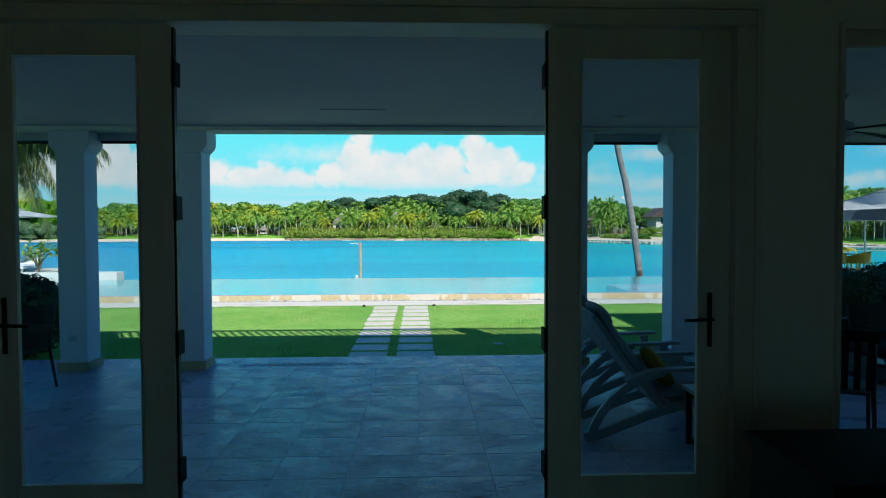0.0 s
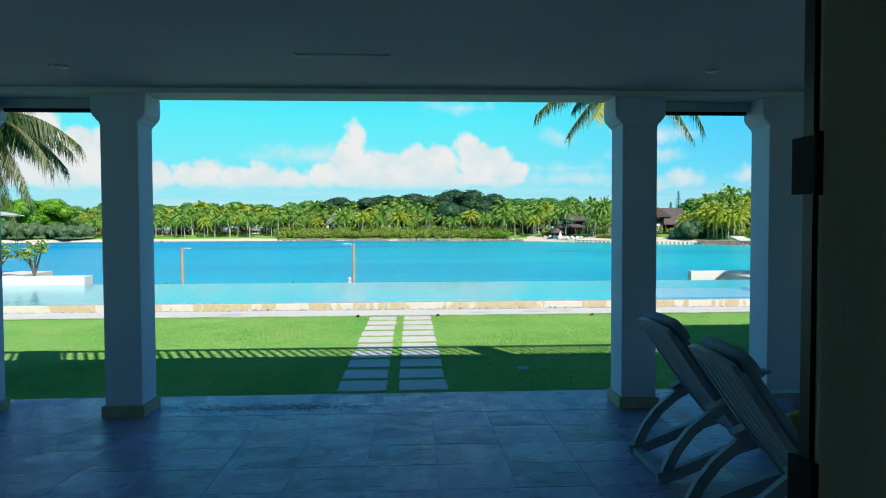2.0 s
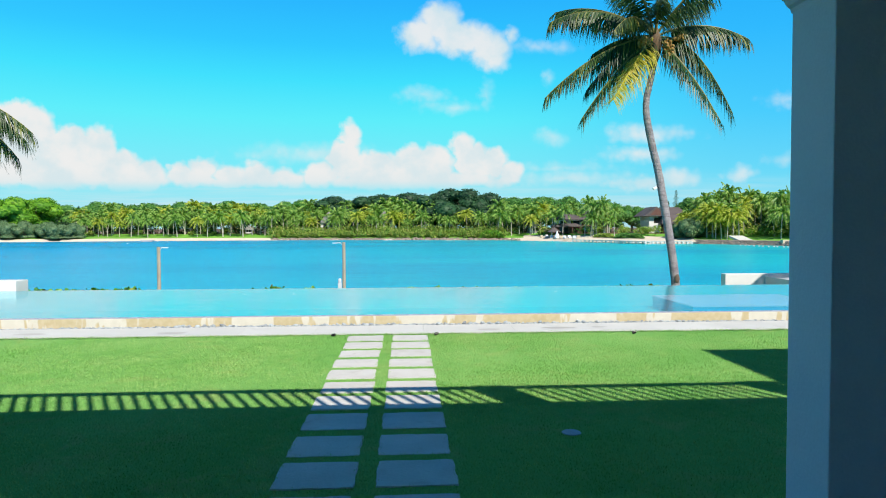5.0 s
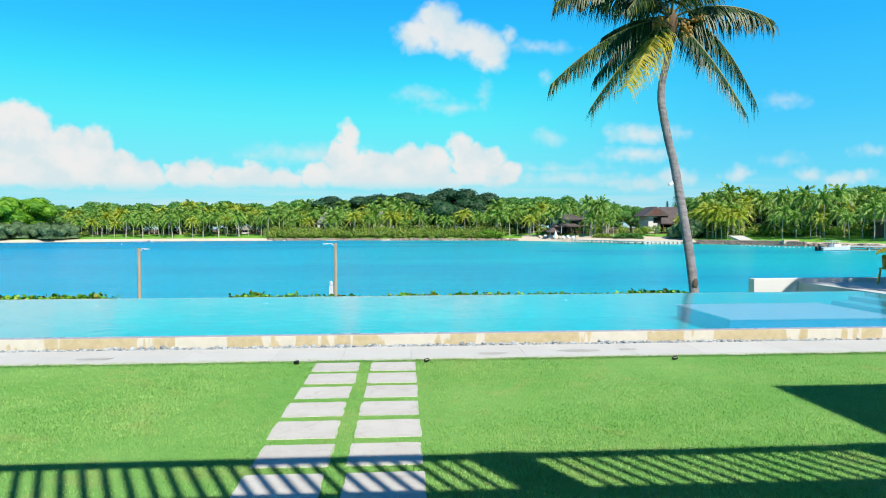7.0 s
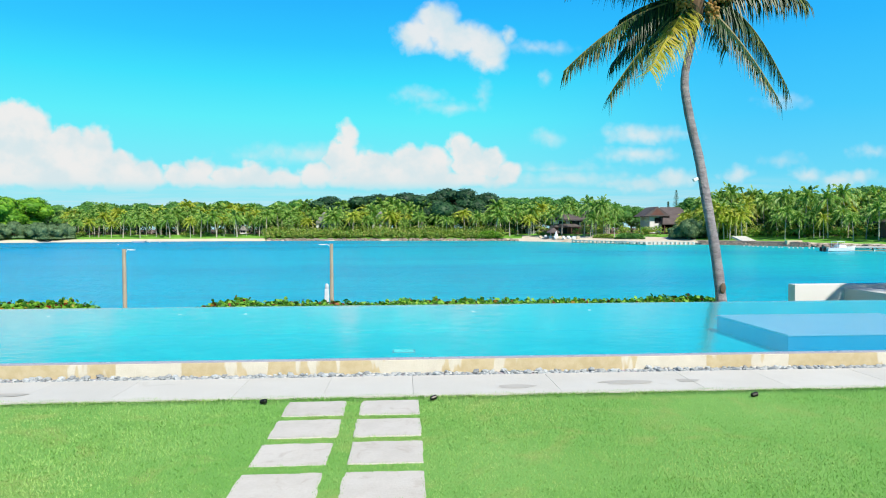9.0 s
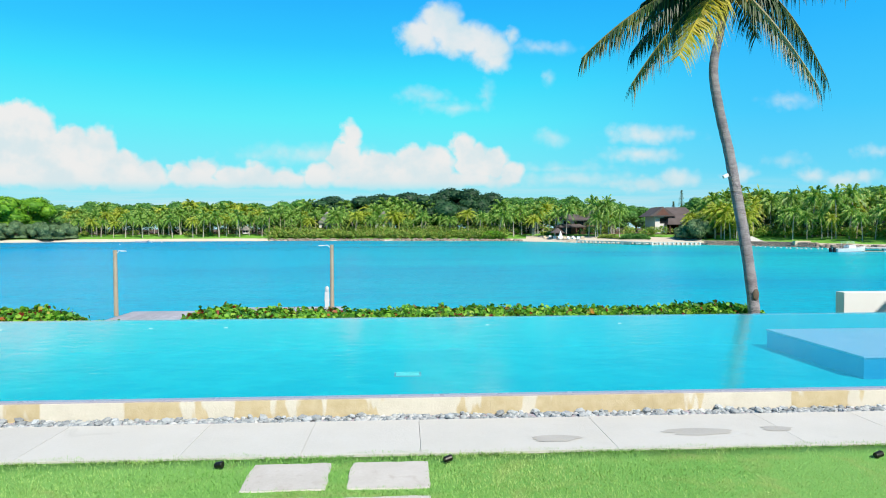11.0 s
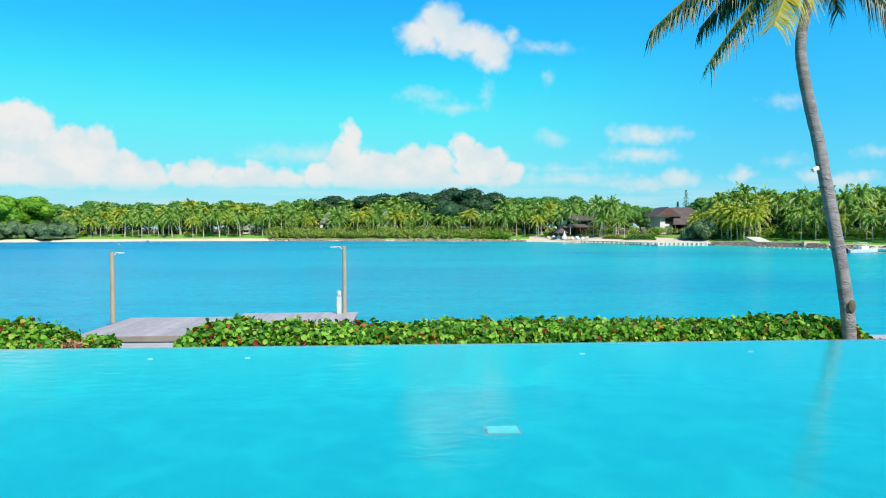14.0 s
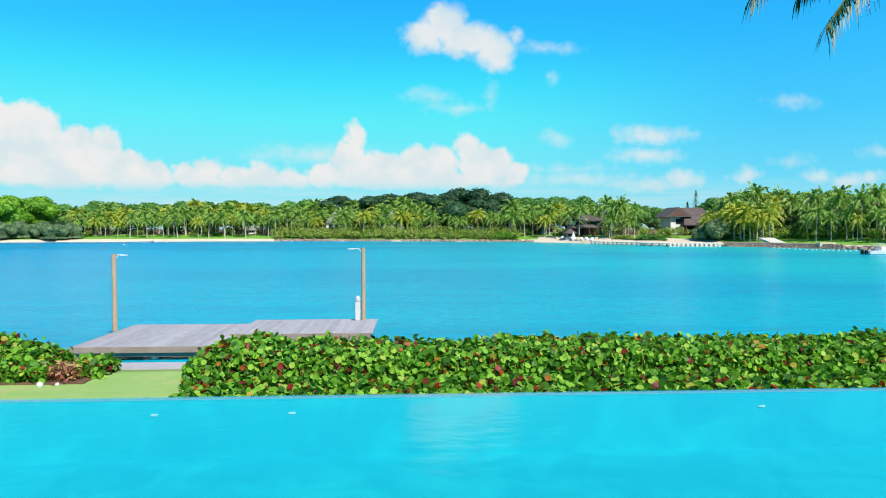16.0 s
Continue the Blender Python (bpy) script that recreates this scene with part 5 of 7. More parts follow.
for x in (-0.14, 0.14):
    part("socket_box", box(x - 0.02, x + 0.02, -0.06, 0.06, 0.40, 0.56, 0.012), canvas_grey, t)

# ---- terrace furniture ----
def deck_chair(at, label, pillow_too):
    """A reclining deck chair of grey teak; it faces along x, its back feet near x = 0."""
    t = thing("deck_chair", label, "deck chair", "deck chairs on the terrace", at)
    half = 0.29
    for s in (-1, 1):
        y = s * (half - 0.02)
        arc = [(0.02, y, 0.0), (0.05, y, 0.10), (0.11, y, 0.22), (0.20, y, 0.34), (0.32, y, 0.445), (0.47, y, 0.53), (0.62, y, 0.575)]
        part("back_leg", bar(arc, 0.04, 0.065, bm=None), teak, t)
        part("side_rail", bar([(-0.02, y, 0.03), (0.10, y, 0.055), (0.50, y, 0.22), (0.95, y, 0.36)], 0.045, 0.075), teak, t)
        part("front_leg", bar([(1.02, y, 0.0), (0.98, y, 0.2), (0.93, y, 0.4), (0.92, y, 0.585)], 0.045, 0.07), teak, t)
        part("armrest", bar([(0.30, s * (half + 0.01), 0.50), (0.45, s * (half + 0.02), 0.575), (0.60, s * (half + 0.02), 0.600), (1.05, s * (half + 0.02), 0.612)], 0.085, 0.028), teak, t)
        part("back_stile", bar([(0.08, s * 0.255, 1.0), (0.30, s * 0.25, 0.66), (0.60, s * 0.245, 0.26)], 0.045, 0.04), teak, t)
    part("foot_bar", bar([(0.03, -half, 0.03), (0.03, half, 0.03)], 0.06, 0.045, (1, 0, 0)), teak, t)
    b = bmesh.new()
    top = [(0.075 - 0.045 * math.cos(a * 1.4), a * 0.275, 1.005 + 0.035 * math.cos(a * 1.5)) for a in np.linspace(-1, 1, 9)]
    part("head_rail", bar(top, 0.085, 0.03, (0.55, 0, -0.83), b), teak, t)
    for i in range(5):
        y = (i - 2) * 0.088
        part("back_slat", bar([(0.085 - 0.01, y, 0.985), (0.30, y, 0.65), (0.585, y, 0.275)], 0.073, 0.016), teak, t)
    for i in range(7):
        x = 0.62 + i * 0.062
        part("seat_slat", box(x, x + 0.046, -0.25, 0.25, 0.285 + i * 0.012, 0.303 + i * 0.012, 0.003), teak, t)
    # footrest
    for s in (-1, 1):
        y = s * 0.235
        part("footrest_rail", bar([(1.0, y, 0.365), (1.35, y, 0.36), (1.78, y, 0.30)], 0.035, 0.05), teak, t)
        part("footrest_leg", bar([(1.62, y, 0.30), (1.70, y, 0.0)], 0.035, 0.045), teak, t)
    for i in range(11):
        x = 1.03 + i * 0.068
        z = 0.39 - 0.0055 * i * (i / 8)
        part("footrest_slat", box(x, x + 0.046, -0.25, 0.25, z, z + 0.018, 0.003), teak, t)
    # cushions
    lean_ = pose(0.34, 0, 0.71, 0, 57, 0)
    part("back_cushion", pillow(0.92, 0.50, 0.10, at=lean_, seed=1), cushion, t, "grey seat cushion", smooth=True)
    part("seat_cushion", pillow(0.55, 0.50, 0.11, at=pose(0.86, 0, 0.41, 0, -9, 0), seed=2), cushion, t, smooth=True)
    part("head_roll", pillow(0.17, 0.50, 0.10, at=pose(0.15, 0, 1.035, 0, 52, 0), lumps=0.008, seed=3), cushion, t, "grey head roll over the back", smooth=True)
    return t


c1 = deck_chair((1.86, 4.94, 0.003), "grey weathered teak deck chair with cushion and footrest", True)
c1.scale = (1, 1, 0.96)
c2 = copy_thing(c1, pose(1.76, 3.86, 0.003, 0, 0, -2.5))
for m in (pose(2.36, 3.74, 0.56, 52, 10, 75), ):
    t = thing("throw_pillow", "mustard yellow throw pillow on a deck chair", "pillow", "", m)
    part("cover", pillow(0.36, 0.36, 0.13, seed=5), mustard, t, smooth=True)
t = thing("side_table", "low side table with pale top and black frame beside the chairs", "side table", "", (2.48, 2.86, 0.003))
part("top", box(0, 0.72, 0, 0.66, 0.43, 0.462, 0.006), white_top, t, "pale table top")
part("apron", box(0.02, 0.70, 0.02, 0.64, 0.395, 0.428, 0.004), black_wood, t)
for x in (0.03, 0.66):
    for y in (0.03, 0.60):
        part("leg", box(x, x + 0.035, y, y + 0.035, 0, 0.396, 0.003), black_wood, t)
for y in (0.03, 0.60):
    part("runner", box(0.065, 0.66, y, y + 0.035, 0, 0.035, 0.003), black_wood, t)
t = thing("cube_table", "white cube side table at the chairs' foot end", "side table", "", (4.24, 4.95, 0.003))
part("body", box(0, 0.42, 0, 0.42, 0, 0.27, 0.012), white_top, t)
part("top", box(-0.01, 0.43, -0.01, 0.43, 0.272, 0.295, 0.006), white_top, t)


def armchair(at, label, slats):
    t = thing("armchair", label, "armchair", "", at)
    for s in (-1, 1):
        part("front_leg", tube([(0.24, s * 0.25, 0), (0.22, s * 0.24, 0.42)], [0.014, 0.018], 8), dark_metal, t)
        part("back_leg", tube([(-0.32, s * 0.24, 0), (-0.25, s * 0.23, 0.42), (-0.27, s * 0.23, 0.64), (-0.33, s * 0.22, 0.90)], [0.014, 0.018, 0.018, 0.014], 8), dark_metal, t)
        part("arm", bar([(-0.27, s * 0.27, 0.66), (0.0, s * 0.29, 0.65), (0.24, s * 0.27, 0.62)], 0.05, 0.025, (0, 1, 0)), dark_metal, t)
    part("seat", pillow(0.52, 0.48, 0.06, at=pose(0, 0, 0.43), lumps=0.003), wicker, t, smooth=True)
    b = bmesh.new()
    if slats:
        for i in range(6):
            y = (i - 2.5) * 0.08
            bar([(-0.26, y, 0.46), (-0.285, y, 0.68), (-0.33, y, 0.86)], 0.045, 0.015, bm=b)
        bar([(-0.335, -0.25, 0.88), (-0.35, 0, 0.89), (-0.335, 0.25, 0.88)], 0.02, 0.09, (1, 0, 0), b)
        part("backrest", b, black_wood, t)
    else:
        nx, nz = 10, 8
        grid = [[b.verts.new((-0.25 - 0.08 * (j / nz) ** 1.5 - 0.05 * (1 - (2 * i / nx - 1) ** 2), (i / nx - 0.5) * 0.50, 0.46 + 0.45 * j / nz - 0.03 * (2 * i / nx - 1) ** 2 * (j / nz))) for j in range(nz + 1)] for i in range(nx + 1)]
        for i in range(nx):
            for j in range(nz):
                b.faces.new((grid[i][j], grid[i + 1][j], grid[i + 1][j + 1], grid[i][j + 1]))
        bmesh.ops.solidify(b, geom=b.faces[:], thickness=0.02)
        part("backrest", b, wicker, t, "woven dark backrest", smooth=True)
    return t


armchair(pose(-3.85, 5.45, 0.003, 0, 0, 168), "dark woven armchair with slim metal legs", False)
armchair(pose(3.75, 3.55, 0.003, 0, 0, 60), "black slat-backed armchair on the terrace", True)
t = thing("outdoor_sofa", "low dark outdoor sofa with loose cushions", "sofa", "", (5.3, 5.2, 0.003))
part("base", box(0, 2.0, 0, 0.85, 0.06, 0.28, 0.02), wicker, t)
part("backrest", box(0, 2.0, 0.70, 0.85, 0.28, 0.62, 0.03), wicker, t)
for i in range(2):
    part("seat_cushion", pillow(0.95, 0.68, 0.16, at=pose(0.5 + i, 0.36, 0.36), seed=i), dark_cushion, t, smooth=True)
    part("back_cushion", pillow(0.8, 0.42, 0.16, at=pose(0.5 + i, 0.62, 0.60, 72, 0, 0), seed=i + 4), dark_cushion, t, smooth=True)
for x in (0.05, 1.89):
    for y in (0.05, 0.74):
        part("foot", box(x, x + 0.06, y, y + 0.06, 0, 0.06), dark_metal, t)

t = thing("ceiling_fan", "dark ceiling fan with long blades over the terrace", "ceiling fan", "", (4.35, 4.45, Z_CEIL))
part("rod", tube([(0, 0, 0), (0, 0, -0.28)], 0.018, 8), dark_metal, t)
part("motor", tube([(0, 0, -0.24), (0, 0, -0.27), (0, 0, -0.36), (0, 0, -0.40)], [0.05, 0.11, 0.12, 0.06], 18), canvas_grey, t, smooth=True)
for k in range(4):
    a = k * 90 + 20
    bl = bar([(0.12, 0, -0.33), (0.4, 0, -0.335), (0.78, 0, -0.37)], 0.14, 0.012, (0, 1, 0.18))
    bmesh.ops.transform(bl, matrix=pose(0, 0, 0, 0, 0, a), verts=bl.verts[:])
    part("blade", bl, black_wood, t)
part("canopy", tube([(0, 0, 0), (0, 0, -0.05)], [0.07, 0.05], 14), canvas_grey, t)

# black console inside, beside the doors
t = thing("console", "black lacquered console inside the room", "cabinet", "", (1.69, 0.45, 0.0))
part("body", box(0.02, 2.4, 0.02, 0.54, 0.06, 0.86, 0.01), black_wood, t)
part("top", box(0, 2.42, 0, 0.56, 0.862, 0.90, 0.008), black_wood, t)
part("plinth", box(0.06, 2.36, 0.06, 0.5, 0.0, 0.06), black_wood, t)
for i in range(3):
    d = part("door", box(0.05 + i * 0.78, 0.80 + i * 0.78, 0.004, 0.02, 0.09, 0.84, 0.004), black_wood, t)
    part("knob", tube([(0.72 + i * 0.78, 0.004, 0.5), (0.72 + i * 0.78, -0.02, 0.5)], [0.008, 0.014], 8), dark_metal, d)


# ---- bushes beside the terrace ----
def leaf_cloud(points, normals, size, k, long=1.0):
    """Pointed leaves at the given places: arrays for raw()."""
    n = len(points)
    co = np.array([(0, -0.5, 0), (0.22, 0.0, 0.05), (0, 0.5, 0), (-0.22, 0.0, 0.05)])
    turns = leaf_turns(normals, k.uniform(0, 6.28, n), k)
    s = (size * k.uniform(0.6, 1.3, n))[:, None, None]
    v_ = np.einsum("nij,kj->nki", turns, co * np.array((1, long, 1))) * s + points[:, None, :]
    f_ = (np.arange(n) * 4)[:, None] + np.arange(4)[None]
    return v_.reshape(-1, 3), f_


def lobes(k, n, radius, squash, spread):
    """Points over a crown made of several lobes, with outward normals."""
    cs = k.normal(0, 1, (9, 3))
    cs /= np.linalg.norm(cs, axis=1, keepdims=True)
    cs *= np.array((spread, spread, spread * squash)) * k.uniform(0.6, 1.0, (9, 1))
    rs = radius * k.uniform(0.45, 0.75, 9)
    w_ = k.integers(0, 9, n)
    d = k.normal(0, 1, (n, 3))
    d /= np.linalg.norm(d, axis=1, keepdims=True)
    p = cs[w_] + d * (rs[w_] * k.uniform(0.3, 1.05, n) ** 0.5)[:, None] * np.array((1, 1, 0.85))
    return p, d + k.normal(0, 0.5, (n, 3)) + np.array((0, 0, 0.3))


def ball_arrays(n=5):
    """A unit ball of quads."""
    b = bmesh.new()
    bmesh.ops.create_cube(b, size=2.0)
    bmesh.ops.subdivide_edges(b, edges=b.edges[:], cuts=n - 1, use_grid_fill=True)
    co = np.array([v_.co.normalized()[:] for v_ in b.verts])
    fa = np.array([[q.index for q in f.verts] for f in b.faces])
    b.free()
    return co, fa


BALL = ball_arrays()


def closed_crown(k, n, cs, rs, size, floor, squash=0.85):
    """Leaves over the outsides of lobes at cs with radii rs, round a shaded body of twigs: arrays for raw(), all quads."""
    pick = k.choice(len(rs), n, p=rs ** 2 / np.sum(rs ** 2))
    d = k.normal(0, 1, (n, 3)) + np.array((0, 0, 0.25))
    d /= np.linalg.norm(d, axis=1, keepdims=True)
    p = cs[pick] + d * (rs[pick] * k.uniform(0.86, 1.10, n))[:, None] * np.array((1, 1, squash))
    # leaves that lie inside another lobe are not seen
    inside = np.zeros(n, bool)
    for c, r in zip(cs, rs):
        inside |= np.linalg.norm((p - c) / np.array((1, 1, squash)), axis=1) < 0.80 * r
    p, d = p[~inside], d[~inside]
    p[:, 2] = np.maximum(p[:, 2], floor + 0.2 * k.random(len(p)))
    vs_, fs_ = leaf_cloud(p, d + k.normal(0, 0.55, d.shape) + np.array((0, 0, 0.25)), size, k)
    vs_, fs_, at = [vs_], [fs_], len(vs_)
    co, fa = BALL
    for c, r in zip(cs, rs):
        bump = np.array([1 + 0.22 * noise.noise(Vector(q * 2.2 + c)) for q in co])
        q = c + co * bump[:, None] * r * 0.88 * np.array((1, 1, squash))
        q[:, 2] = np.maximum(q[:, 2], floor)
        vs_.append(q)
        fs_.append(fa + at)
        at += len(co)
    return np.concatenate(vs_), np.concatenate(fs_)


def bush(at, radius, leaves, size, label, wide=1.0):
    t = thing("round_bush", label, "bush", "bushes beside the terrace", at)
    k = np.random.default_rng(int(radius * 1000))
    cs = k.normal(0, 1, (14, 3))
    cs = cs / np.linalg.norm(cs, axis=1, keepdims=True) * np.array((wide, 0.8, 0.5)) * radius * 0.55
    cs[:, 2] += radius * 0.68
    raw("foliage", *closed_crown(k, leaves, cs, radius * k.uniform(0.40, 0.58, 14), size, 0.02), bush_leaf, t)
    b = bmesh.new()
    for i in range(7):
        a = i * 0.9
        tube([(0.05 * math.cos(a), 0.05 * math.sin(a), -0.03), (0.2 * radius * math.cos(a), 0.2 * radius * math.sin(a), radius * 0.4), (0.55 * radius * math.cos(a), 0.55 * radius * math.sin(a), radius * 0.9)], [0.02, 0.015, 0.006], 5, b)
    tagged(part("stems", b, twig, t), kind="stuff")


t = thing("croton_shrub", "small croton shrub with narrow red and yellow leaves", "shrub", "", (-9.0, 29.2, Z_LOW + 0.03))
k = np.random.default_rng(41)
p = np.stack([k.normal(0, 0.20, 320), k.normal(0, 0.15, 320), np.abs(k.normal(0.18, 0.13, 320))], 1)
raw("foliage", *leaf_cloud(p, p + k.normal(0, 0.4, p.shape), 0.10, k, 1.4), croton_leaf, t)
for i in range(6):
    part("stem", tube([(0, 0, -0.05), (0.2 * math.cos(i), 0.15 * math.sin(i), 0.35)], [0.012, 0.006], 5), twig, t)
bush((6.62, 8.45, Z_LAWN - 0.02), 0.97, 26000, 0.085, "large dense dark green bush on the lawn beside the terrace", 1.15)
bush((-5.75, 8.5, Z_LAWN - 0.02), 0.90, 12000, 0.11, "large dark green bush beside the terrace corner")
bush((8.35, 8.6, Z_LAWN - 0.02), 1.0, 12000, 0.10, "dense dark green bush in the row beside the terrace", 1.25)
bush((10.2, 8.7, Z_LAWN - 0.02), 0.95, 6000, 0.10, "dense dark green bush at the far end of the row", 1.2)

# ---- patio at the end of the pool ----
Z_PATIO = -0.055
structure("patio", box(PX1, 26.0, Y_POOL0 - 0.1, 24.0, -2.2, Z_PATIO, 0.01), pale_concrete, "pale paved patio at the end of the pool", "patio")
structure("patio_wall", box(10.58, 26.0, 24.0, 24.3, -2.2, 0.04, 0.012), white_paint, "low white wall along the patio", "wall")


def resin_chair(at):
    t = thing("resin_armchair", "ochre moulded resin armchair at the patio table", "chair", "chairs round the patio table", at)
    for sx in (-1, 1):
        for sy in (-1, 1):
            part("leg", bar([(sx * 0.27, sy * 0.25, 0), (sx * 0.22, sy * 0.225, 0.44)], 0.045, 0.03), yellow_plastic, t)
    part("seat", box(-0.26, 0.25, -0.26, 0.26, 0.42, 0.455, 0.012), yellow_plastic, t)
    b = bmesh.new()
    n = 16
    ring = []
    for i in range(n + 1):
        a = math.pi * (0.5 + i / n)
        x_, y_ = 0.06 + 0.34 * math.cos(a), 0.29 * math.sin(a)
        if i in (0, n):
            x_ = 0.22
        h = 0.66 + 0.15 * max(0, -math.cos(a)) ** 0.8
        ring.append((b.verts.new((x_, y_, 0.455)), b.verts.new((x_ * 1.04 - 0.02, y_ * 1.04, h))))
    for p, q in zip(ring, ring[1:]):
        b.faces.new((p[0], q[0], q[1], p[1]))
    bmesh.ops.solidify(b, geom=b.faces[:], thickness=0.025)
    part("back_shell", b, yellow_plastic, t)
    return t


def patio_table(at):
    t = thing("patio_table", "white patio table on splayed metal legs", "table", "tables on the patio", at)
    part("top", box(-1.5, 1.5, -0.5, 0.5, 0.72, 0.75, 0.012), white_top, t)
    for x in (-1.0, 1.0):
        for s in (-1, 1):
            part("leg", bar([(x + 0.32 * s, 0.35 * s, 0), (x + 0.18 * s, 0.1 * s, 0.25), (x + 0.05 * s, 0.02 * s, 0.72)], 0.04, 0.03), white_metal, t)
            part("leg", bar([(x - 0.32 * s, 0.35 * s, 0), (x - 0.18 * s, 0.1 * s, 0.25), (x - 0.05 * s, 0.02 * s, 0.72)], 0.04, 0.03), white_metal, t)
    part("stretcher", bar([(-1.0, 0, 0.62), (1.0, 0, 0.62)], 0.04, 0.04), white_metal, t)
    return t


patio_table((15.1, 22.05, Z_PATIO + 0.002))
r1 = resin_chair(pose(13.2, 21.45, Z_PATIO + 0.002, 0, 0, 32))
for x, y, a in ((14.6, 21.3, 84), (15.5, 21.25, 88), (16.3, 21.3, 93), (13.9, 22.85, -88), (14.85, 22.85, -92), (15.8, 22.9, -86), (17.0, 22.1, 180)):
    copy_thing(r1, pose(x, y, Z_PATIO + 0.002, 0, 0, a))


def parasol(at, radius, z_edge, z_top, label, square=False, tilt=0):
    t = thing("parasol", label, "parasol", "parasols by the pool", at)
    n = 8
    pole = part("pole", tube([(0, 0, 0), (0, 0, z_top + 0.06)], 0.035, 10), white_metal, t)
    part("foot", box(-0.4, 0.4, -0.4, 0.4, 0, 0.08, 0.02), pale_concrete, t)
    for i in range(n):
        b = bmesh.new()
        for lo, hi in ((0.0, 0.36), (0.33, 1.0)):
            pts = []
            for f in np.linspace(lo, hi, 5):
                a0, a1 = 2 * math.pi * i / n, 2 * math.pi * (i + 1) / n
                z = z_top - (z_top - z_edge) * (f ** 1.15) + (0.05 if lo == 0.0 else 0)
                row = []
                for g in (0.0, 0.5, 1.0):
                    a = a0 + (a1 - a0) * g
                    rr = radius * f * (1 if g != 0.5 else math.cos(math.pi / n) * 0.99)
                    row.append(b.verts.new((rr * math.cos(a), rr * math.sin(a), z - (0.03 * f if g == 0.5 else 0))))
                pts.append(row)
            for p, q in zip(pts, pts[1:]):
                for j in range(2):
                    b.faces.new((p[j], p[j + 1], q[j + 1], q[j]))
        bmesh.ops.solidify(b, geom=b.faces[:], thickness=0.006)
        part("canopy_panel", b, canvas if i % 2 == 0 or not square else canvas_grey, t, "", smooth=False)
        a = 2 * math.pi * i / n
        part("rib", tube([(0, 0, z_top - 0.03), (radius * math.cos(a) * 0.98, radius * math.sin(a) * 0.98, z_edge - 0.015)], 0.012, 6), white_metal, t)
    return t


parasol((17.75, 23.0, Z_PATIO), 2.7, 2.0, 2.75, "large white and grey striped parasol on the patio", True)
pc = (17.8, 18.3, 6.9)
pf = []
for i in range(16):
    a = 2 * math.pi * i / 16
    pf.append(((pc[0] + 3.6 * math.cos(a), pc[1] + 3.6 * math.sin(a), pc[2] + (-1.8, 0.6, -0.6)[i % 3]), 1.5, i == 5))
palm("coconut palm shading the patio end of the pool", [(18.9, 17.7, Z_PATIO - 0.05), (18.7, 17.8, 2.0), (18.3, 18.0, 4.5), pc], (0.17, 0.13), pc, pf, 12, 6)
# unseen parasol, added only for the shade over deck and wall
parasol((16.75, 19.6, Z_PATIO), 3.1, 2.3, 3.1, "large parasol added out of view to shade the patio", True)
structure("planter_terrace", box(-24.0, -12.6, 22.0, 24.4, -2.2, 0.183, 0.015), pale_concrete, "paved terrace behind the planter wall", "patio")
parasol((-14.6, 22.9, 0.184), 1.75, 1.98, 2.28, "white parasol on the planter terrace at the pool")
structure("planter_wall", box(-24.0, -10.05, Y_POOL1 + 0.013, 22.0, -2.2, 0.185, 0.015), white_paint, "low white planter wall at the pool's far edge", "wall")
t = thing("sun_lounger", "white sun lounger with raised backrest", "lounger", "", pose(-13.9, 22.6, 0.187, 0, 0, 100))
part("base", box(-0.95, 0.55, -0.34, 0.34, 0.12, 0.20, 0.02), canvas, t)
part("backrest", box(0.0, 0.8, -0.34, 0.34, 0.0, 0.08, 0.02, turn=pose(0.5, 0, 0.16, 0, -38, 0)), canvas, t)
for x in (-0.85, 0.45):
    for y in (-0.3, 0.26):
        part("leg", box(x, x + 0.05, y, y + 0.04, 0, 0.12), white_metal, t)


def plumeria(at, seed):
    t = thing("plumeria_shrub", "small plumeria shrub with white flowers in the planter", "shrub", "shrubs in the planter", at)
    k = np.random.default_rng(seed)
    b, tips = bmesh.new(), []
    for i in range(7):
        a, r_ = i * 0.9 + seed, k.uniform(0.15, 0.45)
        p1 = Vector((0.1 * math.cos(a), 0.1 * math.sin(a), 0.35))
        p2 = Vector((r_ * math.cos(a), r_ * math.sin(a), k.uniform(0.6, 1.0)))
        tube([(0, 0, 0), p1, p2], [0.03, 0.025, 0.015], 6, b)
        tips.append(p2)
    tagged(part("stems", b, twig, t), kind="stuff")
    p = np.concatenate([np.array(q[:]) + k.normal(0, 0.10, (26, 3)) for q in tips])
    raw("foliage", *leaf_cloud(p, k.normal(0, 0.6, p.shape) + np.array((0, 0, 0.8)), 0.17, k, 1.3), shrub_leaf, t)
    for q in tips[:3]:
        b = bmesh.new()
        bmesh.ops.create_icosphere(b, subdivisions=1, radius=0.06, matrix=Matrix.Translation(q + Vector((0.03, -0.12, 0.05))))
        part("flower", b, flower, t, "white flower cluster")


plumeria((-11.75, 21.75, 0.187), 1)
plumeria((-12.9, 21.8, 0.187), 2)


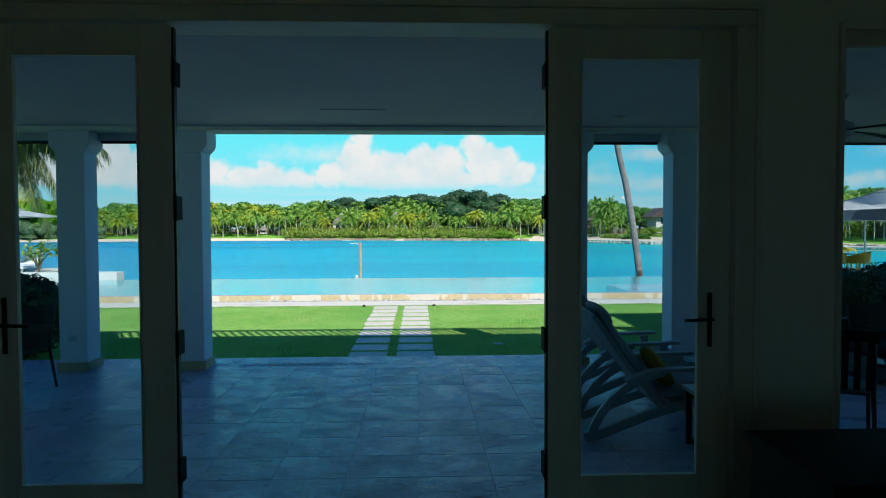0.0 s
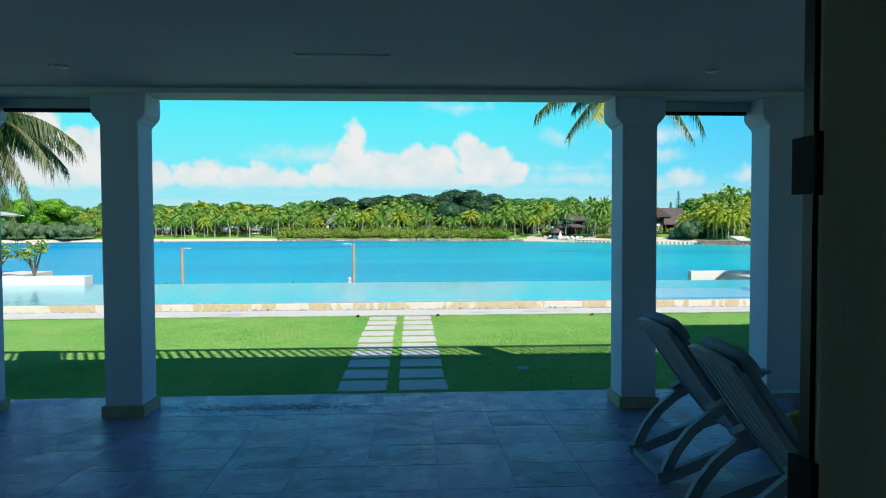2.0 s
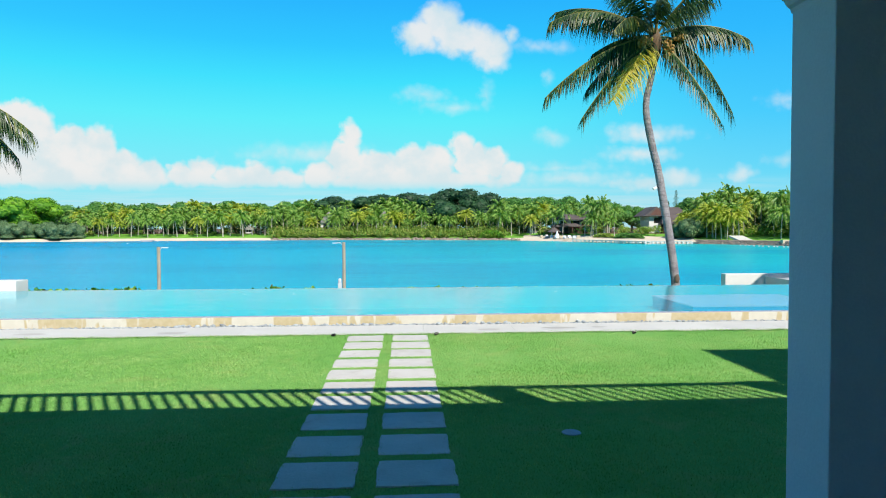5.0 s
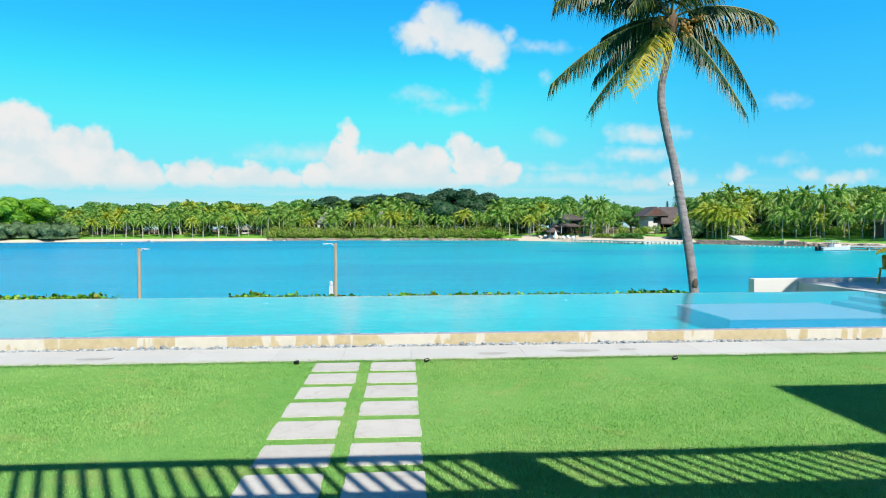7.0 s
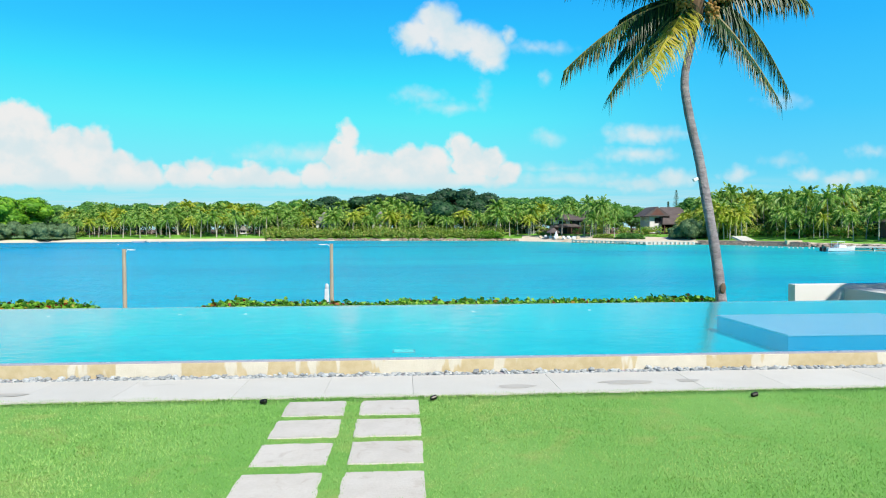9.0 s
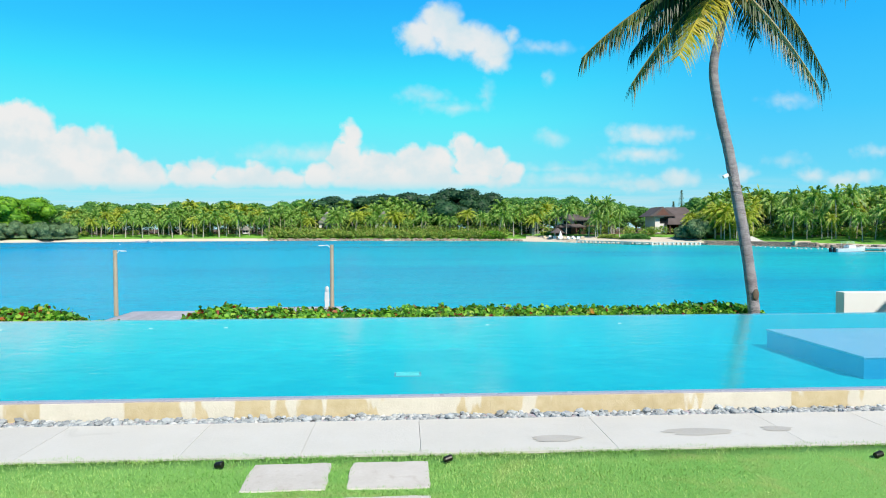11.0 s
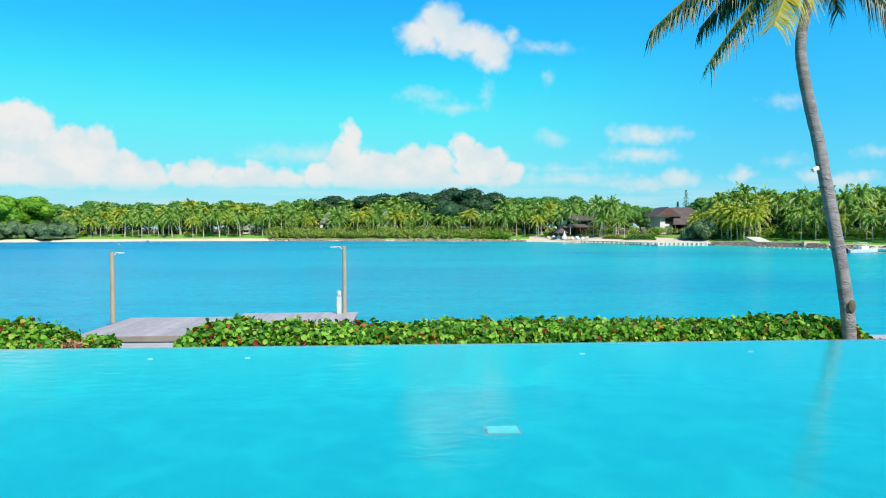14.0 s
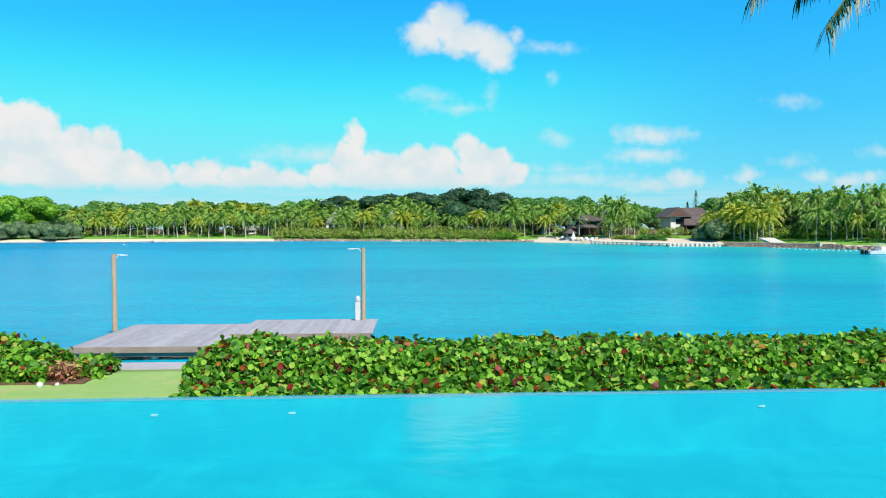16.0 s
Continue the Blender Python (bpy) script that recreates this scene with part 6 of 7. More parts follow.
def young_palm(at, seed):
    t = thing("young_palm", "young palm with arching yellow fronds below the patio wall", "palm tree", "palms near the pool", at)
    r = random.Random(seed)
    part("trunk", tube([(0, 0, -0.1), (0.02, 0, 0.9), (0, 0, 1.7)], [0.09, 0.07, 0.05], 8), bark, t, smooth=True)
    for i in range(9):
        a, up_ = i * 0.72 + r.uniform(-0.2, 0.2), r.uniform(-0.1, 0.8)
        b, sb = bmesh.new(), bmesh.new()
        frond((0, 0, 1.7), (1.5 * math.cos(a), 1.5 * math.sin(a), 1.75 + up_), 0.7, 0.42, b, sb, count=34, seed=seed + i)
        f_ob = part("frond", b, frond_yellow, t, "yellowing frond" if i % 2 else "")
        part("midrib", sb, frond_yellow, f_ob)


young_palm((18.4, 27.0, Z_LOW), 4)

# ---- the far shore ----
EYE0 = Vector((0.35, 10.6))


def bearing(u, d):
    """A place on the far side of the bay: u metres across for each metre ahead, d metres ahead."""
    return EYE0.x + u * d, EYE0.y + d


SHORE = [(-0.95, 255), (-0.60, 272), (-0.52, 276), (-0.40, 284), (-0.27, 287), (-0.10, 285), (0.05, 272), (0.15, 265), (0.22, 250), (0.27, 232), (0.36, 213), (0.45, 200), (0.52, 190), (0.60, 177), (0.70, 160), (0.78, 148), (0.95, 130)]
us, ds = [a for a, b in SHORE], [b for a, b in SHORE]


def shore_d(u):
    return float(np.interp(u, us, ds))


def land_z(inland):
    return float(np.interp(inland, (-12, 0, 4, 10, 22, 40, 300), (-6.0, Z_SEA - 0.02, -2.9, -2.2, -1.1, -0.7, 0.5)))


grid_u, grid_in = np.linspace(-1.15, 1.15, 180), np.array((-12, -4, -1, 0, 0.8, 2, 4, 6, 9, 14, 22, 40, 90, 200, 600))
lv = []
for i_, inl in enumerate(grid_in):
    for u in grid_u:
        d = shore_d(u) + 2.2 * noise.noise(Vector((u * 22, 0, 0))) + 1.2 * noise.noise(Vector((u * 70, 3, 0)))
        x, y = bearing(u, d + inl)
        lv.append((x, y, land_z(inl) + (0.25 * noise.noise(Vector((x * 0.15, y * 0.15, 0))) if inl > 1 else 0)))
nu, ni_ = len(grid_u), len(grid_in)
idx = np.arange(nu * ni_).reshape(ni_, nu)
lf_ = np.stack([idx[:-1, :-1], idx[:-1, 1:], idx[1:, 1:], idx[1:, :-1]], -1).reshape(-1, 4)
row_in = np.repeat((grid_in[:-1] + grid_in[1:]) / 2, nu - 1)
row_u = np.tile((grid_u[:-1] + grid_u[1:]) / 2, ni_ - 1)
sandy = row_in < np.where((row_u > 0.19) & (row_u < 0.47), 16, np.where((row_u > -0.21) & (row_u < 0.16), 3.0, 4.5))
woody = (row_in > 20) & ~sandy
tagged(raw("far_beach", lv, lf_[sandy], sand, smooth=True), "pale sandy beach on the far shore", "beach", "", "structure")
tagged(raw("far_ground", lv, lf_[~sandy & ~woody], far_lawn, smooth=True), "green ground behind the far beach", "ground", "", "structure")
tagged(raw("forest_floor", lv, lf_[woody], mulch, smooth=True), "dark forest floor of the far wood", "ground", "", "structure")


TOPS = {}


def far_palm(seed, material):
    r = random.Random(seed)
    label = "coconut palm with full green crown on the far shore" if material is frond_far else "yellow-green coconut palm on the far shore"
    t = thing("far_palm", label, "palm tree", "palms on the far shore")
    h = 6.5
    lean_x, lean_y = r.uniform(-1.1, 1.1), r.uniform(-0.5, 0.5)
    pts = [(lean_x * s * s, lean_y * s * s, h * s) for s in (0, 0.25, 0.5, 0.75, 1.0)]
    part("trunk", tube(pts, [0.20, 0.14, 0.12, 0.11, 0.12], 6, caps=False), far_bark, t)
    b = bmesh.new()
    top = Vector((lean_x, lean_y, h))
    high = 0.0
    for i in range(26):
        a = 2 * math.pi * i * 0.382 + r.uniform(-0.25, 0.25)
        el = 1.35 - 1.75 * (i / 25) ** 0.9 + r.uniform(-0.12, 0.12)
        length = r.uniform(3.3, 4.3)
        droop = r.uniform(0.35, 0.75)
        way = Vector((math.cos(a) * math.cos(el), math.sin(a) * math.cos(el), math.sin(el)))
        side = Vector((-math.sin(a), math.cos(a), 0))

        def at(s):
            return top + way * length * s + Vector((0, 0, -droop * length * s * s))

        for s_ in (-1, 1):
            for j in range(12):
                s = 0.10 + 0.88 * j / 11
                p, d = at(s), (at(s + 0.02) - at(s - 0.02)).normalized()
                w_ = 0.95 * math.sin(math.pi * min(0.16 + s * 0.8, 0.96)) ** 0.6 * r.uniform(0.8, 1.15)
                q = p + side * s_ * w_ * 0.62 + d * w_ * 0.45 + Vector((0, 0, -w_ * r.uniform(0.25, 0.85)))
                b.faces.new([b.verts.new(c) for c in (p - d * 0.17, p + d * 0.17, q)])
                high = max(high, p.z)
    TOPS[t.name] = high
    part("crown", b, material, t)
    return t


def far_tree(seed, material, radius, label, height=6.2):
    t = thing("broadleaf_tree", label, "tree", "trees on the far shore")
    k = np.random.default_rng(seed)
    cs = k.normal(0, 1, (18, 3)) + np.array((0, 0, 0.25))
    cs = cs / np.linalg.norm(cs, axis=1, keepdims=True) * np.array((radius, radius, radius * 0.8)) * k.uniform(0.45, 0.95, (18, 1))
    cs[:, 2] += height
    rs = radius * k.uniform(0.26, 0.50, 18)
    v_, f_ = closed_crown(k, 5200, cs, rs, 0.66, 0.6)
    TOPS[t.name] = float(np.percentile(v_[:, 2], 99.5))
    raw("crown", v_, f_, material, t)
    b = tube([(0, 0, -0.5), (0.2, 0.1, height * 0.48), (0.1, 0, height * 1.1)], [0.45, 0.35, 0.2], 7, caps=False)
    for i in range(5 if height > 4 else 0):
        a = i * 1.3
        tube([(0.15, 0, 4.0 + 0.3 * i), (radius * 0.35 * math.cos(a), radius * 0.35 * math.sin(a), 6.5), (radius * 0.7 * math.cos(a), radius * 0.7 * math.sin(a), 8.3)], [0.2, 0.14, 0.06], 5, b, caps=False)
    part("trunk", b, twig, t)
    return t


# height of the wood against the sky, as slope from the eye, over the bearing
RIDGE = [(-1.0, 0.05), (-0.602, 0.0474), (-0.562, 0.0473), (-0.525, 0.0372), (-0.480, 0.0414), (-0.398, 0.0413), (-0.272, 0.0454), (-0.205, 0.0403), (-0.128, 0.0496), (-0.059, 0.0539), (0.018, 0.0556), (0.079, 0.0591), (0.123, 0.0574)]
RIDGE += [(0.159, 0.0469), (0.212, 0.0512), (0.265, 0.0503), (0.283, 0.0380), (0.319, 0.0440), (0.364, 0.0345), (0.427, 0.0340), (0.473, 0.0500), (0.537, 0.0600), (0.611, 0.0560), (0.704, 0.0580), (0.768, 0.0690), (1.0, 0.07)]
ru, rz = [a for a, b in RIDGE], [b for a, b in RIDGE]


def ridge_z(u, d):
    return 1.56 + float(np.interp(u, ru, rz)) * d


palms = [far_palm(i, frond_far) for i in range(5)]
yellow_palms = [far_palm(i, frond_bright) for i in range(5, 8)]
trees = [far_tree(20, tree_light, 5.2, "rounded light green broadleaf tree on the far shore"), far_tree(21, tree_mid, 5.0, "green broadleaf tree on the far shore"),
         far_tree(22, tree_mid, 4.6, "green broadleaf tree in the far wood"), far_tree(23, tree_dark, 6.0, "large dark green tree rising over the far wood"), far_tree(24, tree_mid, 5.6, "spreading green tree in the far wood"),
         far_tree(25, tree_grey, 4.6, "low bushy grey-green tree at the far waterline", 2.2)]


def put_tree(master, u, inland, height, spread=1.0, fresh=[]):
    """Places a tree so that its crown tops out at the given height."""
    d = shore_d(u) + inland
    x, y = bearing(u, d)
    z = land_z(inland) - 0.2
    full = TOPS[master.name]
    s = max(height - z, 3.0) / full
    m = pose(x, y, z, 0, 0, rnd.uniform(0, 360)) @ Matrix.Diagonal((s * spread, s * spread, s, 1))
    if master not in fresh:
        fresh.append(master)
        master.matrix_basis = m
        return master
    return copy_thing(master, m @ Matrix.Diagonal((*(1 / c for c in master.scale), 1)))


# the wood behind
def dark_part(u):
    return -0.14 < u < 0.03 or 0.04 < u < 0.135


u = -0.80
while u < 0.95:
    for inland in (46, 72):
        uu = u + rnd.uniform(-0.012, 0.012)
        d = shore_d(uu) + inland
        if 0.335 < uu < 0.44 and inland < 60:
            continue
        m = trees[1] if rnd.random() < 0.4 else trees[rnd.choice((2, 4))]
        put_tree(m, uu, inland, ridge_z(uu, d) * rnd.uniform(0.80, 0.97) * (0.92 if dark_part(uu) else 1), rnd.uniform(1.0, 1.35))
    u += 0.024
for u, inland, k in ((-0.60, 12, 1.0), (-0.565, 18, 1.0), (-0.63, 20, 1.02), (-0.66, 14, 1.0)):
    put_tree(trees[0], u, inland, ridge_z(u, shore_d(u) + inland) * k, 1.3)
for u, inland, k in ((0.050, 30, 0.97), (0.072, 30, 1.04), (0.098, 32, 1.03), (0.125, 34, 0.96), (-0.125, 40, 1.0), (-0.108, 42, 1.03), (-0.07, 44, 0.98), (-0.045, 44, 1.03), (-0.012, 46, 1.02), (0.012, 46, 1.05)):
    put_tree(trees[3], u, inland, ridge_z(u, shore_d(u) + inland) * k * (0.985 if u > 0.03 else 0.92), 1.25 if u > 0.03 else 1.5)
for u, inland, h in ((0.462, 9, 5.0), (0.474, 11, 4.2), (0.44, 10, 2.6), (-0.585, 6, 5.6), (-0.555, 8, 4.2), (-0.62, 5, 6.2), (-0.512, 5, 4.6), (-0.548, 3.5, 5.0), (-0.53, 4, 4.0)):
    put_tree(trees[5], u, inland, h * 0.86, 0.85)
# palms in front of it, in loose ranks
for inland0, low_, high_, count in ((10, 0.46, 0.70, 40), (17, 0.58, 0.80, 46), (25, 0.72, 0.90, 46), (35, 0.84, 0.99, 44)):
    for i in range(count):
        u = -0.51 + 0.84 * (i + rnd.uniform(0.1, 0.9)) / count
        if 0.215 < u < 0.295 and inland0 < 30 or (-0.21 < u < 0.155 and inland0 < 14 and rnd.random() < 0.2):
            continue
        inland = inland0 + rnd.uniform(-3, 3)
        k = rnd.uniform(low_ * 0.88, high_ * 1.04) * ((0.78 if u > 0.03 else 0.87) if dark_part(u) else 1)
        put_tree(rnd.choice(palms + palms + yellow_palms), u, inland, ridge_z(u, shore_d(u) + inland) * k, rnd.uniform(0.85, 1.1))
    for i in range(count // 2):
        u = 0.445 + 0.42 * (i + rnd.uniform(0.1, 0.9)) / (count // 2)
        if 0.555 < u < 0.60 and inland0 < 30:
            continue
        inland = inland0 + 2 + rnd.uniform(-3, 3)
        put_tree(rnd.choice(palms + yellow_palms + (yellow_palms * 3 if u < 0.56 else palms)), u, inland, ridge_z(u, shore_d(u) + inland) * rnd.uniform(low_ * 0.9, high_ * 1.1), rnd.uniform(0.7, 0.9))
for u, inland, k in ((0.512, 30, 1.12), (0.527, 34, 1.22), (0.286, 14, 1.3), (0.318, 15, 1.18), (0.25, 14, 0.85), (0.305, 13, 1.1), (0.232, 12, 0.7), (0.335, 13, 1.0), (0.30, 12, 0.75), (0.61, 22, 1.08), (0.58, 30, 1.04), (0.65, 18, 1.14), (0.69, 15, 1.16), (0.47, 25, 1.0), (0.49, 24, 1.05), (0.50, 11, 0.78), (0.515, 9, 0.72), (0.49, 10, 0.7), (0.535, 12, 0.76), (0.545, 9, 0.62), (0.505, 8, 0.5), (0.525, 8, 0.55), (0.56, 34, 1.14), (0.625, 30, 1.16), (0.72, 20, 1.14)):
    put_tree(rnd.choice(palms if inland > 11 else yellow_palms), u, inland, ridge_z(u, shore_d(u) + inland) * k, 0.72 if k > 0.8 else 1.05)


def norfolk_pine(u, d, height):
    t = thing("norfolk_pine", "tall slim grey-green conifer over the far wood", "tree", "trees on the far shore", (*bearing(u, d), -1.0))
    part("trunk", tube([(0, 0, 0), (0, 0, height)], [0.3, 0.05], 6, caps=False), twig, t)
    k = np.random.default_rng(int(height * 10))
    pts = []
    for i in range(24):
        z = height * (0.35 + 0.65 * i / 24)
        reach = 0.20 * (height - z) + 0.2
        for j in range(6):
            a = j * 1.047 + i * 0.5
            for s in np.linspace(0.15, 1, 7).tolist():
                pts.append((reach * s * math.cos(a), reach * s * math.sin(a), z + 0.25 * s * s))
    pts = np.array(pts)
    raw("crown", *leaf_cloud(pts, k.normal(0, 0.4, pts.shape) + np.array((0, 0, 1.0)), 0.6, k), tree_grey, t)


norfolk_pine(0.434, 285, 19.4)
norfolk_pine(0.421, 290, 14.4)

# shrubs and low growth along the water, too many to count
k = np.random.default_rng(5)
pv, pn, n = [], [], 0
for i in range(420):
    u = k.uniform(-0.21, 0.155) if i < 230 else (k.uniform(-0.75, 0.9) if i < 340 else k.uniform(0.45, 0.8))
    inland = k.uniform(3.0, 11) if i < 230 else k.uniform(14, 34)
    x, y = bearing(u, shore_d(u) + inland)
    h = k.uniform(2.4, 6.4) * (0.6 + 0.05 * inland) if i < 230 else k.uniform(2.2, 4.8)
    q, nn = lobes(k, 170, h * 0.5, 0.6, h * 0.5)
    pv.append(q * np.array((1.3, 1.0, 0.9)) + np.array((x, y, land_z(inland) + h * 0.45)))
    pn.append(nn)
tagged(raw("shore_shrubs", *leaf_cloud(np.concatenate(pv), np.concatenate(pn), 0.8, k), shrub_leaf), "low green and yellowish shrubs along the far shore", "shrubs", "", "stuff")
pv, pn = [], []
for i in range(560):
    u = k.uniform(-0.8, 0.95)
    inland = k.uniform(22, 44)
    if 0.215 < u < 0.44 and inland < 40:
        continue
    x, y = bearing(u, shore_d(u) + inland)
    q, nn = lobes(k, 100, 2.9, 0.9, 3.6)
    pv.append(q + np.array((x, y, land_z(inland) + 2.9)))
    pn.append(nn)
tagged(raw("undergrowth", *leaf_cloud(np.concatenate(pv), np.concatenate(pn), 0.9, k), tree_dark), "dark undergrowth in the far wood", "shrubs", "", "stuff")
# a bright round shrub and clipped hedges by the villas
for u0, u1, inland, h, mat_ in ((0.115, 0.155, 3.5, 3.2, tree_light), (0.335, 0.385, 8, 1.7, tree_mid), (0.30, 0.335, 9, 1.4, shrub_leaf)):
    t = thing("clipped_hedge", "dense green hedge on the far shore", "hedge", "hedges on the far shore")
    n = int(2600 * (u1 - u0) / 0.04)
    uu = k.uniform(u0, u1, n)
    dd = np.array([shore_d(a) for a in uu]) + inland + k.normal(0, 1.0, n)
    mid = 1 - ((uu - (u0 + u1) / 2) / ((u1 - u0) / 2)) ** 4
    zz = land_z(inland) + k.uniform(0, 1, n) ** 0.7 * h * np.clip(mid, 0.15, 1)
    raw("foliage", *leaf_cloud(np.stack([EYE0.x + uu * dd, EYE0.y + dd, zz], 1), k.normal(0, 1, (n, 3)) + np.array((0, -0.4, 0.6)), 0.6, k), mat_, t)

# rocks along the shore and the old seawall
vs, fs, at = [], [], 0
for i in range(2300):
    u = rnd.choice((rnd.uniform(-0.21, 0.18), rnd.uniform(0.62, 0.9), rnd.uniform(-0.2, 0.16))) if i < 900 else rnd.uniform(0.478, 0.66)
    s = rnd.uniform(0.25, 0.8) if i < 900 else rnd.uniform(0.15, 0.5)
    co, fa = pebbles[i % 7]
    inl = rnd.uniform(-0.4, 2.6) if i < 900 else rnd.uniform(-1.9, -0.1)
    x, y = bearing(u, shore_d(u) + inl)
    vs.append(co * np.array((s * 1.5, s, s * 0.6)) + np.array((x, y, (land_z(inl) if i < 900 else -3.95 + 0.72 * (inl + 1.6)) + s * 0.15)))
    fs.append(fa + at)
    at += len(co)
tagged(raw("shore_rocks", np.concatenate(vs), np.concatenate(fs), pale_rock), "brown rocks along the far waterline", "rocks", "", "stuff")
pts_ = [bearing(u, shore_d(u) - 1.5) for u in (0.475, 0.52, 0.56, 0.585, 0.61, 0.65)]
b = bmesh.new()
for (xa, ya), (xb, yb) in zip(pts_, pts_[1:]):
    vv = [b.verts.new(p) for p in ((xa, ya, -4.6), (xb, yb, -4.6), (xb, yb + 1.6, -2.75), (xa, ya + 1.6, -2.75), (xb, yb + 4, -2.6), (xa, ya + 4, -2.6))]
    b.faces.new((vv[0], vv[1], vv[2], vv[3]))
    b.faces.new((vv[3], vv[2], vv[4], vv[5]))
structure("stone_revetment", b, pale_rock, "sloping stone revetment on the far shore", "wall")


xa, ya = bearing(0.566, shore_d(0.566) + 1.0)
ramp_ = prism([(ya, -3.2), (ya + 9.0, -1.3), (ya + 9.0, -1.9), (ya, -3.8)], xa - 2.2, xa + 2.2, axis="x")
structure("boat_ramp", ramp_, pale_concrete, "pale concrete ramp between the palms on the far shore", "ramp")
x, y = bearing(0.635, shore_d(0.635) + 0.5)
structure("quay_wall", box(x - 2.2, x + 2.2, y, y + 1.2, -4.4, -2.3, 0.05), dry_stone, "low pale wall at the far waterline", "wall")


# ---- villas over there ----
def hip_roof(x0, x1, y0, y1, z0, z1, ridge_in, bm=None, lip=0.35):
    bm = bm or bmesh.new()
    lo = [bm.verts.new(p) for p in ((x0, y0, z0), (x1, y0, z0), (x1, y1, z0), (x0, y1, z0))]
    up_ = [bm.verts.new((p.co.x, p.co.y, z0 + lip)) for p in lo]
    ym = (y0 + y1) / 2
    r0, r1 = bm.verts.new((x0 + ridge_in, ym, z1)), bm.verts.new((x1 - ridge_in, ym, z1))
    bm.faces.new(lo[::-1])
    for i in range(4):
        bm.faces.new((lo[i], lo[(i + 1) % 4], up_[(i + 1) % 4], up_[i]))
    bm.faces.new((up_[0], up_[1], r1, r0))
    bm.faces.new((up_[1], up_[2], r1))
    bm.faces.new((up_[2], up_[3], r0, r1))
    bm.faces.new((up_[3], up_[0], r0))
    return bm


def villa(at, label, parts):
    t = thing("villa", label, "house", "villas on the far shore", at)
    for kind, args in parts:
        if kind == "wall":
            part("wall", box(*args), house_white, t)
        elif kind == "wood":
            part("wall", box(*args), house_brown, t, "dark brown timber wall")
        elif kind == "roof":
            part("roof", hip_roof(*args), roof_tile, t, "dark shingle hip roof")
        elif kind == "grey_gable":
            x0, x1, y0, y1, z0, z1 = args
            part("roof", prism([(x0, z0), ((x0 + x1) / 2, z1), (x1, z0)], y0, y1), grey_shingle, t, "pale grey shingle roof")
        elif kind == "gable":
            x0, x1, y0, y1, z0, z1 = args
            g = prism([(x0, z0), ((x0 + x1) / 2, z1), (x1, z0)], y0, y1)
            part("roof", g, roof_tile, t, "dark gabled roof")
            g = prism([(x0 + 2.4, z0 + 0.5), ((x0 + x1) / 2, z1 - 0.5), (x1 - 2.4, z0 + 0.5)], y0 - 0.06, y0 - 0.01)
            part("gable_panel", g, house_brown, t, "brown timber gable")
        elif kind == "window":
            w_ = part("window", box(*args), dark_glass, t, "dark window")
            x0, x1, y0, y1, z0, z1 = args
            f_ = box(x0 - 0.12, x0, y0 - 0.03, y1, z0, z1)
            box(x1, x1 + 0.12, y0 - 0.03, y1, z0, z1, bm=f_)
            box(x0 - 0.12, x1 + 0.12, y0 - 0.03, y1, z1, z1 + 0.12, bm=f_)
            part("window_frame", f_, house_brown, w_)
        elif kind == "post":
            x, y, z0, z1 = args
            part("post", box(x - 0.15, x + 0.15, y - 0.15, y + 0.15, z0, z1), house_brown, t)
    return t


x, y = bearing(0.392, 212 + 26)
villa((x + 3.6, y, -0.7), "two-storey villa with white walls and dark gabled roof", [
    ("wall", (-4.4, 0.2, -2, 8, 0, 6.4)), ("wood", (0.2, 10.5, 0, 8, 0, 3.6)), ("gable", (-7.0, 3.0, -3.6, 8, 6.3, 9.9)),
    ("roof", (-1.0, 12.5, -2.4, 10, 5.6, 9.9, 3.0)), ("wall", (0.3, 10.4, 0.5, 8, 3.6, 5.6)), ("roof", (-0.8, 9.5, -5.4, 0.2, 3.2, 6.2, 1.2)),
    ("window", (-2.4, 0.0, -2.07, -1.98, 3.7, 5.6)), ("window", (1.4, 4.4, -0.06, 0.02, 0.3, 3.0)), ("window", (5.4, 9.4, -0.06, 0.02, 0.3, 3.0)),
    ("post", (0.2, -4.8, 0, 3.2)), ("post", (3.6, -4.8, 0, 3.2)), ("post", (7.2, -4.8, 0, 3.2))])
x, y = bearing(0.262, 236 + 22)
villa((x, y, -1.0), "two-storey timber villa under dark hip roofs among palms", [
    ("wood", (-6, 7, 0, 8, 0, 3.0)), ("wall", (-5, 7, 0.6, 8, 3.0, 5.4)), ("roof", (-6.8, 6.5, -1.6, 9.4, 5.4, 8.0, 4.5)), ("roof", (-8.2, 4, -4.0, 0.4, 2.6, 4.0, 2.0)),
    ("roof", (4, 15, -1, 10, 4.6, 10.2, 5.0)), ("wood", (5, 14, 0, 9, 0, 4.6)),
    ("window", (-4, -1.5, 0.52, 0.62, 3.5, 5.0)), ("window", (0.5, 4, 0.52, 0.62, 3.5, 5.0)), ("window", (-4.5, -1, -0.07, 0.02, 0.3, 2.4)), ("window", (6, 12, -0.07, 0.02, 0.4, 3.0)),
    ("post", (-7.6, -3.6, 0, 2.6)), ("post", (-4, -3.6, 0, 2.6)), ("post", (0, -3.6, 0, 2.6)), ("post", (3.6, -3.6, 0, 2.6))])
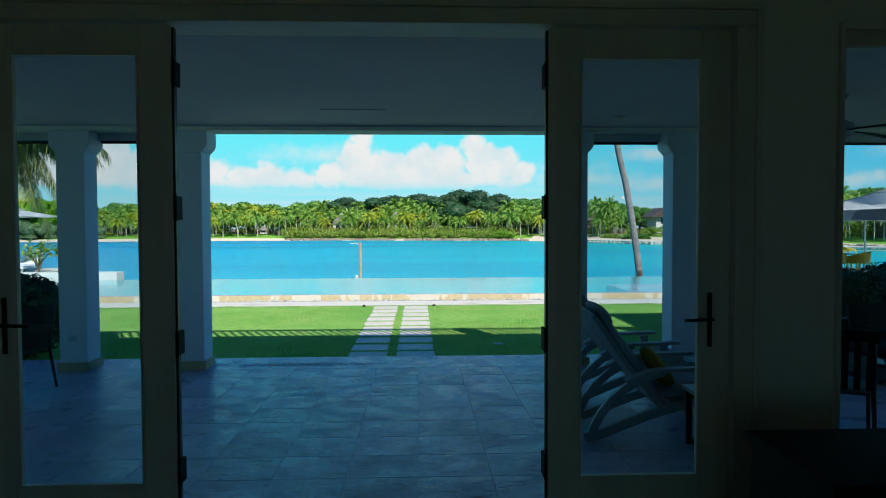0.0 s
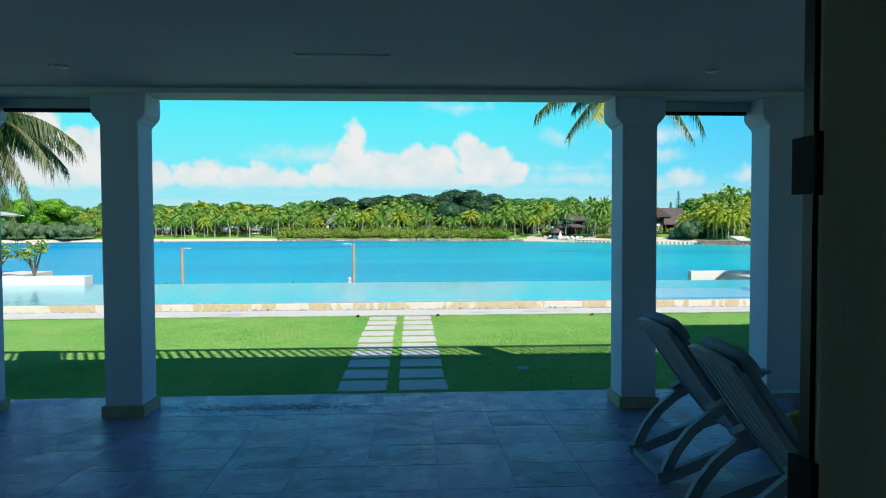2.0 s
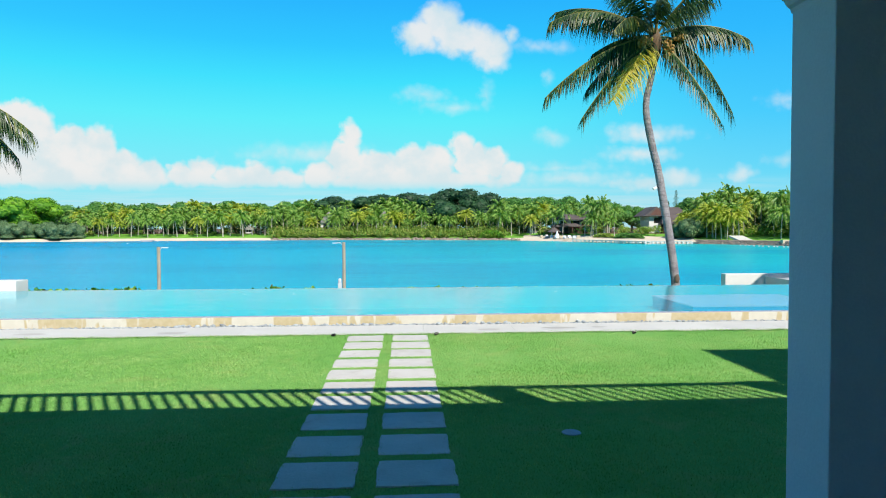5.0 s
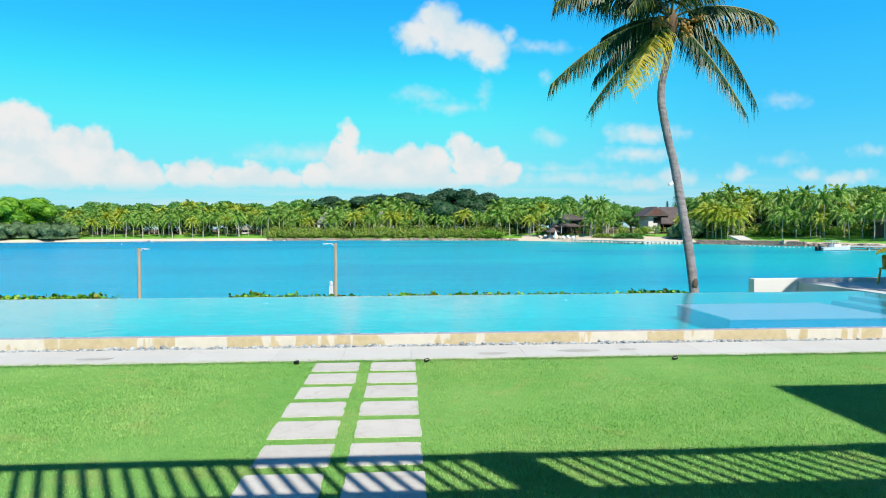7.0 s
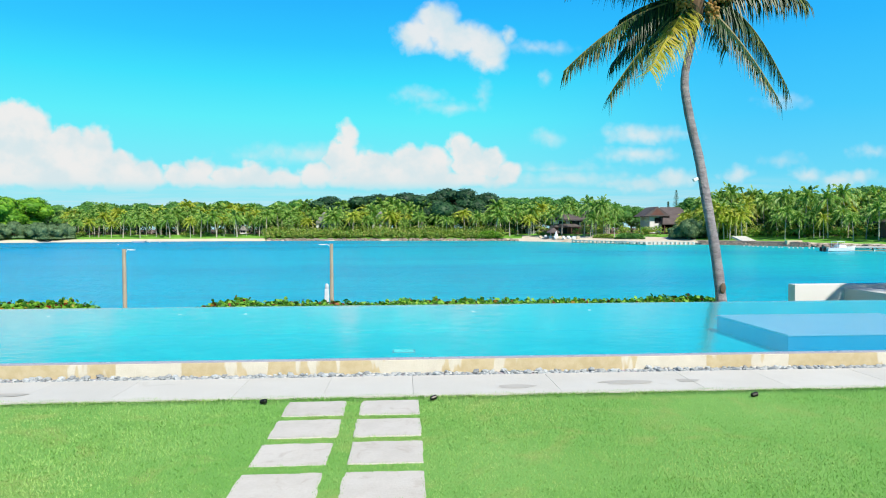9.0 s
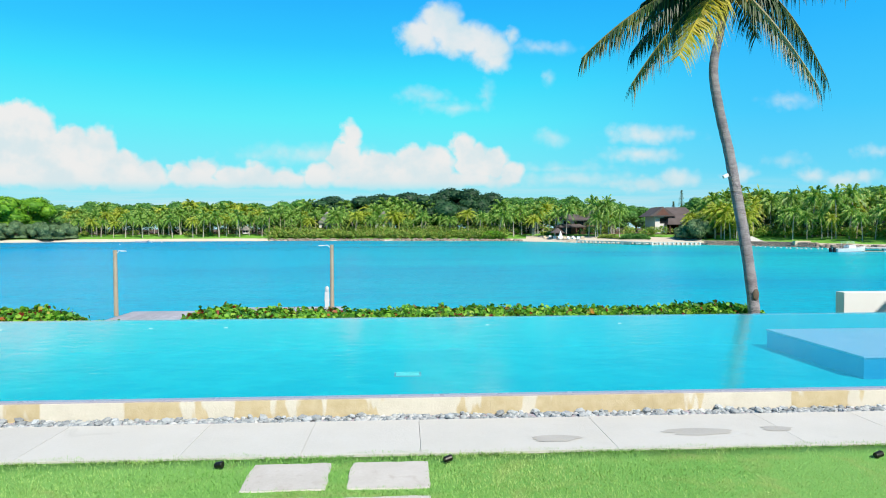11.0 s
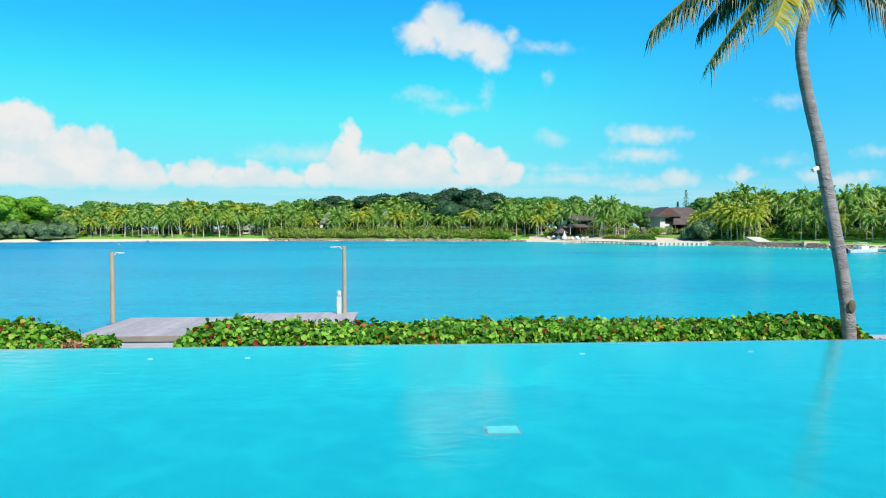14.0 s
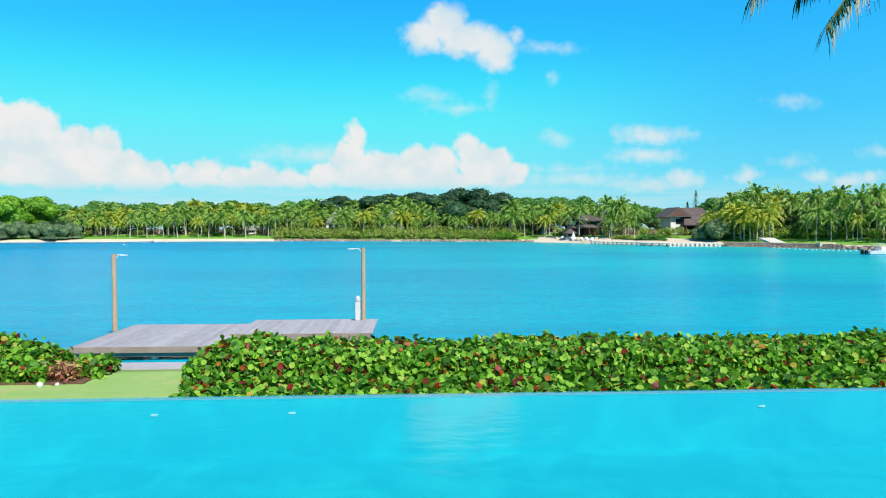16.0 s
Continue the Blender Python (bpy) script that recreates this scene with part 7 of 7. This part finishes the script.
for u, inland, w_, h in ((-0.122, 19, 7.5, 10.5), (-0.035, 19, 8.0, 10.8), (0.205, 26, 5, 5.6), (-0.245, 26, 3, 4.2)):
    x, y = bearing(u, shore_d(u) + inland)
    villa((x, y, -1.4), "pale grey gabled cottage half hidden among palms", [
        ("wall", (-w_ / 2, w_ / 2, 0, 7, 0, h * 0.5)), ("grey_gable", (-w_ / 2 - 0.6, w_ / 2 + 0.6, -0.8, 7.5, h * 0.5, h)),
        ("window", (-w_ * 0.3, -w_ * 0.08, -0.07, 0.02, h * 0.24, h * 0.44)), ("window", (w_ * 0.08, w_ * 0.3, -0.07, 0.02, h * 0.24, h * 0.44))])
x, y = bearing(0.835, shore_d(0.835) + 16)
villa((x, y, -1.4), "dark timber pavilion behind the boats", [("wood", (-4, 6, 0, 6, 0, 3.8)), ("roof", (-5.4, 8, -2, 8, 3.8, 5.4, 3.0)), ("window", (-3, 4, -0.07, 0.02, 0.4, 2.6))])
for u, inland in ((0.236, 7),):
    x, y = bearing(u, shore_d(u) + inland)
    t = thing("beach_hut", "small thatched beach shelter", "hut", "shelters on the far beach", (x, y, -2.6))
    b = bmesh.new()
    bmesh.ops.create_cone(b, cap_ends=True, segments=12, radius1=3.0, radius2=0.2, depth=1.9, matrix=Matrix.Translation((0, 0, 3.1)))
    part("roof", b, roof_tile, t, "thatched conical roof")
    for a in range(4):
        part("post", tube([(2 * math.cos(a * 1.57), 2 * math.sin(a * 1.57), 0), (2 * math.cos(a * 1.57), 2 * math.sin(a * 1.57), 2.4)], 0.1, 6), house_brown, t)
for i in range(9):
    u = 0.217 + 0.0075 * i + rnd.uniform(-0.001, 0.001)
    inl = rnd.uniform(4, 7)
    x, y = bearing(u, shore_d(u) + inl)
    t = thing("beach_lounger", "pale low lounger on the far beach" if i % 4 else "sand-coloured low lounger on the far beach", "lounger", "loungers on the far beach", pose(x, y, land_z(inl) - 0.05, 0, 0, rnd.uniform(-30, 30)))
    part("seat", box(-0.6, 0.6, -0.5, 0.4, 0.05, 0.5, 0.05), canvas if i % 4 else dry_stone, t)
    part("backrest", box(-0.6, 0.6, 0.25, 0.45, 0.5, 1.1, 0.05), canvas if i % 4 else dry_stone, t)
x, y = bearing(0.241, shore_d(0.241) + 5)
t = thing("closed_parasol", "tall closed white beach parasol", "parasol", "", (x, y, -3.0))
part("canopy", tube([(0, 0, 0.3), (0, 0, 0.7), (0, 0, 3.2)], [0.9, 1.0, 0.05], 10), canvas, t)
part("pole", tube([(0, 0, 0), (0, 0, 3.3)], 0.04, 6), white_metal, t)


# ---- piers, boat and buoys ----
def pier(u0, u1, off0, off1, wide, posts, label):
    (xa, ya), (xb, yb) = bearing(u0, shore_d(u0) - off0), bearing(u1, shore_d(u1) - off1)
    t = thing("pier", label, "pier", "piers on the far shore")
    d = Vector((xb - xa, yb - ya, 0)).normalized()
    nrm = Vector((-d.y, d.x, 0))
    b = bar([(xa, ya, -3.12), (xb, yb, -3.12)], wide, 0.22, nrm)
    part("deck", b, pale_concrete, t)
    part("lower_beam", bar([(xa, ya, -3.86), (xb, yb, -3.86)], wide * 0.9, 0.16, nrm), dry_stone, t)
    for i in range(posts):
        f = i / (posts - 1)
        for s in (-0.42, 0.42):
            p = Vector((xa + (xb - xa) * f, ya + (yb - ya) * f, 0)) + nrm * wide * s
            part("post", box(p.x - 0.2, p.x + 0.2, p.y - 0.2, p.y + 0.2, -5.0, -3.2), house_white, t, "white concrete post")
    return t


pier(0.27, 0.365, 5, 8, 2.2, 14, "long low pier on white posts by the beach")
pier(0.393, 0.465, 11, 4, 2.2, 11, "low concrete pier on white posts")
pier(0.345, 0.392, 12, 13, 3.0, 5, "dark low jetty by the beach")
pier(0.733, 0.90, 16, 6, 5.0, 5, "broad pale pier beside the moored boat")
x, y = bearing(0.713, 136)
boat = thing("motor_boat", "white motor boat moored at the pier", "boat", "", pose(x, y, Z_SEA, 0, 0, 12))
b = bmesh.new()
rings = []
for sx, wd, zk, zt in ((-4.2, 1.25, -0.3, 0.72), (-2, 1.35, -0.35, 0.76), (0.5, 1.3, -0.35, 0.86), (2.6, 0.95, -0.2, 1.02), (4.0, 0.35, 0.3, 1.18), (4.6, 0.02, 0.9, 1.26)):
    rings.append([b.verts.new(p) for p in ((sx, -wd, zt), (sx, -wd * 0.85, 0.1), (sx, 0, zk), (sx, wd * 0.85, 0.1), (sx, wd, zt))])
for p, q in zip(rings, rings[1:]):
    for i in range(4):
        b.faces.new((p[i], p[i + 1], q[i + 1], q[i]))
    b.faces.new((p[4], p[0], q[0], q[4]))
b.faces.new(rings[0])
part("hull", b, hull, boat)
part("cabin", box(-0.7, 1.3, -0.75, 0.75, 0.80, 1.45, 0.18), hull, boat)
part("windscreen", box(0.75, 1.36, -0.62, 0.62, 1.12, 1.40, 0.05), dark_glass, boat, "dark windscreen")
part("hardtop", box(-1.5, 0.8, -0.85, 0.85, 2.12, 2.22, 0.04), hull, boat)
for px in (-1.3, 0.6):
    for py in (-0.75, 0.75):
        part("post", tube([(px, py, 0.75), (px, py, 2.13)], 0.035, 6), white_metal, boat)
for py in (-0.5, 0.5):
    part("outboard_motor", box(-4.75, -4.25, py - 0.18, py + 0.18, -0.2, 0.95, 0.08), dark_metal, boat, "black outboard motor")
b = bmesh.new()
bmesh.ops.create_icosphere(b, subdivisions=2, radius=0.19)
buoy_me = bpy.data.meshes.new("float")
b.to_mesh(buoy_me)
b.free()
buoy_me.materials.append(house_white)
for i in range(17):
    u = 0.548 + i * 0.0086 + rnd.uniform(-0.002, 0.002)
    x, y = bearing(u, shore_d(u) - 9 - 6 * math.sin(i / 16 * math.pi))
    t = thing("buoy", "small white float on the water", "buoy", "floats of the swimming line", (x, y, Z_SEA + 0.08))
    link_mesh("float", buoy_me, None, t)
for u, d in ((-0.432, 230), (-0.37, 262), (-0.385, 264)):
    x, y = bearing(u, d)
    t = thing("buoy", "white mooring buoy in the bay", "buoy", "mooring buoys", (x, y, Z_SEA + 0.1))
    link_mesh("float", buoy_me, None, t)
x, y = bearing(-0.40, 270)
t = thing("rowing_boat", "small low grey dinghy lying off the beach", "boat", "", (x, y, Z_SEA))
part("hull", prism([(-2.6, 0.55), (-2.3, 0.0), (2.0, 0.0), (3.0, 0.7), (2.6, 0.62), (0, 0.45)], -0.7, 0.7), deck_wood, t)
part("thwart", box(-0.3, 0.1, -0.68, 0.68, 0.47, 0.53), deck_wood, t)

# ---- terrace tiles ----
floor_ = tagged(thing("terrace_floor", "weathered square coral stone tiles of the terrace", "floor"), kind="structure")
tile_me = []
for wdt in (0.50,):
    for dpt in (0.435,):
        b = box(-wdt / 2 + 0.0013, wdt / 2 - 0.0013, -dpt / 2 + 0.0013, dpt / 2 - 0.0013, -0.02, 0.0, 0.0014)
        me = bpy.data.meshes.new("tile")
        b.to_mesh(me)
        b.free()
        me.materials.append(floor_tile)
        tile_me.append(me)
rest = bmesh.new()
row = 0
y = 2.03 + 0.435 / 2
made = 0
while y < 6.5:
    x = -9.09 + 0.25
    while x < 10.9:
        if -4.6 < x < 5.6 and made < 290:
            ob = link_mesh("tile", tile_me[0], None, floor_)
            ob.matrix_basis = pose(x, y, rnd.uniform(-0.0008, 0.0006), rnd.uniform(-.06, .06), rnd.uniform(-.06, .06), rnd.choice((0, 180)))
            made += 1
        else:
            box(x - 0.2487, x + 0.2487, y - 0.2162, y + 0.2162, -0.02, rnd.uniform(-0.002, 0.001), bm=rest)
        x += 0.50
    y += 0.435
    row += 1
# border course along the lawn, worn rough in one place
x = -9.0
while x < 10.9:
    n_ = 2.45 if rnd.random() < 0.6 else 2.94
    b = box(x + 0.001, x + n_ - 0.001, y - 0.435 / 2 + 0.002, Y_EDGE, -0.10, 0.0, 0.003)
    part("border_tile", b, floor_tile, floor_)
    x += n_
tagged(part("more_tiles", rest, floor_tile, floor_), kind="stuff")
k = np.random.default_rng(9)
n = 700
px, py = k.normal(-1.05, 0.40, n), 6.62 + k.normal(0, 0.055, n)
co, fa = pebbles[2]
vv = (co[None] * (k.uniform(0.003, 0.011, n)[:, None, None] * np.array((1.7, 0.9, 0.16)))) + np.stack([px, py, np.full(n, 0.0015)], 1)[:, None, :]
tagged(raw("worn_chips", vv.reshape(-1, 3), (fa[None] + (np.arange(n) * len(co))[:, None, None]).reshape(-1, 3), floor_tile, floor_, "rough worn patch of broken stone"), kind="stuff")
for x, y in ((-0.12, 6.93), (0.55, 6.98), (0.35, 6.9)):
    t = thing("fallen_leaf", "small dark fallen leaf on the terrace edge", "leaf", "fallen leaves on the terrace", pose(x, y, 0.006, 8, 5, rnd.uniform(0, 360)))
    raw("blade", *leaf_cloud(np.zeros((1, 3)), np.array([[0.1, 0, 1.0]]), 0.07, k), twig, t)
